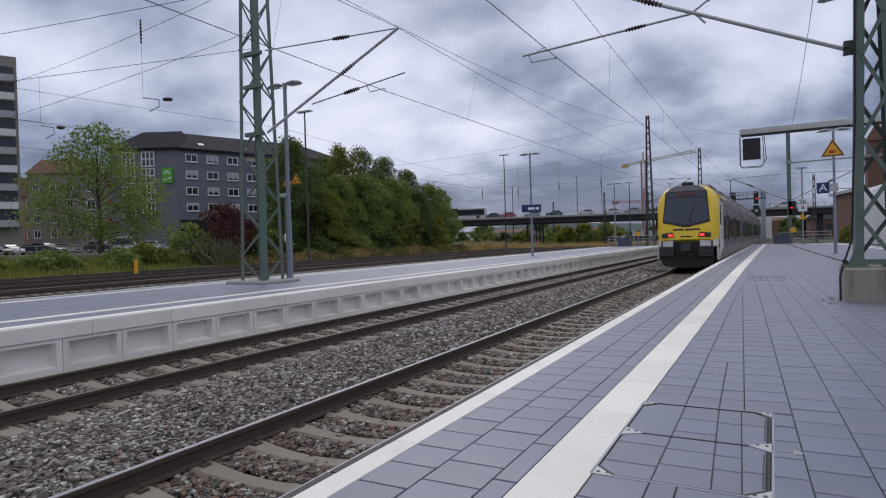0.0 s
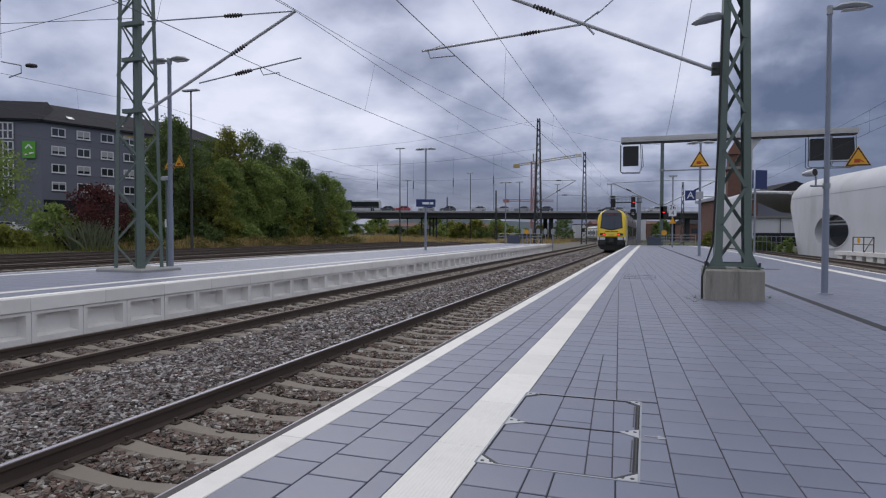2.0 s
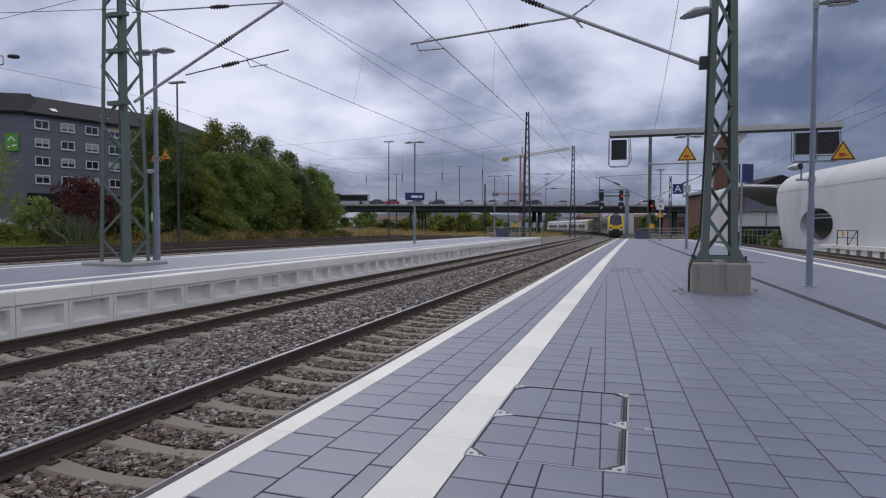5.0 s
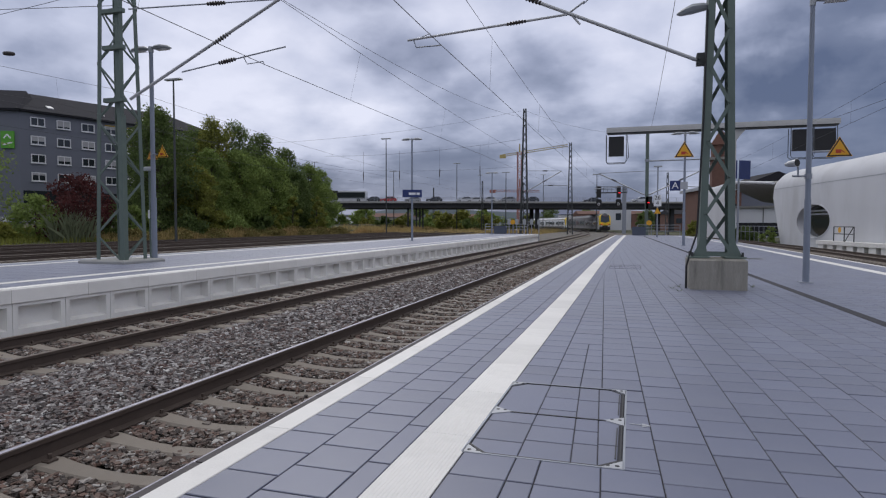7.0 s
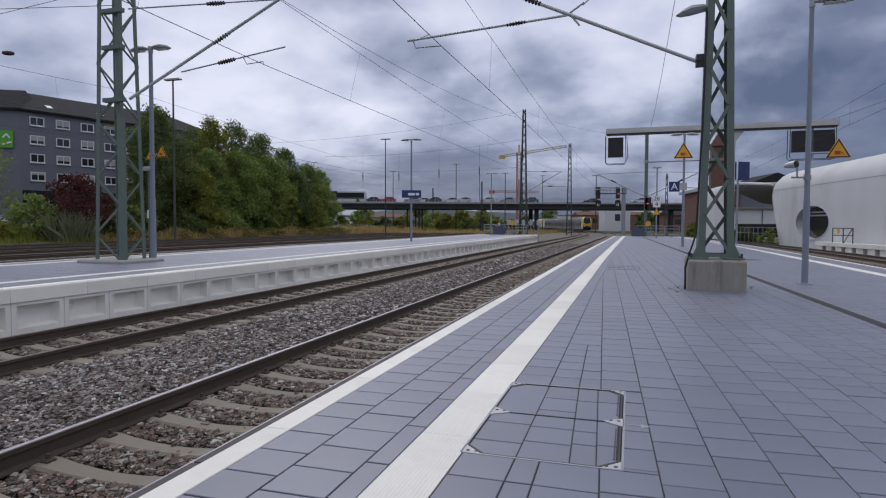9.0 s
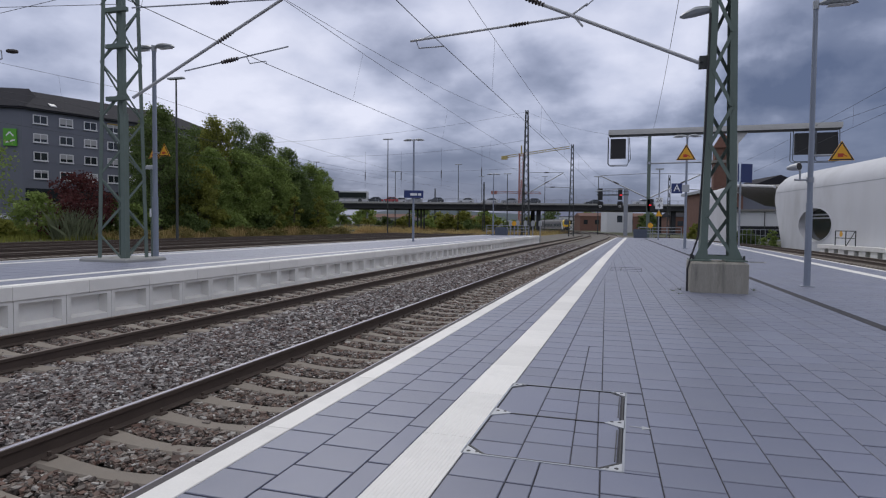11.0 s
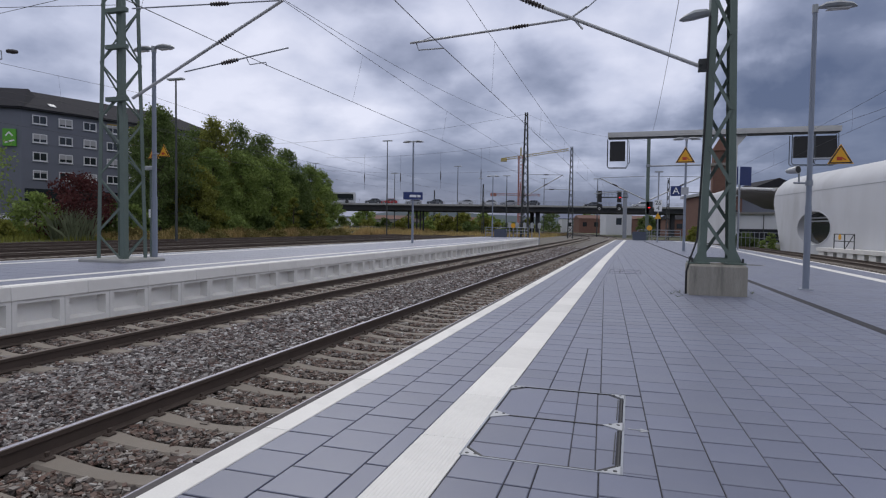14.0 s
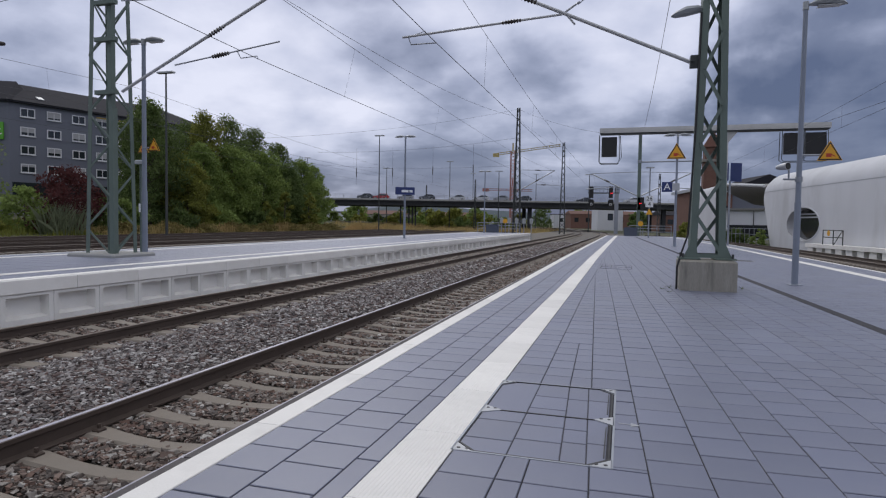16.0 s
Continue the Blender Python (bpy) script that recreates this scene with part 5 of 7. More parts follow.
def train_car(label, nose, side=None):
    """One car from y = 0 to LEN; nose: -1 driving end at y = 0, 1 at y = LEN, 0 none."""
    t = thing("train_car", label, "train car", "cars of the train")
    t.scale = (1.0, 1.0, 1.04)
    a, b = (2.1 if nose < 0 else 0.15), LEN - (2.1 if nose > 0 else 0.15)
    part("body", Shape().loft([section(1.40, 0.42, 3.92, y) for y in (a, LEN / 2, b)]), side or TRAIN_GREY, t, "", True)
    for sx in (-1, 1):
        part("cant_rail", Shape().beam((sx * 1.30, a, 3.22), (sx * 1.30, b, 3.22), 0.10, 0.28), TRAIN_SILVER, t, "pale stripe below the roof")
        part("skirt", Shape().box((sx * 1.38 - 0.03, a, 0.42), (sx * 1.38 + 0.03, b, 0.98)), TRAIN_SILVER, t, "silver-grey lower side")
        y = a + 0.9
        j = 0
        while y + 1.9 < b:
            if j % 3 == 1:
                d = part("door", Shape().box((sx * 1.405 - 0.012, y, 0.62), (sx * 1.405 + 0.012, y + 1.35, 2.82)), TRAIN_SILVER, t, "silver-grey sliding door")
                part("door_glass", Shape().box((sx * 1.42 - 0.008, y + 0.12, 1.25), (sx * 1.42 + 0.008, y + 0.60, 2.6)).box((sx * 1.42 - 0.008, y + 0.75, 1.25), (sx * 1.42 + 0.008, y + 1.23, 2.6)), GLASS, d)
                y += 1.75
            else:
                part("window", Shape().box((sx * 1.404 - 0.012, y, 1.40), (sx * 1.404 + 0.012, y + 1.9, 2.45)), GLASS, t)
                y += 2.15
            j += 1
    for y in (a + 1.6, LEN / 2, b - 3.2):
        part("roof_unit", Shape().block((-0.85, y, 3.85), (0.85, y + 2.6, 4.12), 0.1), TRAIN_ROOF, t)
    bogie(t, 3.3 if nose < 0 else 1.2)
    bogie(t, LEN - (3.3 if nose > 0 else 1.2))
    part("underframe", Shape().box((-1.2, 4.8 if nose < 0 else 2.8, 0.25), (1.2, LEN - (4.8 if nose > 0 else 2.8), 0.5)), UNDER, t)
    if nose:
        def yy(v):
            return v if nose < 0 else LEN - v

        lean = 0.17 if nose < 0 else -0.17
        rings = []
        for v, hw, z0, z1, l in ((0.0, 1.10, 1.42, 3.62, 1.0), (0.07, 1.22, 1.36, 3.74, 0.95), (0.28, 1.33, 1.25, 3.84, 0.8), (0.75, 1.385, 1.05, 3.90, 0.45), (1.4, 1.40, 0.9, 3.92, 0.15), (2.1, 1.40, 0.75, 3.92, 0.0)):
            rings.append(section(hw, z0, z1, yy(v), lean * l))
        n_ = part("nose", Shape().loft(rings), TRAIN_YELLOW, t, "rounded yellow cab front", True)

        def plate(poly, off, thick=0.02):
            v = [(x, yy(lean_y(z) - off), z) for x, z in poly] + [(x, yy(lean_y(z) - off + thick), z) for x, z in poly]
            k = len(poly)
            return Shape().add(v, [tuple(range(k)), tuple(range(2 * k - 1, k - 1, -1))] + [(i, (i + 1) % k, k + (i + 1) % k, k + i) for i in range(k)])

        def lean_y(z):
            return 0.17 * max(0.0, z - 1.5)
        part("screen_frame", plate([(-1.06, 2.20), (-0.10, 1.98), (0.10, 1.98), (1.06, 2.20), (0.93, 3.64), (-0.93, 3.64)], 0.010), BLACK, t, "black windscreen surround")
        part("windscreen", plate([(-1.00, 2.30), (-0.12, 2.10), (0.12, 2.10), (1.00, 2.30), (0.90, 3.32), (-0.90, 3.32)], 0.016), SCREEN_GLASS, t, "large tinted windscreen")
        top = part("destination_band", plate([(-0.89, 3.38), (0.89, 3.38), (0.86, 3.60), (-0.86, 3.60)], 0.016, 0.10), SCREEN_GLASS, t, "dark destination band")
        part("display", plate([(-0.45, 3.42), (0.45, 3.42), (0.45, 3.54), (-0.45, 3.54)], 0.016, 0.003), glow("dim_red_display", (0.25, 0.05, 0.04), 0.12), top)
        part("roof_front", plate([(-0.88, 3.645), (0.88, 3.645), (0.76, 3.78), (0.48, 3.90), (-0.48, 3.90), (-0.76, 3.78)], 0.01, 0.75), TRAIN_ROOF, t, "dark grey brow over the windscreen")
        for sx in (-1, 1):
            part("roof_edge", Shape().beam((sx * 1.275, yy(1.3), 3.30), (sx * 1.275, yy(6.0), 3.30), 0.14, 0.34), TRAIN_YELLOW, t, "yellow roof edge")
        part("wiper", Shape().beam((0.15, yy(0.10), 2.15), (0.38, yy(0.20), 2.95), 0.02, 0.03), BLACK, t)
        for x0, x1 in ((-0.58, -0.12), (-0.05, 0.62)):
            part("name_bar", plate([(x0, 1.82), (x1, 1.84), (x1, 1.92), (x0, 1.90)], 0.006, 0.004), BLACK, t, "dark lettering drawn as a bar")
        part("number_bar", plate([(-0.25, 1.53), (0.25, 1.53), (0.25, 1.58), (-0.25, 1.58)], 0.006, 0.004), BLACK, t)
        for sx in (-1, 1):
            h = part("headlight", plate([(sx * 0.52, 1.52), (sx * 1.08, 1.50), (sx * 1.10, 1.70), (sx * 0.60, 1.76)], 0.012, 0.05), BLACK, t, "dark lamp cluster")
            part("tail_light", plate([(sx * 0.58, 1.57), (sx * 0.80, 1.565), (sx * 0.80, 1.66), (sx * 0.63, 1.68)], 0.02, 0.006), TAIL_RED if nose < 0 else GLASS, h, "red tail light")
            part("corner_panel", Shape().loft([[(sx * 0.60, yy(v), 1.10), (sx * w, yy(v + 0.1), 1.10), (sx * w, yy(v + 0.1), 1.42), (sx * 0.60, yy(v), 1.42)] for v, w in ((0.04, 1.20), (0.5, 1.36))]), TRAIN_WHITE, t, "white lower corner panel")
            bf = Shape()
            for i in range(4):
                bf.box((sx * 0.86 - 0.3, min(yy(-0.12), yy(0.3)), 0.66 + i * 0.11), (sx * 0.86 + 0.3, max(yy(-0.12), yy(0.3)), 0.74 + i * 0.11))
            part("crash_buffer", bf, DARK_STEEL, t, "dark ribbed crash buffer")
            part("side_window", Shape().box((sx * 1.40 - 0.012, min(yy(1.1), yy(1.75)), 2.05), (sx * 1.40 + 0.012, max(yy(1.1), yy(1.75)), 3.0)), GLASS, t)
            part("cab_side", Shape().box((sx * 1.392 - 0.012, min(yy(0.95), yy(2.9)), 0.75), (sx * 1.392 + 0.012, max(yy(0.95), yy(2.9)), 3.1)), TRAIN_WHITE, t, "white cab side")
            part("side_skirt", Shape().prism([(yy(0.35), 0.45), (yy(2.1), 0.45), (yy(2.1), 1.05), (yy(0.35), 1.05)], sx * 1.33 - 0.03, sx * 1.33 + 0.03, "x"), TRAIN_WHITE, t)
        part("coupler", Shape().block((-0.2, min(yy(-0.35), yy(0.4)), 0.86), (0.2, max(yy(-0.35), yy(0.4)), 1.18), 0.03).tube((0.0, yy(-0.4), 1.02), (0.0, yy(0.0), 1.02), 0.15, n=12).tube((-0.26, yy(-0.2), 0.8), (0.3, yy(-0.2), 0.72), 0.03).tube((-0.24, yy(-0.1), 1.25), (0.24, yy(-0.1), 1.25), 0.03), DARK_STEEL, t, "dark automatic coupler")
        part("front_frame", Shape().box((-1.15, min(yy(0.12), yy(2.1)), 0.62), (1.15, max(yy(0.12), yy(2.1)), 1.42)), UNDER, t)
        part("snow_plough", Shape().prism([(-1.25, 0.62), (1.25, 0.62), (1.05, 0.22), (0.3, 0.12), (-0.3, 0.12), (-1.05, 0.22)], min(yy(0.05), yy(0.5)), max(yy(0.05), yy(0.5)), "y"), UNDER, t, "black snow plough")
        part("horn_box", Shape().block((-0.26, min(yy(0.85), yy(1.25)), 3.86), (0.26, max(yy(0.85), yy(1.25)), 4.10), 0.05), BLACK, t)
    g_ = Shape()
    for i in range(6):
        if nose <= 0:
            g_.box((-1.15, LEN + 0.0 + i * 0.08 - 0.15, 0.6), (1.15, LEN + 0.05 + i * 0.08 - 0.15, 3.6))
    if g_.v:
        part("gangway", g_, BLACK, t, "black gangway bellows")
    return t


# two coupled units of four cars each
CARS = []
# the leading unit's sides are made pale for the light falling on them
for side_, word in ((TRAIN_GREY, "grey"), (TRAIN_WHITE, "pale")):
    CARS += [train_car("yellow-fronted end car of a departing regional train with red tail lights" if word == "grey" else "yellow-fronted end car of the coupled leading unit", -1, side_)]
    CARS += [train_car(word + " middle car of a regional train", 0, side_) for _ in range(2)]
    CARS += [train_car(word + " end car with a yellow front coupled in the train", 1, side_)]


def along(s):
    """The point of the near track at s metres along it."""
    if s < BEND:
        return (track_a(s), s)
    a_ = (s - BEND) / RADIUS
    return (track_a(BEND) - RADIUS * (1 - math.cos(a_)), BEND + RADIUS * math.sin(a_))


def car_pose(s):
    (xa, ya), (xb, yb) = along(s + 2.5), along(s + LEN - 2.5)
    d_ = math.atan2(-(xb - xa), yb - ya)
    return pose(xa + 2.5 * math.sin(d_), ya - 2.5 * math.cos(d_), RAIL_Z + 0.002, 0, 0, math.degrees(d_))

# ---- trees and undergrowth ----
BARK = material("grey_brown_bark", (0.075, 0.06, 0.045), 0.95, var=0.3, scale=6, grain=40, bump=0.5)
LEAF_DARK = material("dark_green_leaves", (0.110, 0.165, 0.055), 0.7, var=0.3, scale=0.25, grain=5, bump=0.0, island=0.35, tint=(0.120, 0.155, 0.046), spec=0.3)
LEAF_MID = material("mid_green_leaves", (0.178, 0.255, 0.075), 0.7, var=0.3, scale=0.25, grain=5, bump=0.0, island=0.35, tint=(0.215, 0.270, 0.068), spec=0.3)
LEAF_YELLOW = material("yellowing_leaves", (0.31, 0.31, 0.065), 0.7, var=0.25, scale=0.3, grain=5, bump=0.0, island=0.4, tint=(0.085, 0.11, 0.025), spec=0.3)
LEAF_DRY = material("dry_rusty_stalks", (0.24, 0.165, 0.065), 0.8, var=0.3, scale=0.5, grain=5, bump=0.0, island=0.4, tint=(0.15, 0.16, 0.05), spec=0.2)
LEAF_RED = material("burgundy_leaves", (0.085, 0.026, 0.026), 0.7, var=0.25, scale=0.4, grain=5, bump=0.0, island=0.4, spec=0.3)
GRASS_DRY = material("dry_orange_grass", (0.46, 0.29, 0.15), 0.9, var=0.25, scale=0.15, grain=3, bump=0.0, island=0.4, tint=(0.32, 0.30, 0.11), spec=0.2)
REED = material("grey_green_reed", (0.19, 0.215, 0.13), 0.8, var=0.2, scale=1, grain=5, bump=0.0, island=0.3, spec=0.2)


def let_light_through(m, share):
    """Thin leaves: part of the light passes through them."""
    n, l = m.node_tree.nodes, m.node_tree.links
    b, out = n["Principled BSDF"], n["Material Output"]
    tr = n.new("ShaderNodeBsdfTranslucent")
    l.new(b.inputs["Base Color"].links[0].from_socket, tr.inputs[0])
    mx = n.new("ShaderNodeMixShader")
    mx.inputs[0].default_value = share
    l.new(b.outputs[0], mx.inputs[1])
    l.new(tr.outputs[0], mx.inputs[2])
    l.new(mx.outputs[0], out.inputs[0])


for m_ in (LEAF_DARK, LEAF_MID, LEAF_YELLOW, LEAF_RED, GRASS_DRY, REED):
    let_light_through(m_, 0.4)


def leaf_mesh(name, centres, sizes, mat, r, flat=0.0):
    """Small bent leaves (two triangles each) at random turns."""
    k = len(centres)
    u = r.normal(size=(k, 3))
    u /= np.linalg.norm(u, axis=1, keepdims=True)
    w = r.normal(size=(k, 3))
    w[:, 2] *= 1 - flat
    w -= u * (u * w).sum(1, keepdims=True)
    w /= np.linalg.norm(w, axis=1, keepdims=True)
    n_ = np.cross(u, w)
    s = sizes[:, None]
    p = np.stack([centres - u * s, centres + w * s * 0.55 + n_ * s * 0.12, centres + u * s, centres - w * s * 0.55 + n_ * s * 0.12], 1).reshape(-1, 3)
    i = (np.arange(k) * 4)[:, None]
    f = np.concatenate([i + np.array([[0, 1, 2]]), i + np.array([[0, 2, 3]])], 1).reshape(-1, 3)
    me = bpy.data.meshes.new(name)
    me.vertices.add(len(p))
    me.vertices.foreach_set("co", p.ravel())
    me.loops.add(f.size)
    me.loops.foreach_set("vertex_index", f.ravel())
    me.polygons.add(len(f))
    me.polygons.foreach_set("loop_start", np.arange(0, f.size, 3))
    me.update(calc_edges=True)
    me.materials.append(mat)
    return me


def tree(x, y, z, h, w, mat, seed, label, low=0.25, leaves=6500, leaf=0.22, lobes=30, name="tree", group="trees beside the yard"):
    """A tapered trunk, limbs to every clump, and clumps of small leaves with gaps between them."""
    r = np.random.RandomState(seed)
    t = thing(name, label, "tree" if name == "tree" else "bush", group, pose(x, y, z))
    tr = Shape()
    lean = r.uniform(-0.3, 0.3, 2)
    top = (lean[0], lean[1], h * 0.8)
    tr.tube((0, 0, -0.2), (lean[0] * 0.5, lean[1] * 0.5, h * 0.4), 0.02 * h, 0.013 * h, n=8)
    tr.tube((lean[0] * 0.5, lean[1] * 0.5, h * 0.4), top, 0.013 * h, 0.003 * h, n=7)
    cs = []
    for i in range(lobes):
        k = (i + 0.5) / lobes
        zz = h * (low + (0.95 - low) * k)
        rad = w / 2 * math.sin(math.pi * min(0.95, 0.22 + 0.78 * k)) ** 0.7 * r.uniform(0.25, 0.95)
        an = i * 2.4 + r.uniform(-0.5, 0.5)
        c = np.array([rad * math.cos(an), rad * math.sin(an), zz])
        cs.append((c, w * r.uniform(0.085, 0.19) * (1.1 - 0.35 * k)))
        st = min(zz * 0.8, h * 0.7)
        tr.tube((lean[0] * st / h, lean[1] * st / h, st * 0.85), tuple(c), 0.004 * h, 0.0012 * h, n=5)
    part("trunk", tr, BARK, t, "grey-brown trunk and limbs")
    pts, sz = [], []
    weight = np.array([rad ** 2 for _, rad in cs])
    for (c, rad), share in zip(cs, weight / weight.sum()):
        per = max(12, int(leaves * share))
        d = r.normal(size=(per, 3))
        d[:, 2] = np.where(d[:, 2] < 0, d[:, 2] * 0.55, d[:, 2])
        d /= np.linalg.norm(d, axis=1, keepdims=True)
        q = r.uniform(0.35, 1.15, (per, 1)) ** 0.55
        ph = r.uniform(0, 6.28, 3)
        lump = 1 + 0.30 * np.sin(d[:, :1] * 6 + ph[0]) * np.cos(d[:, 2:] * 5 + ph[1]) + 0.16 * np.sin(d[:, 1:2] * 11 + ph[2])
        pts.append(c + d * q * rad * lump * np.array([1, 1, 0.78]))
        sz.append(r.uniform(0.5, 1.35, per) * leaf)
    part("crown", leaf_mesh("crown", np.concatenate(pts), np.concatenate(sz), mat, r), None, t)
    return t


gz = ground_z
wood = [(-58, 64.0, 16.2, 7.5, LEAF_DARK), (-62, 68, 16.4, 7, LEAF_DARK), (-55.5, 68, 9.5, 6, LEAF_YELLOW), (-57, 73, 12.0, 7, LEAF_MID), (-61, 78.5, 17.2, 8, LEAF_YELLOW), (-57.0, 80, 12.6, 7.5, LEAF_MID),
        (-61.5, 85, 17.4, 8.5, LEAF_DARK), (-57, 88, 12.4, 8, LEAF_MID), (-61.5, 92, 16.6, 8.5, LEAF_DARK), (-57.5, 96, 11.0, 7.5, LEAF_DARK), (-61.5, 100, 15.2, 8.0, LEAF_DARK), (-60, 106, 12.6, 6.5, LEAF_MID), (-61.5, 113, 12.2, 6.5, LEAF_MID),
        (-66, 73, 15.6, 9, LEAF_DARK), (-67, 82, 15.6, 10, LEAF_DARK), (-66, 94, 14.5, 10, LEAF_DARK)]
for i, (x, y, h, w, m) in enumerate(wood):
    lab = {LEAF_DARK: "dense dark green tree beside the railway yard", LEAF_MID: "bushy mid-green tree beside the railway yard", LEAF_YELLOW: "tall tree with yellowing leaves beside the yard"}[m]
    tree(x, y, gz(x, y), h, w * 1.25, m, 11 + i, lab, 0.05, 17000, 0.165, 58)
tree(-67.8, 42.8, gz(-67.8, 42), 14.9, 14.5, LEAF_MID, 60, "light green deciduous tree in front of the grey building", 0.12, 11000, 0.19, 40, group="")
for i, (x, y, h, w) in enumerate(((-52.4, 87, 6.5, 3.4), (-52.6, 82, 4.8, 3.0), (-52.4, 95, 7.0, 3.6), (-54.5, 100, 5.6, 3.0))):
    tree(x, y, gz(x, y), h, w, LEAF_YELLOW, 80 + i, "small yellow-green tree at the edge of the yard", 0.08, 1800, 0.2, 14)
tree(-55.0, 49.4, gz(-55, 47), 6.6, 8.2, LEAF_RED, 91, "burgundy-leaved bush beside the yard", 0.05, 6500, 0.16, 34, "bush", "")
for i, (x, y, h, w, m) in enumerate(((-55, 37, 1.5, 5, LEAF_MID), (-56, 45.4, 4.3, 6.5, LEAF_MID), (-57, 41, 1.9, 5, LEAF_YELLOW), (-57, 31, 1.4, 5, LEAF_MID), (-56, 26, 1.5, 4.5, LEAF_YELLOW), (-55, 54, 4.0, 5, LEAF_DARK), (-54, 56, 3.6, 5, LEAF_MID), (-55, 102.5, 3.0, 3.0, LEAF_MID), (-53.5, 64, 3.0, 5, LEAF_DARK), (-53.5, 72, 3.2, 5, LEAF_MID), (-53.5, 80, 3.0, 5, LEAF_DARK), (-51.4, 60, 1.3, 4.5, LEAF_DRY), (-51.2, 66, 1.1, 4.5, LEAF_DRY), (-51.4, 72, 1.4, 5, LEAF_DRY), (-51.2, 79, 1.2, 5, LEAF_DRY), (-51.4, 53, 1.2, 4.5, LEAF_DRY), (-51.1, 86, 1.3, 5, LEAF_DRY), (-51.2, 93, 1.1, 5, LEAF_DRY), (-51.0, 100, 1.2, 5, LEAF_DRY))):
    tree(x, y, gz(x, y), h, w, m, 100 + i, "dry rust-brown scrub along the yard" if m is LEAF_DRY else "low leafy bush along the yard", 0.02, 4200 if m is LEAF_DRY else 2200, 0.11 if m is LEAF_DRY else 0.2, 26 if m is LEAF_DRY else 16, "bush", "bushes along the yard")
tree(12.4, 110, -0.9, 5.2, 5.0, LEAF_DARK, 303, "dark green bush before the brick building", 0.02, 2600, 0.2, 16, "bush", "")
tree(9.6, 104, -0.9, 2.4, 4.0, LEAF_YELLOW, 305, "low yellowing bush beside the side track", 0.02, 1600, 0.18, 12, "bush", "")
# woods and bushes beyond the bridge
for i, (x, y, h, w, m) in enumerate(((-92, 170, 9, 12, LEAF_DARK), (-80, 176, 7, 10, LEAF_MID), (-60, 188, 6, 12, LEAF_YELLOW), (-52, 190, 6.5, 10, LEAF_YELLOW), (-46, 196, 6.5, 11, LEAF_MID), (-38, 296, 10, 14, LEAF_DARK), (-20, 290, 9, 12, LEAF_MID), (-6, 285, 9, 12, LEAF_MID), (6, 240, 7, 10, LEAF_DARK), (20, 225, 6, 10, LEAF_YELLOW), (28, 195, 7, 9, LEAF_DARK), (-70, 200, 9, 12, LEAF_DARK))):
    tree(x, y, -0.9, h, w, m, 140 + i, "distant leafy tree beyond the road bridge", 0.05, 1800, 0.45, 16, group="trees beyond the bridge")

for i in range(15):
    p = RT * (-60 + 6.1 * i) + FW * (181 + 5 * math.sin(i * 2.3))
    tree(p.x, p.y, -0.9, 3.2 + 1.6 * abs(math.sin(i * 1.7)), 7.5, (LEAF_YELLOW, LEAF_MID, LEAF_YELLOW, LEAF_DARK)[i % 4], 200 + i, "low yellow-green bush beyond the road bridge", 0.02, 1500, 0.34, 14, "bush", "bushes beyond the bridge")

r_ = np.random.RandomState(9)


def blades(name, x0, x1, y0, y1, count, h, mat, label, lean=0.25):
    c = np.stack([r_.uniform(x0, x1, count), r_.uniform(y0, y1, count)], 1)
    z = np.array([gz(a, b) for a, b in c])
    wave = np.array([noise.noise(Vector((a * 0.5, b * 0.22, 3.0))) for a, b in c])
    hh = h * r_.uniform(0.35, 1.2, count) * np.clip(0.7 + 1.1 * wave, 0.15, 1.5)
    a = r_.uniform(0, np.pi, count)
    w = np.stack([np.cos(a), np.sin(a)], 1) * 0.055
    tip = c + r_.normal(size=(count, 2)) * lean * h * 0.5
    p = np.stack([np.column_stack([c - w, z - 0.05]), np.column_stack([c + w, z - 0.05]), np.column_stack([tip, z + hh])], 1).reshape(-1, 3)
    me = bpy.data.meshes.new(name)
    me.from_pydata(p.tolist(), [], (np.arange(count * 3).reshape(-1, 3)).tolist())
    me.materials.append(mat)
    return tagged(new(name, me), label, "grass", "", "stuff")


blades("dry_grass", -54.0, -50.1, 50, 150, 42000, 1.1, GRASS_DRY, "tall dry orange-brown grass along the yard")
blades("green_grass", -62, -50.5, 12, 75, 26000, 0.7, LEAF_YELLOW, "tall yellow-green grass and weeds along the yard")
blades("dry_grass", -62, -17, 118, 176, 22000, 1.0, GRASS_DRY, "dry grass between the far tracks")
reed = thing("reed_clump", "tall grey-green reed clump at the edge of the yard", "reed")
s = Shape()
for i in range(160):
    bx, by = r_.uniform(-1.2, 1.2), r_.uniform(-1.4, 1.4)
    tx, ty, tz = bx + r_.normal() * 0.8, by + r_.normal() * 0.9, r_.uniform(1.8, 3.6)
    s.add([(bx - 0.022, by - 0.016, 0), (bx + 0.022, by + 0.016, 0), (bx + (tx - bx) * 0.5, by + (ty - by) * 0.4, tz * 0.6), (tx, ty, tz)], [(0, 1, 2), (0, 2, 3), (1, 3, 2)])
reed.matrix_basis = pose(-52.0, 46.0, gz(-52.0, 46.0))
part("blade", s, REED, reed)
weed = thing("weed_tuft", "small dry weed tuft at the foot of the mast", "weed", "weeds in the paving", pose(0.86, 12.0, 0))
s = Shape()
for i in range(26):
    a = r_.uniform(0, 6.28)
    s.add([(0.004 * math.cos(a), 0.004 * math.sin(a), 0), (-0.004 * math.sin(a), 0.004 * math.cos(a), 0), (0.10 * math.cos(a) * r_.uniform(0.5, 1.6), 0.08 * math.sin(a), r_.uniform(0.02, 0.09))], [(0, 1, 2)])
part("blades", s, REED, weed)
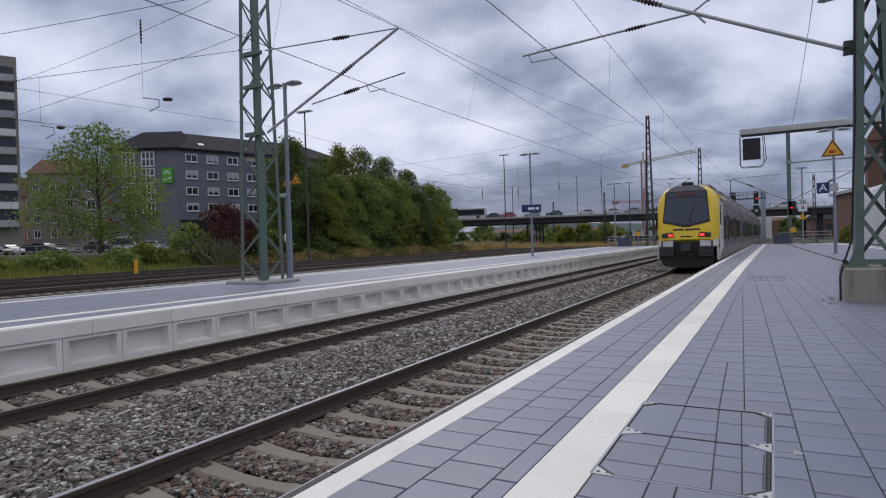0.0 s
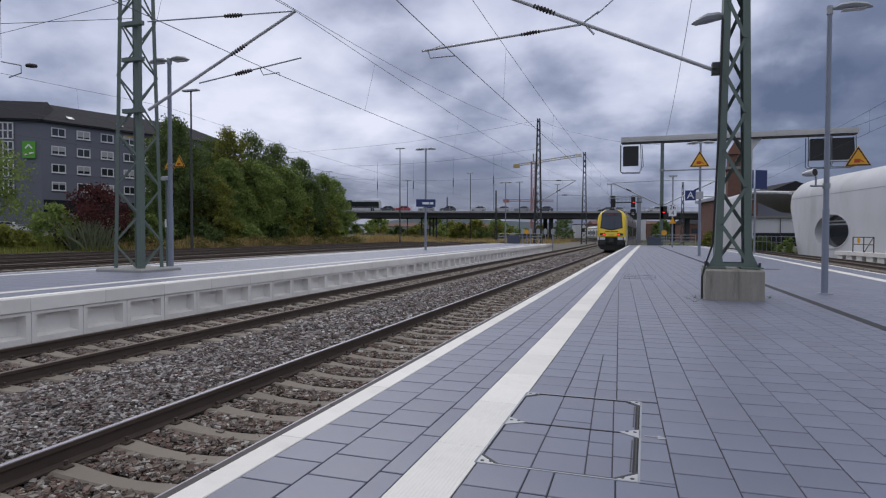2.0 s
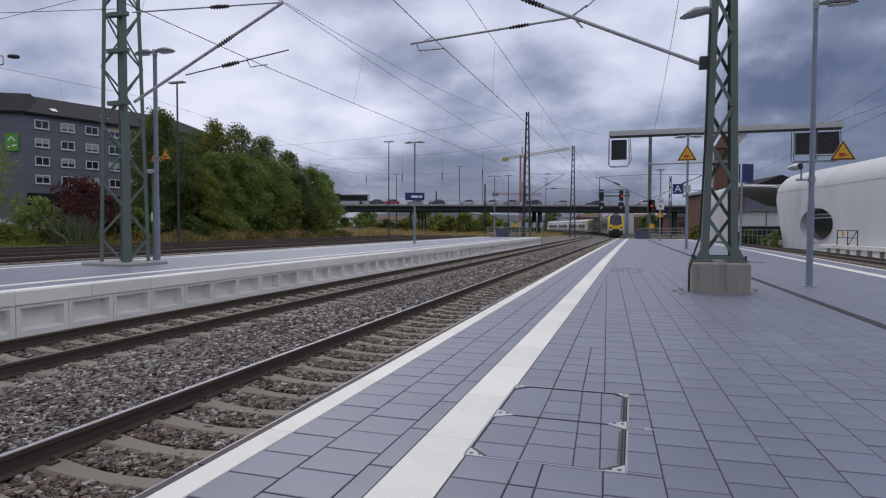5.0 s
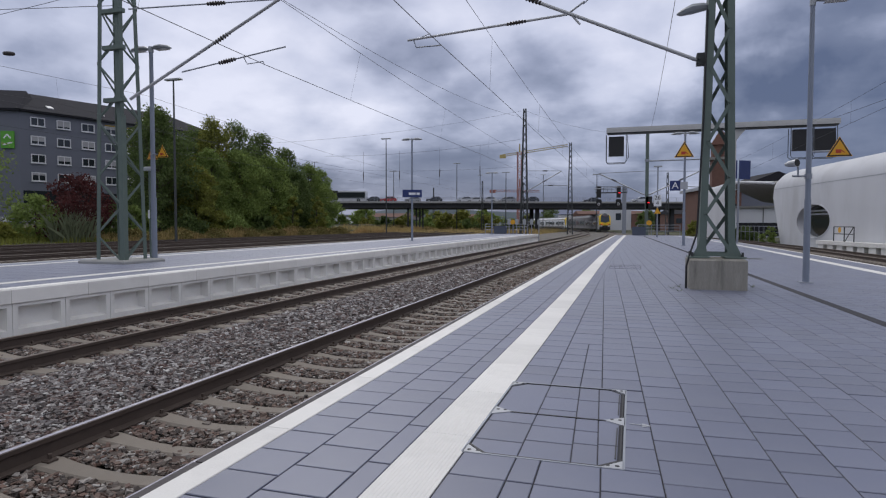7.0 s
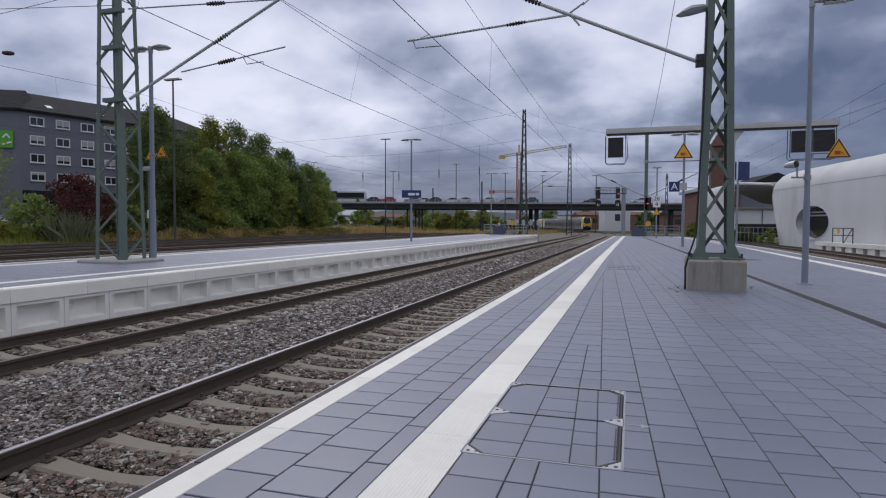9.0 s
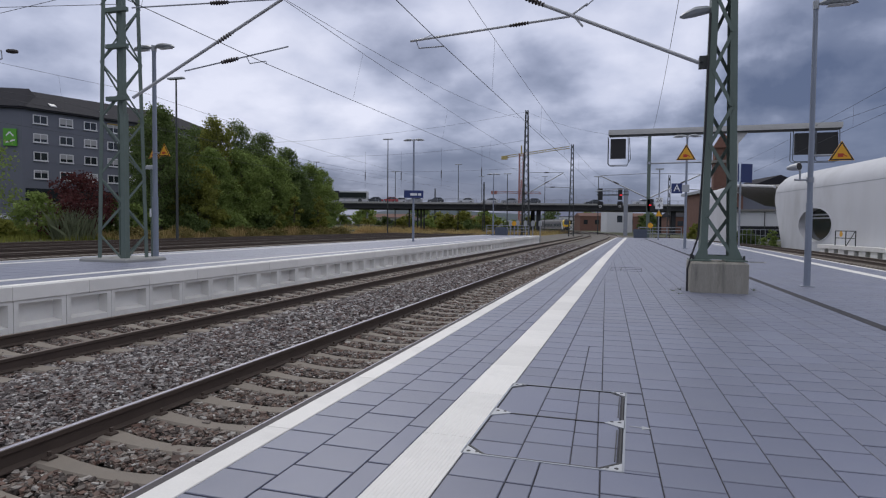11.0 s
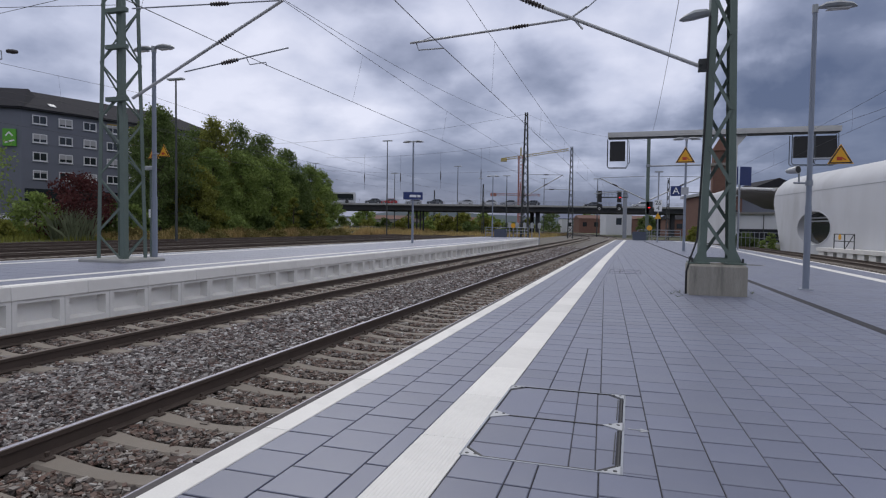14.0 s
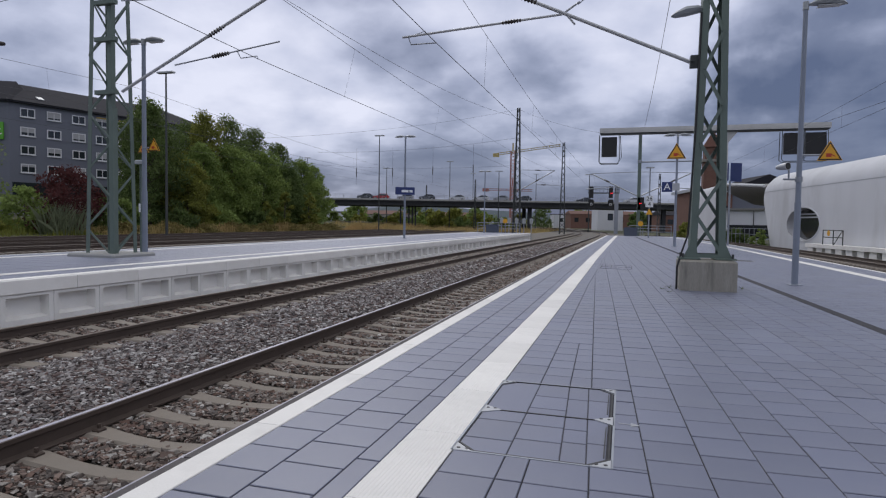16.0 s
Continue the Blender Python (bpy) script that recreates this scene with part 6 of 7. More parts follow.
for x, y in ((0.72, 11.75), (0.80, 11.25), (2.15, 12.4)):
    copy_thing(weed, pose(x, y, 0, 0, 0, 50 * x))

# ---- buildings ----
HOTEL_GREY = material("grey_facade_render", (0.150, 0.160, 0.195), 0.85, var=0.06, scale=0.3, grain=8, bump=0.05)
ROOF_SLATE = material("dark_slate_roof", (0.030, 0.030, 0.037), 0.9, spec=0.15, var=0.15, scale=1.5, grain=6, bump=0.15)
FRAME_WHITE = material("white_window_frame", (0.66, 0.66, 0.68), 0.5, var=0.03, bump=0.0)
GREEN_SIGN = material("bright_green_sign", (0.10, 0.36, 0.03), 0.5, var=0.03, bump=0.0)
BRICK_RED = material("red_brown_brick", (0.16, 0.085, 0.065), 0.9, var=0.2, scale=1, grain=8, bump=0.1)
PINK = material("pale_pink_render", (0.34, 0.22, 0.19), 0.85, var=0.08, scale=0.5, grain=8, bump=0.05)
BEIGE = material("beige_grey_render", (0.25, 0.235, 0.215), 0.85, var=0.1, scale=0.4, grain=8, bump=0.05)
TILE_ROOF = material("red_brown_roof_tiles", (0.12, 0.055, 0.04), 0.85, var=0.2, scale=1.5, grain=8, bump=0.15)
BLIND = material("pale_roller_blind", (0.36, 0.36, 0.37), 0.7, var=0.05, bump=0.0)
OCHRE = material("ochre_blind_box", (0.38, 0.27, 0.06), 0.7, var=0.05, bump=0.0)


def window(t, u, z, w, h, face, blind=0.0, ochre=False, mull=2):
    """A window on the face y = face (outside towards -y), with frame, panes and sill."""
    b = part("window", Shape().box((u - w / 2, face - 0.02, z - h / 2), (u + w / 2, face + 0.10, z + h / 2)), GLASS, t)
    f = Shape()
    for a in (u - w / 2, u + w / 2):
        f.box((a - 0.07, face - 0.09, z - h / 2), (a + 0.07, face - 0.022, z + h / 2))
    for c in (z - h / 2, z + h / 2):
        f.box((u - w / 2 - 0.07, face - 0.09, c - 0.07), (u + w / 2 + 0.07, face - 0.022, c + 0.07))
    for i in range(1, mull):
        a = u - w / 2 + w * i / mull
        f.box((a - 0.045, face - 0.08, z - h / 2), (a + 0.045, face - 0.022, z + h / 2))
    part("frame", f, FRAME_WHITE, b)
    part("sill", Shape().box((u - w / 2 - 0.12, face - 0.2, z - h / 2 - 0.16), (u + w / 2 + 0.12, face - 0.001, z - h / 2 - 0.08)), FRAME_WHITE, b)
    if blind:
        part("blind", Shape().box((u - w / 2 + 0.05, face - 0.05, z + h / 2 - h * blind), (u + w / 2 - 0.05, face - 0.024, z + h / 2)), BLIND, b)
    if ochre:
        part("blind_box", Shape().box((u - w / 2, face - 0.22, z + h / 2 + 0.08), (u + w / 2, face - 0.001, z + h / 2 + 0.26)), OCHRE, b)


# grey four-storey building with a hipped slate roof: one face along the tracks, one towards the street
def face_pose(x, y, dx, dy):
    return pose(x, y, 0, 0, 0, math.degrees(math.atan2(dy, dx)))


hx, hy = -90.2, 70.9
hotel = thing("grey_building", "grey rendered four-storey building with a dark hipped roof", "building", at=face_pose(hx, hy, 0.313, 0.950))
L, D = 34.0, 17.0
part("wall", Shape().box((0, 0, 1.0), (L, D, 18.5)), HOTEL_GREY, hotel)
part("roof_edge", Shape().box((-0.5, -0.5, 18.45), (L + 0.5, D + 0.5, 18.75)), ROOF_SLATE, hotel)
rf = Shape().add([(-0.6, -0.6, 18.75), (L + 0.6, -0.6, 18.75), (L + 0.6, D + 0.6, 18.75), (-0.6, D + 0.6, 18.75), (3.2, D / 2, 22.9), (L - 5.5, D / 2, 22.9)], [(0, 1, 5, 4), (1, 2, 5), (2, 3, 4, 5), (3, 0, 4), (3, 2, 1, 0)])
roof = part("roof", rf, ROOF_SLATE, hotel, "dark slate hipped roof")
for u in (4.5, 12.5, 20.0):
    part("skylight", Shape().add([(u, 1.2, 19.62), (u + 0.9, 1.2, 19.62), (u + 0.9, 2.2, 20.1), (u, 2.2, 20.1), (u, 1.2, 19.74), (u + 0.9, 1.2, 19.74), (u + 0.9, 2.2, 20.22), (u, 2.2, 20.22)], [(3, 2, 1, 0), (4, 5, 6, 7), (0, 1, 5, 4), (1, 2, 6, 5), (2, 3, 7, 6), (3, 0, 4, 7)]), LIGHT_GALV, roof)
kinds = [(0.0, 0), (0.35, 1), (0, 0), (0.75, 0), (0, 1), (0.6, 0), (0, 0), (0.3, 0)]
for j, z in enumerate((17.1, 14.2, 11.35, 8.5)):
    for i in range(8):
        b, o = kinds[(i * 3 + j * 5) % 8]
        window(hotel, 2.5 + i * 3.75, z, 1.95, 1.25, 0.0, b, bool(o))
part("base_band", Shape().box((-0.06, -0.06, 1.0), (L + 0.06, -0.002, 4.2)), BEIGE, hotel, "ground floor in beige stone")
# flat dark strip stands in for the shade of a recessed floor
part("shop_glazing", Shape().box((0.3, -0.05, 4.22), (L - 0.3, -0.003, 6.3)), GLASS, hotel, "flat dark glass strip for the shaded ground-floor recess")
# street wing, set at an angle to the long front; its own +y looks out to the street
WING = pose(0, 0, 0, 0, 0, 136.7)
wing = part("street_wing", Shape().box((0.0, -10, 1.0), (11.5, 0.0, 18.5)), HOTEL_GREY, hotel, "grey street wing with tall glazed bays", at=WING)
part("roof_edge", Shape().box((-0.4, -10, 18.46), (12.0, 0.5, 18.76)), ROOF_SLATE, hotel, at=WING)
part("roof", Shape().add([(-0.5, 0.6, 18.76), (12.1, 0.6, 18.76), (12.1, -10, 18.76), (-0.5, -10, 18.76), (1.5, -6.0, 22.7), (8.5, -6.0, 22.7)], [(0, 1, 5, 4), (1, 2, 5), (2, 3, 4, 5), (3, 0, 4), (3, 2, 1, 0)]), ROOF_SLATE, hotel, at=WING)
for j, z in enumerate((16.9, 14.0, 11.1, 8.2)):
    for v in (4.9, 8.3):
        pn = part("glazed_bay", Shape().box((v - 1.05, -0.05, z - 1.2), (v + 1.05, 0.14, z + 1.2)), GLASS, wing)
        f = Shape()
        for a in (-1.05, -0.35, 0.35, 1.05):
            f.box((v + a - 0.09, 0.142, z - 1.25), (v + a + 0.09, 0.24, z + 1.25))
        for c in (-1.25, 0.0, 1.2):
            f.box((v - 1.1, 0.142, z + c - 0.08), (v + 1.1, 0.24, z + c + 0.08))
        part("frame", f, FRAME_WHITE, pn)
sgn = part("sign", Shape().box((0.7, 0.004, 12.7), (2.5, 0.32, 15.3)), GREEN_SIGN, hotel, "bright green square sign with a white mark", at=WING)
part("sign_mark", Shape().beam((1.1, 0.335, 14.2), (1.6, 0.335, 14.8), 0.03, 0.2).beam((1.6, 0.335, 14.8), (2.1, 0.335, 14.2), 0.03, 0.2).beam((0.9, 0.335, 13.6), (2.2, 0.335, 13.2), 0.03, 0.24), SIGN_WHITE, sgn)

# tall block of flats with balconies
flats = thing("block_of_flats", "tall pale block of flats with balconies", "building", at=face_pose(-107.7, 52.9, 0.44, 0.9))
part("wall", Shape().box((-16, 0, 0), (1.7, 12, 33)), BEIGE, flats)
for j in range(9):
    z = 5.5 + j * 2.9
    b = part("balcony", Shape().box((-13, -1.4, z), (1.3, -0.02, z + 1.1)), FRAME_WHITE if j % 2 else LAMP_GREY, flats, "pale balcony parapet")
    part("opening", Shape().box((-13, -0.06, z + 1.15), (1.3, -0.005, z + 2.6)), GLASS, b)

# houses along the street
for x, y, w, dep, h, rh, m, lab in ((-134, 66, 12, 10, 12.5, 4.5, PINK, "pale pink house with a red tiled roof"), (-126, 70, 10, 10, 17.0, 3.5, BEIGE, "beige-grey town house with a steep roof"), (-113, 78, 14, 10, 15.0, 3.0, BEIGE, "beige town house with shop windows"), (-150, 60, 14, 12, 13, 4, BEIGE, "plain beige house in the street")):
    t = thing("house", lab, "house", "houses in the street", face_pose(x, y, 0.87, 0.49))
    part("wall", Shape().box((-w / 2, 0, 0.5), (w / 2, dep, h)), m, t)
    part("roof", Shape().add([(-w / 2 - 0.4, -0.4, h), (w / 2 + 0.4, -0.4, h), (w / 2 + 0.4, dep + 0.4, h), (-w / 2 - 0.4, dep + 0.4, h), (-w / 2 - 0.4, dep / 2, h + rh), (w / 2 + 0.4, dep / 2, h + rh)], [(0, 1, 5, 4), (2, 3, 4, 5), (1, 2, 5), (3, 0, 4), (3, 2, 1, 0)]), TILE_ROOF, t)
    for j in range(int((h - 3) / 3)):
        for i in range(3):
            window(t, -w / 3 + i * w / 3, 5.0 + j * 3.0, 1.2, 1.5, 0.0)
aw = thing("red_awning_house", "house front with small red awnings", "building", at=face_pose(-101, 66, 0.87, 0.49))
part("wall", Shape().box((-6, 0, 1), (6, 8, 14)), BEIGE, aw)
RED_CLOTH = material("deep_red_awning", (0.20, 0.012, 0.02), 0.8, var=0.1, bump=0.1)
for j in range(3):
    part("awning", Shape().prism([(0.0, 0.0), (-0.9, -0.7), (-0.9, -1.1), (0.0, -1.1)], -1.0, 1.0, "x").mesh("awning", RED_CLOTH), None, aw, "deep red awning", at=pose(0.5, 0, 7.0 + j * 3.2))
    for i in (-3.6, 3.8):
        window(aw, i, 6.2 + j * 3.2, 1.4, 1.7, 0.0)

# low buildings and sheds seen below and beyond the bridge
for x, y, w, d, h, m, rm, lab in ((-64, 232, 16, 9, 4.4, BRICK_RED, TILE_ROOF, "low red-roofed building beyond the bridge"), (-8, 280, 30, 12, 6.5, BRICK_RED, TILE_ROOF, "long brick shed beyond the bridge"), (-26, 305, 14, 10, 6.5, WHITE_WALL, ROOF_SLATE, "white hall beyond the bridge"),
                                  (-4.2, 212, 8.5, 8, 7.6, WHITE_WALL, ROOF_SLATE, "white box-shaped building beyond the bridge"), (22, 205, 22, 10, 5.2, BRICK_RED, ROOF_SLATE, "brick goods shed beyond the bridge"), (48, 260, 30, 12, 8.5, BEIGE, ROOF_SLATE, "beige building beyond the bridge"), (-95, 240, 22, 12, 5, BEIGE, TILE_ROOF, "low house beyond the bridge"), (-118, 225, 16, 10, 5, WHITE_WALL, TILE_ROOF, "low white house beyond the bridge")):
    t = thing("far_building", lab, "building", "buildings beyond the bridge", pose(x, y, -0.9, 0, 0, 17))
    part("wall", Shape().box((-w / 2, 0, 0), (w / 2, d, h)), m, t)
    part("roof", Shape().add([(-w / 2 - 0.3, -0.3, h), (w / 2 + 0.3, -0.3, h), (w / 2 + 0.3, d + 0.3, h), (-w / 2 - 0.3, d + 0.3, h), (-w / 2, d / 2, h + 1.6), (w / 2, d / 2, h + 1.6)], [(0, 1, 5, 4), (2, 3, 4, 5), (1, 2, 5), (3, 0, 4), (3, 2, 1, 0)]) if m is not WHITE_WALL else Shape().box((-w / 2 - 0.1, -0.1, h), (w / 2 + 0.1, d + 0.1, h + 0.3)), rm, t)
    for i in range(max(1, int(w // 5))):
        u = -w / 2 + (i + 0.5) * w / max(1, int(w // 5))
        part("window", Shape().box((u - 0.9, -0.05, h * 0.45), (u + 0.9, -0.003, h * 0.75)), GLASS, t)
# far skyline
hill = Shape()
prof = [(-900, 10), (-700, 26), (-500, 18), (-380, 34), (-250, 24), (-100, 16), (40, 20), (160, 30), (320, 42), (520, 34), (700, 46), (900, 30)]
hill.add([(x, 900 + 0.2 * abs(x), -2) for x, _ in prof] + [(x, 960 + 0.2 * abs(x), z) for x, z in prof] + [(x, 1300, -2) for x, _ in prof],
         [(k * 12 + i, k * 12 + i + 1, k * 12 + 13 + i, k * 12 + 12 + i) for k in range(2) for i in range(11)])
HILL = material("far_wooded_hill", (0.05, 0.07, 0.085), 0.95, var=0.25, scale=0.02, grain=0.2, bump=0.0)
structure("backdrop_hills", hill, HILL, "low blue-grey wooded hills on the skyline", "hills", True)

# ---- the white rounded building beside the side track ----
wb = thing("white_station_building", "white rounded station building with a oval porthole window", "building", at=face_pose(13.4, 69.0, 2.0, -13.3))
# u runs along the face towards the camera, the face looks along -y of this frame
def wall_ring(u, top, shift=0.0, deep=1.0):
    pts = [(u, 0.0, -0.9), (u, 0.0, top - 1.9)]
    for i in range(1, 7):
        a = math.pi / 2 * i / 6
        pts.append((u, 2.6 - 2.6 * math.cos(a), top - 1.9 + 1.9 * math.sin(a)))
    pts += [(u, 9.0, top + 0.1), (u, 9.0, -0.9)]
    return [(x + shift * (1 - (z + 0.9) / (top + 0.9)), y * deep, z) for x, y, z in pts]


def rounded_shell(parent, u0, u1, top, holes, label, taper=1.0):
    """A rendered shell with a rounded roof edge and oval openings cut through its face."""
    back = 1.0 if taper == 1.0 else 0.46
    s = Shape()
    s.loft([wall_ring(u0, top - 0.9, 3.0, back), wall_ring(u0 + 0.3, top - 0.25, 3.0, back), wall_ring(u0 + 1.1, top, 3.0, back), wall_ring((u0 + u1) / 2, top, 0.0, (back + taper) / 2), wall_ring(u1 - 1, top, 0.0, taper * 1.2 if taper < 1 else 1.0), wall_ring(u1, top - 0.7, 0.0, taper)])
    me = s.mesh("shell", WHITE_WALL)
    ob = new("shell", me)
    cuts = Shape()
    for u, z, r in holes:
        oval = [(u + 2.2 * r * math.cos(2 * math.pi * i / 40), z + r * math.sin(2 * math.pi * i / 40)) for i in range(40)]
        cuts.prism(oval, -1.0, 0.7, "y")
    cut = new("cutter", cuts.mesh("cutter", WHITE_WALL))
    md = ob.modifiers.new("cut", "BOOLEAN")
    md.operation, md.solver, md.object = "DIFFERENCE", "EXACT", cut
    bpy.context.view_layer.update()
    done = bpy.data.meshes.new_from_object(ob.evaluated_get(bpy.context.evaluated_depsgraph_get()))
    ob.modifiers.clear()
    ob.data = done
    done.polygons.foreach_set("use_smooth", [True] * len(done.polygons))
    done.set_sharp_from_angle(angle=radians(30))
    bpy.data.objects.remove(cut)
    ob.parent = parent
    tagged(ob, label)
    for u, z, r in holes:
        w = part("porthole", Shape().prism([(u + 2.15 * r * math.cos(2 * math.pi * i / 40), z + 0.97 * r * math.sin(2 * math.pi * i / 40)) for i in range(40)], 0.55, 0.62, "y"), GLASS, parent, "dark glass of the oval window")
        ring = Shape()
        k = 40
        vs = []
        for y in (-0.04, 0.06):
            for rr in (r * 1.0, r * 1.07):
                vs += [(u + (rr + 1.2 * r) * math.cos(2 * math.pi * i / k), y, z + rr * math.sin(2 * math.pi * i / k)) for i in range(k)]
        f = []
        for i in range(k):
            j = (i + 1) % k
            f += [(i, j, k + j, k + i), (2 * k + i, 3 * k + i, 3 * k + j, 2 * k + j), (k + i, k + j, 3 * k + j, 3 * k + i), (i, 2 * k + i, 2 * k + j, j)]
        part("rim", ring.add(vs, f), WHITE_WALL, w, "white rim")
        bars = Shape()
        for dz in (0.42, 0.62):
            hw = 2.15 * r * math.sqrt(max(0, 1 - dz * dz)) * 0.96
            bars.box((u - hw, 0.50, z + dz * r - 0.06), (u + hw, 0.545, z + dz * r + 0.06))
        part("glazing_bar", bars, LIGHT_GALV, w)
    return ob


rounded_shell(wb, 0.0, 62.0, 6.55, [(9.8, 1.45, 1.42), (34.0, 1.5, 1.42)], "white rendered shell with a rounded roof edge")
part("joint_line", Shape().box((1.0, -0.010, 4.60), (61.5, 0.004, 4.65)), LAMP_GREY, wb)
rounded_shell(wb, -27.0, -13.5, 6.3, [], "farther white shell with a rounded roof edge", 0.08)
LINK_GREY = material("weathered_grey_roof", (0.19, 0.185, 0.18), 0.8, var=0.12, scale=0.8, grain=20, bump=0.05)
# a thin curved canopy joins the shells; the space below it is open to a glazed hall far behind
canopy = [(0.3, 5.15), (0.5, 4.90), (1.5, 4.45), (4.0, 3.85), (8.0, 3.45), (8.0, 5.5), (4.0, 5.65), (1.4, 5.6), (0.6, 5.4)]
part("link_roof", Shape().loft([[(u, v, z + lift * max(0.0, 1 - v / 3.5)) for v, z in canopy] for u, lift in ((-13.4, 1.0), (-7.0, 0.55), (-0.02, 0.0))]), LINK_GREY, wb, "grey curved canopy between the white shells", True)
part("link_roof_edge", Shape().line([(-13.4, 0.28, 6.3), (-6.5, 0.24, 5.85), (-0.05, 0.28, 5.35)], 0.16, 8), WHITE_WALL, wb, "white rounded canopy edge")
DIM_GLAZING = material("dim_recessed_glazing", (0.022, 0.024, 0.028), 0.5, var=0.3, scale=0.5, bump=0.0, spec=0.2)
part("column", Shape().tube((-7.0, 4.5, -0.9), (-7.0, 4.5, 4.6), 0.16), DARK_STEEL, wb, "dark slim column")
for i in range(9):
    part("fence_panel", Shape().box((-13.3 + 1.48 * i, 1.0, -0.9), (-13.3 + 1.48 * i + 0.05, 1.05, 1.0)).box((-13.3 + 1.48 * i, 1.01, 0.92), (-11.85 + 1.48 * i, 1.04, 0.98)).box((-13.3 + 1.48 * i, 1.01, 0.3), (-11.85 + 1.48 * i, 1.04, 0.35)), GALV, wb, "grey railing panel")

hall = thing("glazed_hall", "pale flat-roofed hall with dark glazing behind the side track", "building", at=pose(18.2, 104, -0.9, 0, 0, -12))
part("wall", Shape().box((-4.5, 0, 0), (5.5, 8, 4.6)), WHITE_WALL, hall)
part("roof", Shape().box((-4.9, -0.5, 4.6), (5.9, 8.4, 4.9)), LINK_GREY, hall)
part("glazing", Shape().box((-4.2, -0.08, 0.3), (5.2, -0.004, 2.3)), DIM_GLAZING, hall, "dark lower glazing")
for u in (-2.4, 1.1):
    part("mullion", Shape().box((u - 0.06, -0.16, 0), (u + 0.06, -0.085, 4.5)), DARK_STEEL, hall)
for x_, y_, h_ in ((12.9, 88, 1.5), (13.9, 84, 1.2), (15.2, 93, 1.7)):
    tree(x_, y_, -0.88, h_, 3.4, LEAF_DARK, int(300 + y_), "low dark green hedge bush beside the side track", 0.02, 1500, 0.12, 14, "bush", "hedge bushes")
low = thing("low_platform", "low pale platform in front of the white building", "platform", at=wb.matrix_basis.copy())
part("slab", Shape().box((13.2, -1.15, -0.40), (60, -0.06, -0.12)), PALE_CONCRETE, low)
for i in range(30):
    part("support", Shape().box((13.4 + 1.5 * i, -1.05, -0.9), (14.3 + 1.5 * i, -0.1, -0.405)), PALE_CONCRETE, low)
hr = thing("handrail", "grey stair railing on the low platform", "railing", at=wb.matrix_basis.copy())
for u in (15.6, 17.2, 18.6):
    part("post", Shape().tube((u, -0.9, -0.12), (u, -0.9, 1.0), 0.04), DARK_STEEL, hr)
for z in (0.45, 0.98):
    part("rail", Shape().tube((15.6, -0.9, z), (18.6, -0.9, z), 0.035), DARK_STEEL, hr)
part("slope_rail", Shape().tube((17.3, -0.9, -0.1), (18.5, -0.9, 0.95), 0.03), DARK_STEEL, hr)
part("yellow_disc", Shape().tube((16.6, -0.95, 0.75), (16.6, -0.97, 0.75), 0.22, n=16), YELLOW, hr)
tree(13.0, 66.5, -0.86, 1.9, 2.0, LEAF_MID, 300, "small green shrub by the white building", 0.02, 900, 0.12, 10, "bush", "")

# blue double panel on a post, brick building and church tower behind
t = thing("blue_panel_sign", "dark blue double-sided panel sign on a tall post", "sign", at=pose(6.3, 41.5, 0))
part("pole", Shape().tube((0, 0, 0), (0, 0, 4.0), 0.06), GALV, t)
part("panel", Shape().box((-0.55, -0.06, 4.0), (-0.1, 0.06, 5.1)), BLUE_SIGN, t)
part("panel", Shape().add([(0.0, -0.1, 3.95), (0.7, 0.3, 3.95), (0.7, 0.38, 3.95), (0.0, -0.02, 3.95), (0.0, -0.1, 5.1), (0.7, 0.3, 5.1), (0.7, 0.38, 5.1), (0.0, -0.02, 5.1)], [(3, 2, 1, 0), (4, 5, 6, 7), (0, 1, 5, 4), (1, 2, 6, 5), (2, 3, 7, 6), (3, 0, 4, 7)]), BLUE_SIGN, t)
bb = thing("brick_building", "red brick railway building with a low roof", "building", at=pose(16.0, 116, -0.9, 0, 0, 10))
part("wall", Shape().box((-4.5, 0, 0), (2.2, 12, 8.0)), BRICK_RED, bb)
part("roof", Shape().box((-5, -0.6, 8.0), (2.7, 12.6, 8.5)), LAMP_GREY, bb)
for i in range(2):
    part("window", Shape().box((-3.2 + 3.2 * i, -0.05, 2.6), (-1.8 + 3.2 * i, -0.003, 5.6)), GLASS, bb)
ch = thing("clock_tower", "red brick tower with a pointed roof", "tower", at=pose(25.0, 198, -0.9))
part("shaft", Shape().box((-2.6, -2.6, 0), (2.6, 2.6, 21)), BRICK_RED, ch)
part("cornice", Shape().box((-3.1, -3.1, 21), (3.1, 3.1, 21.8)), BEIGE, ch)
part("belfry", Shape().box((-2.4, -2.4, 21.8), (2.4, 2.4, 25.4)), BRICK_RED, ch)
part("roof", Shape().add([(-2.9, -2.9, 25.4), (2.9, -2.9, 25.4), (2.9, 2.9, 25.4), (-2.9, 2.9, 25.4), (0, 0, 30.5)], [(0, 1, 4), (1, 2, 4), (2, 3, 4), (3, 0, 4), (3, 2, 1, 0)]), TILE_ROOF, ch)
pv_ = thing("gabled_roof_house", "dark gabled house behind the white building", "house", at=pose(24, 118, -0.9, 0, 0, 12))
part("wall", Shape().box((-7, 0, 0), (7, 10, 8.2)), HOTEL_GREY, pv_)
part("roof", Shape().prism([(-7.6, 8.2), (7.6, 8.2), (0, 11.2)], -0.5, 10.5, "y"), ROOF_SLATE, pv_)

# ---- tower cranes ----
CRANE_YELLOW = material("crane_yellow_paint", (0.46, 0.37, 0.15), 0.6, var=0.1, bump=0.0)
CRANE_RED = material("crane_red_paint", (0.36, 0.16, 0.14), 0.6, var=0.1, bump=0.0)


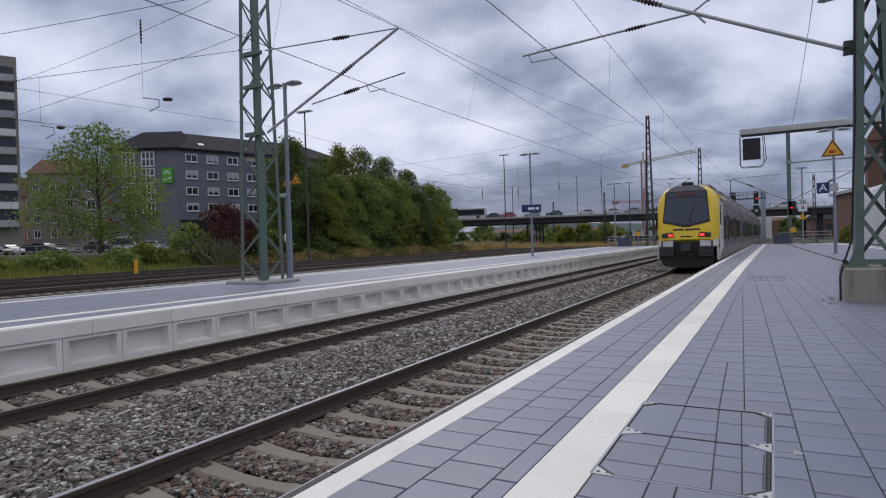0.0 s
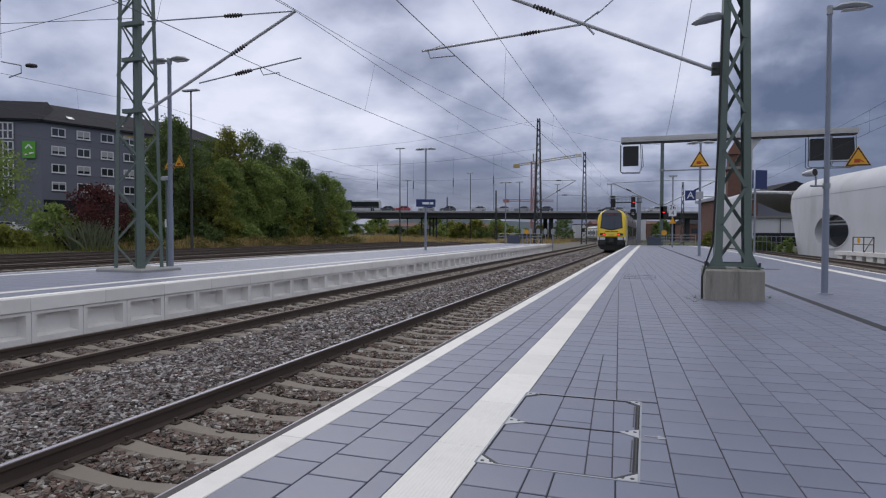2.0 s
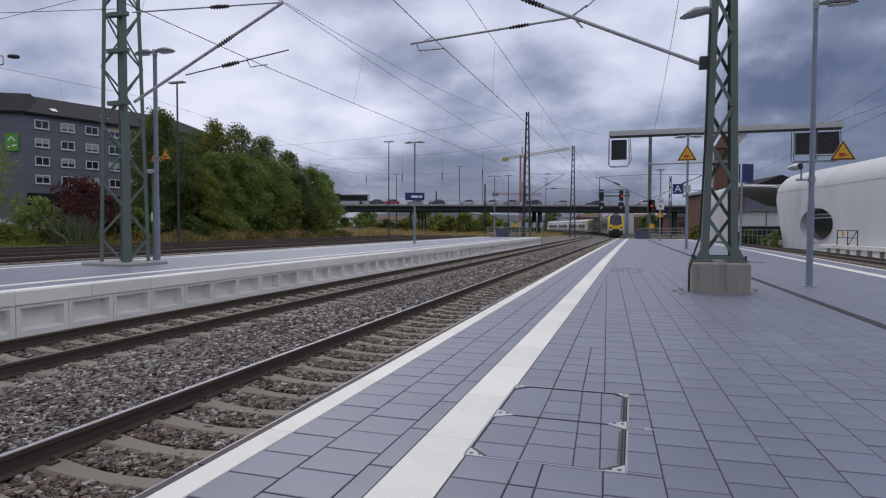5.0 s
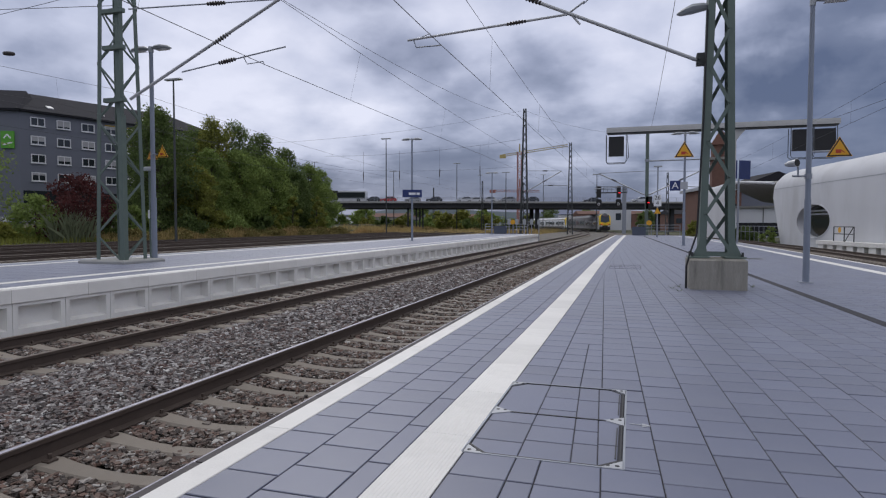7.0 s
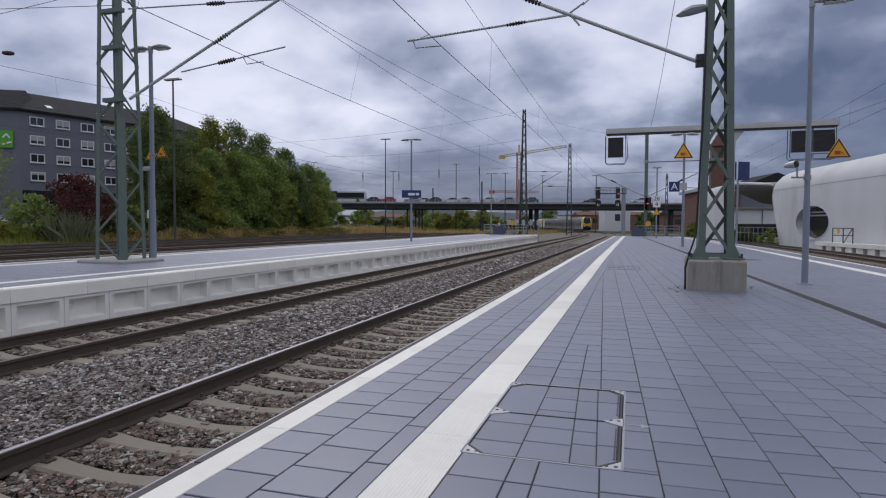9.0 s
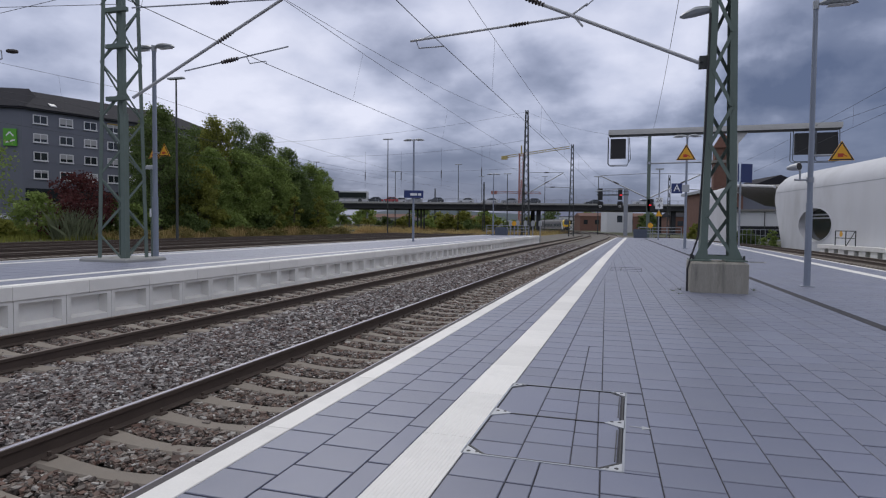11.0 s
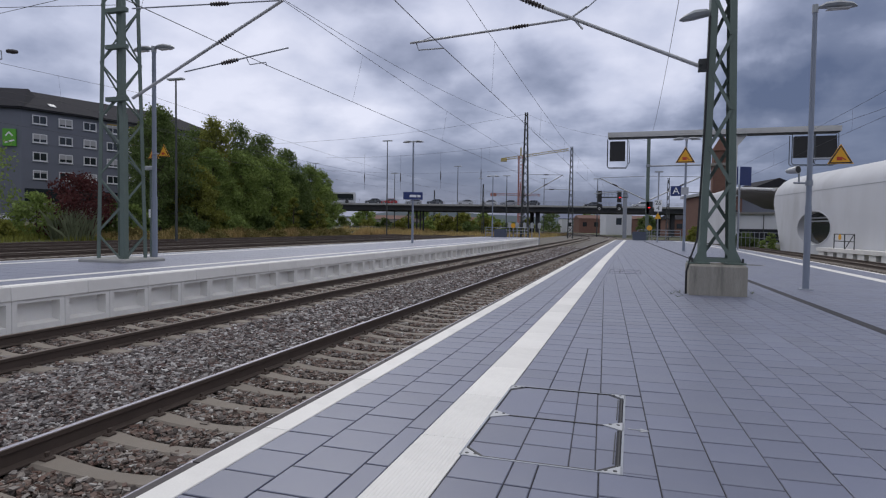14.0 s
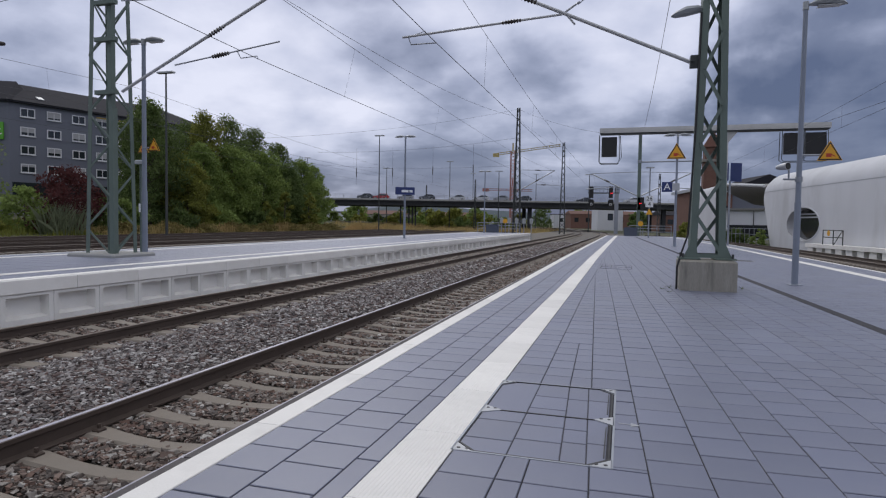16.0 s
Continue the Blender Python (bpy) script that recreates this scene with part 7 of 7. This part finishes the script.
def truss(p, q, w, mat, name, parent, k):
    p, q = Vector(p), Vector(q)
    d = (q - p).normalized()
    sd = d.cross(Vector((0, 1, 0.01))).normalized() * w / 2
    fw = d.cross(sd).normalized() * w / 2
    s = Shape()
    cs = [sd + fw, sd - fw, -sd - fw, -sd + fw]
    for c in cs:
        s.beam(p + c, q + c, w * 0.16)
    for i in range(k):
        a, b = p.lerp(q, i / k), p.lerp(q, (i + 1) / k)
        for j in range(4):
            s.beam(a + cs[j], b + cs[(j + 1) % 4], w * 0.10)
    part(name, s, mat, parent)


for x, y, top, l, r, dz, m, mm, lab in ((-52.5, 296, 37.0, 9.5, 23, 4.0, CRANE_YELLOW, CRANE_RED, "tower crane with a yellow jib far behind the bridge"), (-54, 305, 20.5, 15, 10, -0.6, CRANE_RED, CRANE_RED, "smaller red tower crane far behind the bridge")):
    t = thing("tower_crane", lab, "crane", "cranes", pose(x, y, -0.9))
    truss((0, 0, 0), (0, 0, top), 1.9, mm, "mast", t, 22)
    truss((-l, 0, top - 1.5), (r, 0, top - 1.5 + dz), 0.95, m, "jib", t, 22)
    part("counterweight", Shape().box((-l - 0.3, -0.7, top - 2.6), (-l + 2.6, 0.7, top - 1.0)), m, t)
    part("cab", Shape().block((0.8, -1.6, top - 3.6), (2.4, 0.2, top - 1.6), 0.1), LAMP_GREY, t)
    part("peak", Shape().beam((0, 0, top), (0, 0, top + 4), 0.6), m, t)


# ---- vehicles ----
TYRE = material("black_rubber", (0.015, 0.015, 0.016), 0.85, var=0.1, bump=0.0)


def paint(name, c):
    return material(name, c, 0.3, var=0.03, bump=0.0, coat=0.5)


def car(label, mat, at, l=4.3, w=1.75, h=1.45, van=False, name="car", group="parked cars"):
    """A car that points along its own +x."""
    t = thing(name, label, "car", group, at)
    lo = [(-l / 2, 0.30), (l / 2, 0.30), (l / 2 + 0.02, 0.62), (l / 2 - 0.12, 0.80), (l * 0.22, 0.92), (-l * 0.42, 0.95), (-l / 2, 0.85)]
    body = Shape().prism(lo, -w / 2, w / 2, "y")
    part("body", body, mat, t)
    if van:
        gp = [(-l * 0.49, 0.9), (l * 0.34, 0.9), (l * 0.22, h), (-l * 0.48, h)]
    else:
        gp = [(-l * 0.46, 0.93), (l * 0.24, 0.9), (l * 0.05, h), (-l * 0.30, h)]
    cab = part("cabin", Shape().prism(gp, -w / 2 + 0.1, w / 2 - 0.1, "y"), mat, t)
    cx = sum(p[0] for p in gp) / 4
    gl = [(cx + (a - cx) * 0.86, 0.93 + (b - 0.9) * 0.80 + 0.02) for a, b in gp]
    part("side_glass", Shape().prism(gl, -w / 2 + 0.085, w / 2 - 0.085, "y"), GLASS, cab)
    part("screen", Shape().prism([(gp[1][0] + 0.01, 0.93), (gp[1][0] + 0.03, 0.93), (gp[2][0] + 0.05, h - 0.05), (gp[2][0] + 0.03, h - 0.05)], -w / 2 + 0.2, w / 2 - 0.2, "y"), GLASS, cab)
    for x in (-l * 0.30, l * 0.31):
        for sy in (-1, 1):
            wh = part("wheel", Shape().tube((x, sy * (w / 2 - 0.2), 0.31), (x, sy * (w / 2 + 0.01), 0.31), 0.31, n=14), TYRE, t)
            part("rim", Shape().tube((x, sy * (w / 2 + 0.005), 0.31), (x, sy * (w / 2 + 0.02), 0.31), 0.19, n=10), LIGHT_GALV, wh)
    for sy in (-1, 1):
        part("headlight", Shape().box((l / 2 - 0.03, sy * w * 0.36 - 0.14, 0.60), (l / 2 + 0.025, sy * w * 0.36 + 0.14, 0.72)), SIGN_WHITE, t)
        part("tail_light", Shape().box((-l / 2 - 0.012, sy * w * 0.38 - 0.12, 0.66), (-l / 2 + 0.03, sy * w * 0.38 + 0.12, 0.82)), RED_MARK, t)
    return t


CAR_RED, CAR_WHITE, CAR_DARK, CAR_SILVER = paint("red_car_paint", (0.42, 0.02, 0.02)), paint("white_car_paint", (0.62, 0.63, 0.65)), paint("dark_car_paint", (0.03, 0.033, 0.04)), paint("silver_car_paint", (0.34, 0.35, 0.37))
BYAW = math.degrees(math.atan2(RT.y, RT.x))


def on_bridge(u, v, turn=0.0):
    p = RT * u + FW * (157.5 + v)
    return pose(p.x, p.y, 6.905, 0, 0, BYAW + turn)


for u, v, m, lab in ((-14.6, 4, CAR_RED, "red car waiting on the road bridge"), (-18.8, 4.1, CAR_DARK, "dark car waiting on the road bridge"), (5.5, 4.1, CAR_WHITE, "white car waiting on the road bridge"), (11.8, 4.0, CAR_WHITE, "white car waiting on the road bridge"), (-8.2, 4.2, CAR_SILVER, "silver car waiting on the road bridge"), (-2.5, 4, CAR_DARK, "dark car waiting on the road bridge"), (23, 4, CAR_DARK, "dark car waiting on the road bridge"), (17, 4, CAR_SILVER, "silver car waiting on the road bridge"), (40, 8, CAR_DARK, "dark car waiting on the road bridge"), (52, 4, CAR_WHITE, "white car waiting on the road bridge")):
    car(lab, m, on_bridge(u, v, 180), group="cars on the bridge")
MOVING = [(car("white car crossing the road bridge", CAR_WHITE, on_bridge(29, 7.6, 180), group="cars on the bridge"), 29, 6.9), (car("white estate car crossing the road bridge", CAR_WHITE, on_bridge(38, 7.6, 180), 4.6, 1.8, 1.5, group="cars on the bridge"), 38, 7.2)]
bus = thing("bus", "long white and dark articulated bus on the road bridge", "bus", at=on_bridge(-30.5, 6, 180))
part("body", Shape().prism([(-8.7, 0.3), (8.7, 0.3), (8.75, 1.1), (8.6, 2.75), (8.4, 2.9), (-8.6, 2.9), (-8.7, 2.75)], -1.25, 1.25, "y"), CAR_WHITE, bus)
part("window_band", Shape().box((-8.3, -1.27, 0.95), (8.2, 1.27, 2.55)), GLASS, bus, "dark window band")
part("bellows", Shape().box((-1.2, -1.29, 0.4), (0.2, 1.29, 2.92)), BLACK, bus)
part("screen", Shape().box((8.62, -1.1, 1.3), (8.78, 1.1, 2.8)), GLASS, bus)
for x in (-6.6, 2.6, 6.4):
    for sy in (-1, 1):
        part("wheel", Shape().tube((x, sy * 1.0, 0.48), (x, sy * 1.28, 0.48), 0.48, n=14), TYRE, bus)

for x, y, z, m, tn, van, lab in ((-84, 45.5, 1.04, CAR_DARK, 25, False, "dark car in the car park behind the yard"), (-88, 50.5, 1.04, CAR_SILVER, 60, False, "silver car in the car park behind the yard"), (-80.5, 51, 1.04, CAR_DARK, 20, False, "dark car in the car park behind the yard"), (-82, 55.5, 1.04, CAR_WHITE, 35, True, "white van in the car park behind the yard"), (-92, 45, 1.04, CAR_WHITE, 20, False, "white car in the car park behind the yard"), (-95, 50, 1.04, CAR_DARK, 15, False, "dark car in the street"), (-78, 57, 1.04, CAR_WHITE, 40, False, "white car in the car park behind the yard"), (-89, 41.5, 1.04, CAR_DARK, 25, False, "dark car in the car park behind the yard")):
    car(lab, m, pose(x, y, z, 0, 0, tn), 5.0 if van else 4.3, 1.85, 2.2 if van else 1.45, van)
t = thing("marker_post", "short yellow marker post beside the yard tracks", "post", at=pose(-45.4, 31.5, -0.86))
part("post", Shape().tube((0, 0, 0), (0, 0, 1.25), 0.16, n=10), YELLOW, t)
part("cap", Shape().tube((0, 0, 1.25), (0, 0, 1.32), 0.19, n=10), YELLOW, t)
t = thing("shed", "small wooden shed beside the car park", "shed", at=pose(-88.5, 36.5, 1.0, 0, 0, 25))
part("wall", Shape().box((-2.5, -1.5, 0), (2.5, 1.5, 2.4)), BARK, t)
part("roof", Shape().box((-2.8, -1.8, 2.4), (2.8, 1.8, 2.6)), LAMP_GREY, t)
fn = thing("fence", "low grey mesh fence along the car park", "fence", at=pose(0, 0, 0))
for i in range(24):
    x, y = -76.5 - 0.45 * (i - 12) * 0.9, 44 + (i - 12) * -1.6
    part("post", Shape().tube((x, y, 0.6), (x, y, 2.1), 0.05), GALV, fn)
part("rail", Shape().tube((-76.5 + 0.405 * 12, 44 + 1.6 * 12, 2.05), (-76.5 - 0.405 * 11, 44 - 1.6 * 11, 2.05), 0.04).tube((-76.5 + 0.405 * 12, 44 + 1.6 * 12, 1.4), (-76.5 - 0.405 * 11, 44 - 1.6 * 11, 1.4), 0.04), GALV, fn)

# ---- crushed stone of the ballast, near the camera ----
def stones(name, x0, x1, y0, y1, size, per_m2, seed, skip):
    r = np.random.RandomState(seed)
    k = int((x1 - x0) * (y1 - y0) * per_m2)
    c = np.stack([r.uniform(x0, x1, k), r.uniform(y0, y1, k)], 1)
    keep = np.ones(k, bool)
    for tx, first in ((TRACK_A, -13.79), (TRACK_B, -13.95)):
        dy = np.abs((c[:, 1] - first + 0.3) % 0.6 - 0.3)
        keep &= ~((dy < 0.10 + 1.1 * size) & (np.abs(c[:, 0] - tx) < 1.25 + 0.08 * r.uniform(-1, 1, k)) & (r.uniform(0, 1, k) < 0.985))
    for tx in skip:
        keep &= np.abs(np.abs(c[:, 0] - tx) - 0.7525) > 0.075
    keep &= c[:, 0] > FAR_EDGE + 0.32
    c = c[keep]
    k = len(c)
    base = np.array([(-1, -1, -1), (1, -1, -1), (1, 1, -1), (-1, 1, -1), (-1, -1, 1), (1, -1, 1), (1, 1, 1), (-1, 1, 1)]) * np.array([0.9, 0.85, 0.85])
    tri = np.array([(0, 2, 1), (0, 3, 2), (4, 5, 6), (4, 6, 7), (0, 1, 5), (0, 5, 4), (1, 2, 6), (1, 6, 5), (2, 3, 7), (2, 7, 6), (3, 0, 4), (3, 4, 7)])
    v = base[None] * (1 + r.uniform(-0.62, 0.25, (k, 8, 3)))
    dims = r.uniform(0.5, 1.35, (k, 1, 3)) * np.array([1.3, 0.9, 0.55])
    v = v * dims
    a, b = r.uniform(0, 2 * np.pi, k), np.clip(r.normal(0, 0.45, k), -1.2, 1.2)
    ca, sa, cb, sb = np.cos(a), np.sin(a), np.cos(b), np.sin(b)
    x, y, z = v[..., 0], v[..., 1], v[..., 2]
    y, z = y * cb[:, None] - z * sb[:, None], y * sb[:, None] + z * cb[:, None]
    x, y = x * ca[:, None] - y * sa[:, None], x * sa[:, None] + y * ca[:, None]
    sz = (size * r.uniform(0.6, 1.35, k))[:, None]
    # heaps between the tracks stand a little higher than the cribs
    lift = -0.812 - 0.6 * size + 0.032 * r.uniform(0, 1, k)
    for tx in skip:
        off = np.abs(c[:, 0] - tx)
        lift += 0.130 * np.clip((off - 1.15) / 0.4, 0, 1) / len(skip) - 0.012 * np.clip((0.55 - off) / 0.3, 0, 1)
    pts = np.stack([x * sz + c[:, :1], y * sz + c[:, 1:], z * sz + lift[:, None]], -1).reshape(-1, 3)
    faces = (tri[None] + (np.arange(k) * 8)[:, None, None]).reshape(-1, 3)
    me = bpy.data.meshes.new(name)
    me.vertices.add(len(pts))
    me.vertices.foreach_set("co", pts.ravel())
    me.loops.add(faces.size)
    me.loops.foreach_set("vertex_index", faces.ravel())
    me.polygons.add(len(faces))
    me.polygons.foreach_set("loop_start", np.arange(0, faces.size, 3))
    me.update(calc_edges=True)
    me.shade_flat()
    me.materials.append(BALLAST)
    me.materials.append(BALLAST_RUSTY)
    # brake dust has browned the stones between and beside the rails
    near = np.min([np.abs(c[:, 0] - tx) for tx in skip], axis=0) + r.normal(0, 0.12, k)
    me.polygons.foreach_set("material_index", np.repeat((near < 0.98).astype(np.int32), len(tri)))
    return tagged(new(name, me), "loose grey-brown crushed ballast stones between the rails", "ballast", "", "stuff")


stones("ballast_stones", -9.75, -2.0, 0.6, 9.0, 0.0245, 1250, 3, (TRACK_A, TRACK_B))
stones("ballast_stones", -9.75, -2.0, 9.0, 24.0, 0.033, 460, 5, (TRACK_A, TRACK_B))
stones("ballast_stones", -9.75, -2.0, -9.0, 0.6, 0.05, 110, 9, (TRACK_A, TRACK_B))
stones("ballast_stones", -9.75, -2.0, 24.0, 62.0, 0.052, 140, 7, (TRACK_A, TRACK_B))

# ---- paving slabs nearest to the camera, one by one ----
for q in PAVERS_TO_LAY:
    cx, cy = sum(p[0] for p in q) / len(q), sum(p[1] for p in q) / len(q)
    s = paver(Shape(), [(x - cx, y - cy) for x, y in q])
    if s:
        part("slab", s, PAVER, platform, at=pose(cx, cy, rng.uniform(-0.0012, 0.0012), rng.uniform(-0.15, 0.15), rng.uniform(-0.15, 0.15), 0))


# ---- what moves ----
def motions():
    times = [0.5 * i for i in range(33)]
    for i, c in enumerate(CARS):
        walk(c, [(t, car_pose(30.9 + 14.7 * t + 0.325 * t * t + i * (LEN + 0.15) + (0.9 if i > 3 else 0.0))) for t in times])
    for c, u, v in MOVING:
        walk(c, [(t, on_bridge(u - v * (t - 4.0), 7.6, 180)) for t in times])
    walk(bus, [(t, on_bridge(-29 + u, 4, 180)) for t, u in ((0, 0), (11.0, 0), (12.5, -0.6), (13.5, -2.2), (14.5, -4.5), (15.2, -6.6), (16, -9.2))])


motions()
